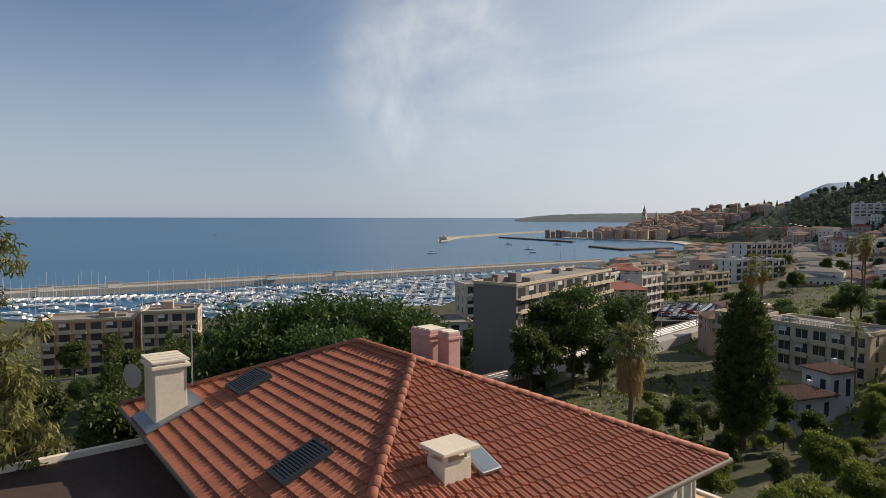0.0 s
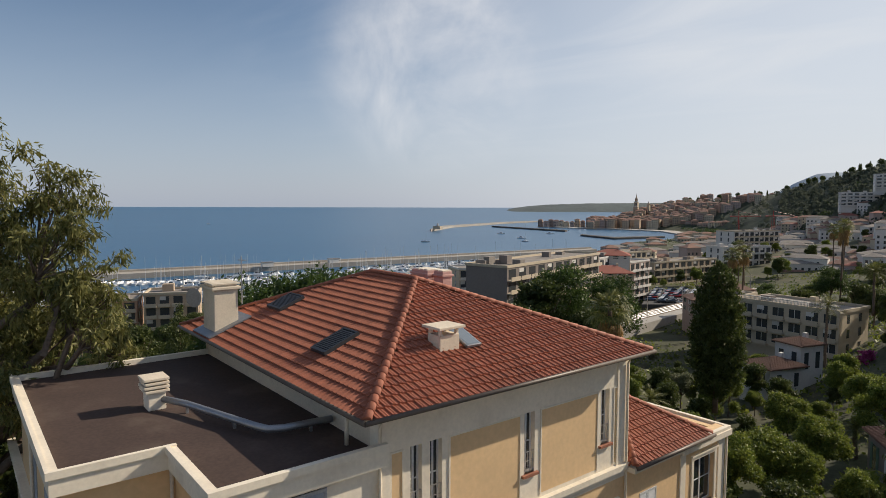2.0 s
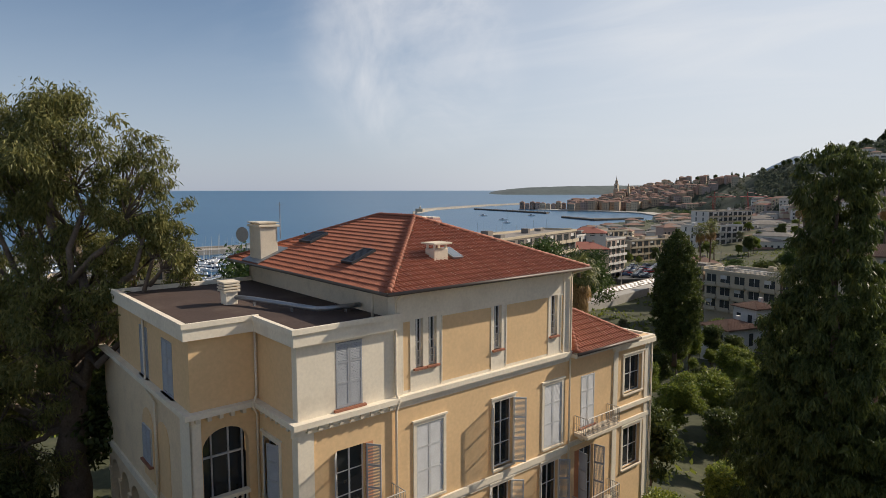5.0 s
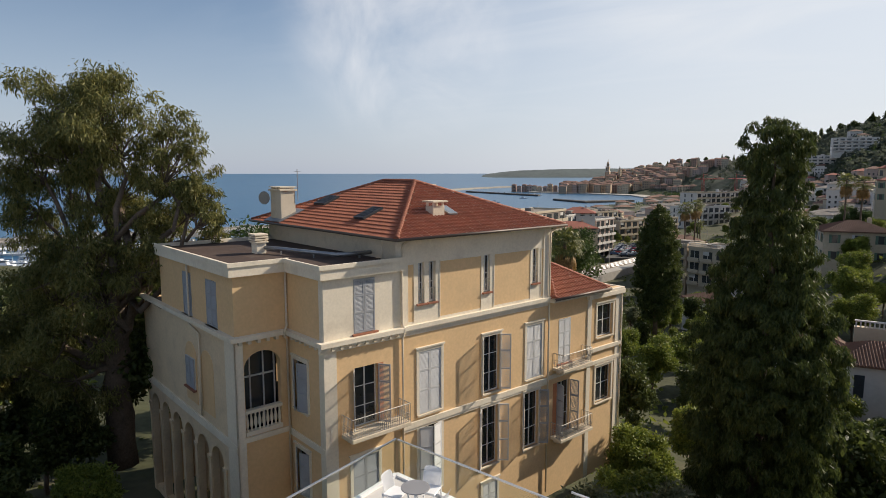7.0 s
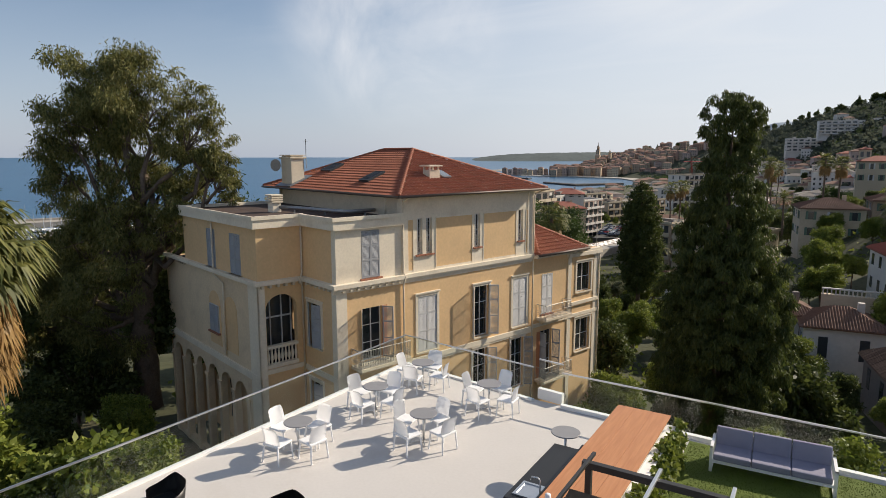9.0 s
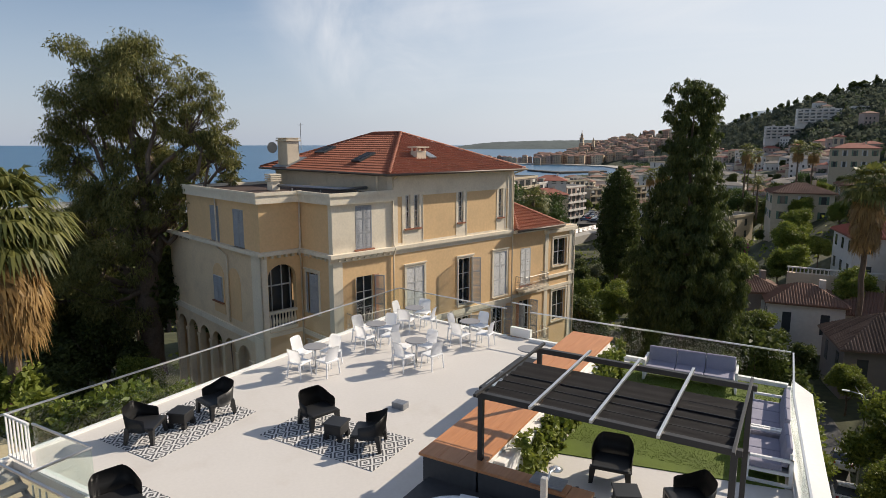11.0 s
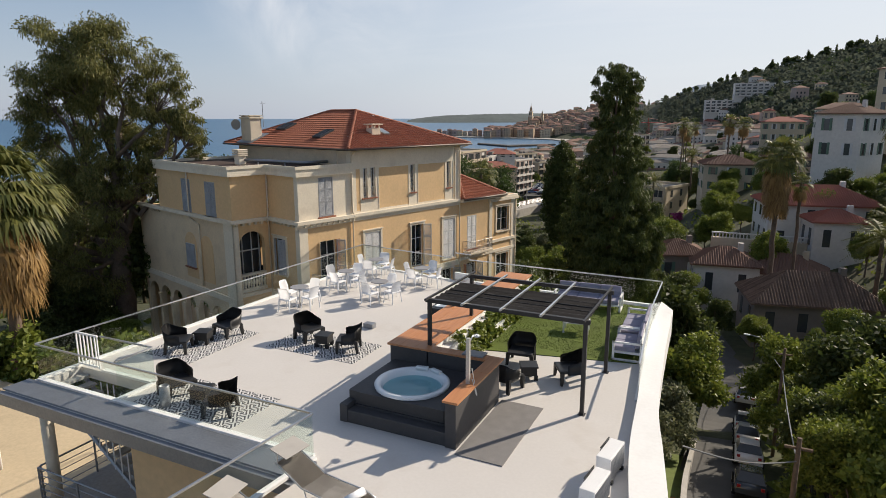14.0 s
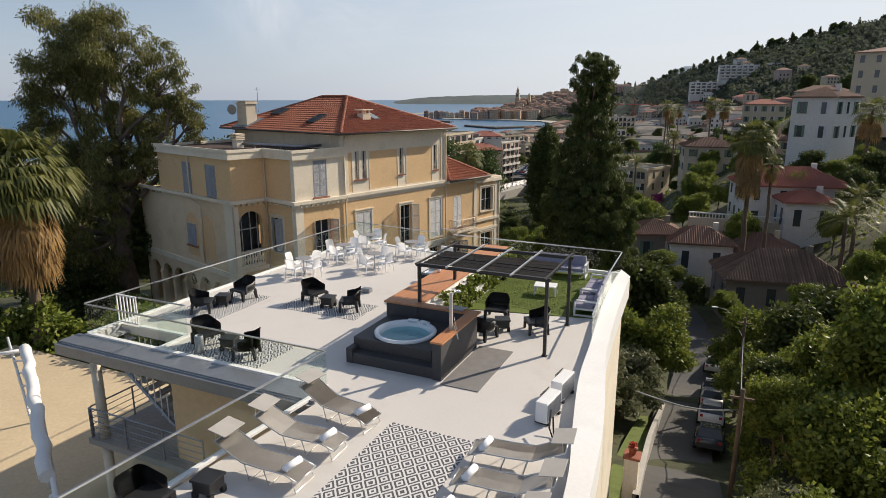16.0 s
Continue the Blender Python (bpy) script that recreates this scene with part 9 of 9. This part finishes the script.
bm = B(); lathe(bm, [(2.6, 17.4), (2.4, 21), (2.8, 21.3), (1.6, 24), (0.7, 26.5), (0.3, 30), (0.0, 32)], 12); part("lantern", bm, WALLS[2], ch)
for s in (-1, 1):
    bm = B(); box(bm, s * 1.2 - 0.8, -3.3, 10, s * 1.2 + 0.8, -3.1, 15); part("opening", bm, WIN, ch)
nv = thing("church_nave", "long pale church nave with a tiled roof", "church", m=pose(-454, 1424, -22, 0, 0, 15) @ Matrix.Scale(1.25, 4))
bm = B(); box(bm, -9, -16, -12, 9, 16, 16); part("wall", bm, WALLS[2], nv)
bm = B(); hip(bm, 18, 32, 16.2, 4); part("roof", bm, TROOF, nv)
tw2 = thing("church_tower", "smaller pale bell tower above the old town", "church tower", m=pose(-439, 1434, -3) @ Matrix.Scale(1.25, 4))
bm = B(); box(bm, -2.5, -2.5, -20, 2.5, 2.5, 11); part("shaft", bm, WALLS[0], tw2)
bm = B(); lathe(bm, [(2.4, 11), (1.8, 14), (0.4, 17), (0, 19)], 10); part("cap", bm, WALLS[0], tw2)

# red tower cranes
for d, r in ((560, 276), (575, 316)):
    g = far(d, r, -30)
    c = thing("tower_crane", "red lattice tower crane over a building site", "crane", "tower cranes", m=pose(g.x, g.y, g.z, 0, 0, 50))
    RED = PAINT[3]
    bm = B()
    for x, y in ((-0.8, -0.8), (0.8, -0.8), (0.8, 0.8), (-0.8, 0.8)):
        tube(bm, [(x, y, 0), (x, y, 30)], 0.16, 4)
    for k in range(12):
        tube(bm, [(-0.8, -0.8, k * 2.5), (0.8, -0.8, k * 2.5 + 2.5)], 0.1, 4); tube(bm, [(0.8, 0.8, k * 2.5), (0.8, -0.8, k * 2.5 + 2.5)], 0.1, 4)
    part("mast", bm, RED, c)
    bm = B(); tube(bm, [(-9, 0, 30.5), (24, 0, 30.5)], 0.35, 4); tube(bm, [(0, 0, 35), (24, 0, 31)], 0.1, 4); tube(bm, [(0, 0, 30), (0, 0, 35.5)], 0.3, 4); part("jib", bm, RED, c)

# the cape across the bay and the mountain far behind
dd, tt = np.meshgrid(np.linspace(0, 1, 60), np.linspace(0, 1, 12), indexing="ij")
r_ = 340 + dd * 1100
h_ = np.interp(dd, [0, 0.08, 0.2, 0.32, 0.5, 0.62, 1.0], [-26, -18, 2, 14, 20, 22, 26]) + np.array([[noise.noise(Vector((x * 30, y * 2, 0))) * 3 for x, y in zip(p, q)] for p, q in zip(dd, tt)])
zz = np.where(tt < 0.45, -28 + (h_ + 28) * (tt / 0.45) ** 0.7, h_)
D_ = 3250 + tt * 700
v = np.stack([C0.x + FWD.x * D_ + RGT.x * r_, C0.y + FWD.y * D_ + RGT.y * r_, zz], -1)
_i = np.arange(dd.size).reshape(dd.shape)
CAPE = material("cape_woods", (0.075, 0.095, 0.095), 0.95, vary=0.25, scale=0.006, fine=0.05, bump=0.3, dist=3.0)
tagged(raw("cape", v, np.stack([_i[:-1, :-1], _i[:-1, 1:], _i[1:, 1:], _i[1:, :-1]], -1).reshape(-1, 4), CAPE, smooth=True), "low wooded cape across the bay", "cape", kind="structure")
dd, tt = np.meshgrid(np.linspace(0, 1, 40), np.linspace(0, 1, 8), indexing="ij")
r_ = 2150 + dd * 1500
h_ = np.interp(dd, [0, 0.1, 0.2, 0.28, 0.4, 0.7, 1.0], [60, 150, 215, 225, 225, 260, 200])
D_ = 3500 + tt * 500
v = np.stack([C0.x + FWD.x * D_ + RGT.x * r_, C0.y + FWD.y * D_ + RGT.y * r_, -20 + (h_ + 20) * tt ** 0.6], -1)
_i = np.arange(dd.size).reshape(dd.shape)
# pale blue of distance haze is put into the rock colour
MOUNT = material("hazed_rock", (0.30, 0.36, 0.43), 0.95, vary=0.1, scale=0.004, fine=0.02, bump=0)
tagged(raw("backdrop", v, np.stack([_i[:-1, :-1], _i[:-1, 1:], _i[1:, 1:], _i[1:, :-1]], -1).reshape(-1, 4), MOUNT, smooth=True), "mountain far behind the hills, pale blue haze in its colour", "mountain", kind="structure")
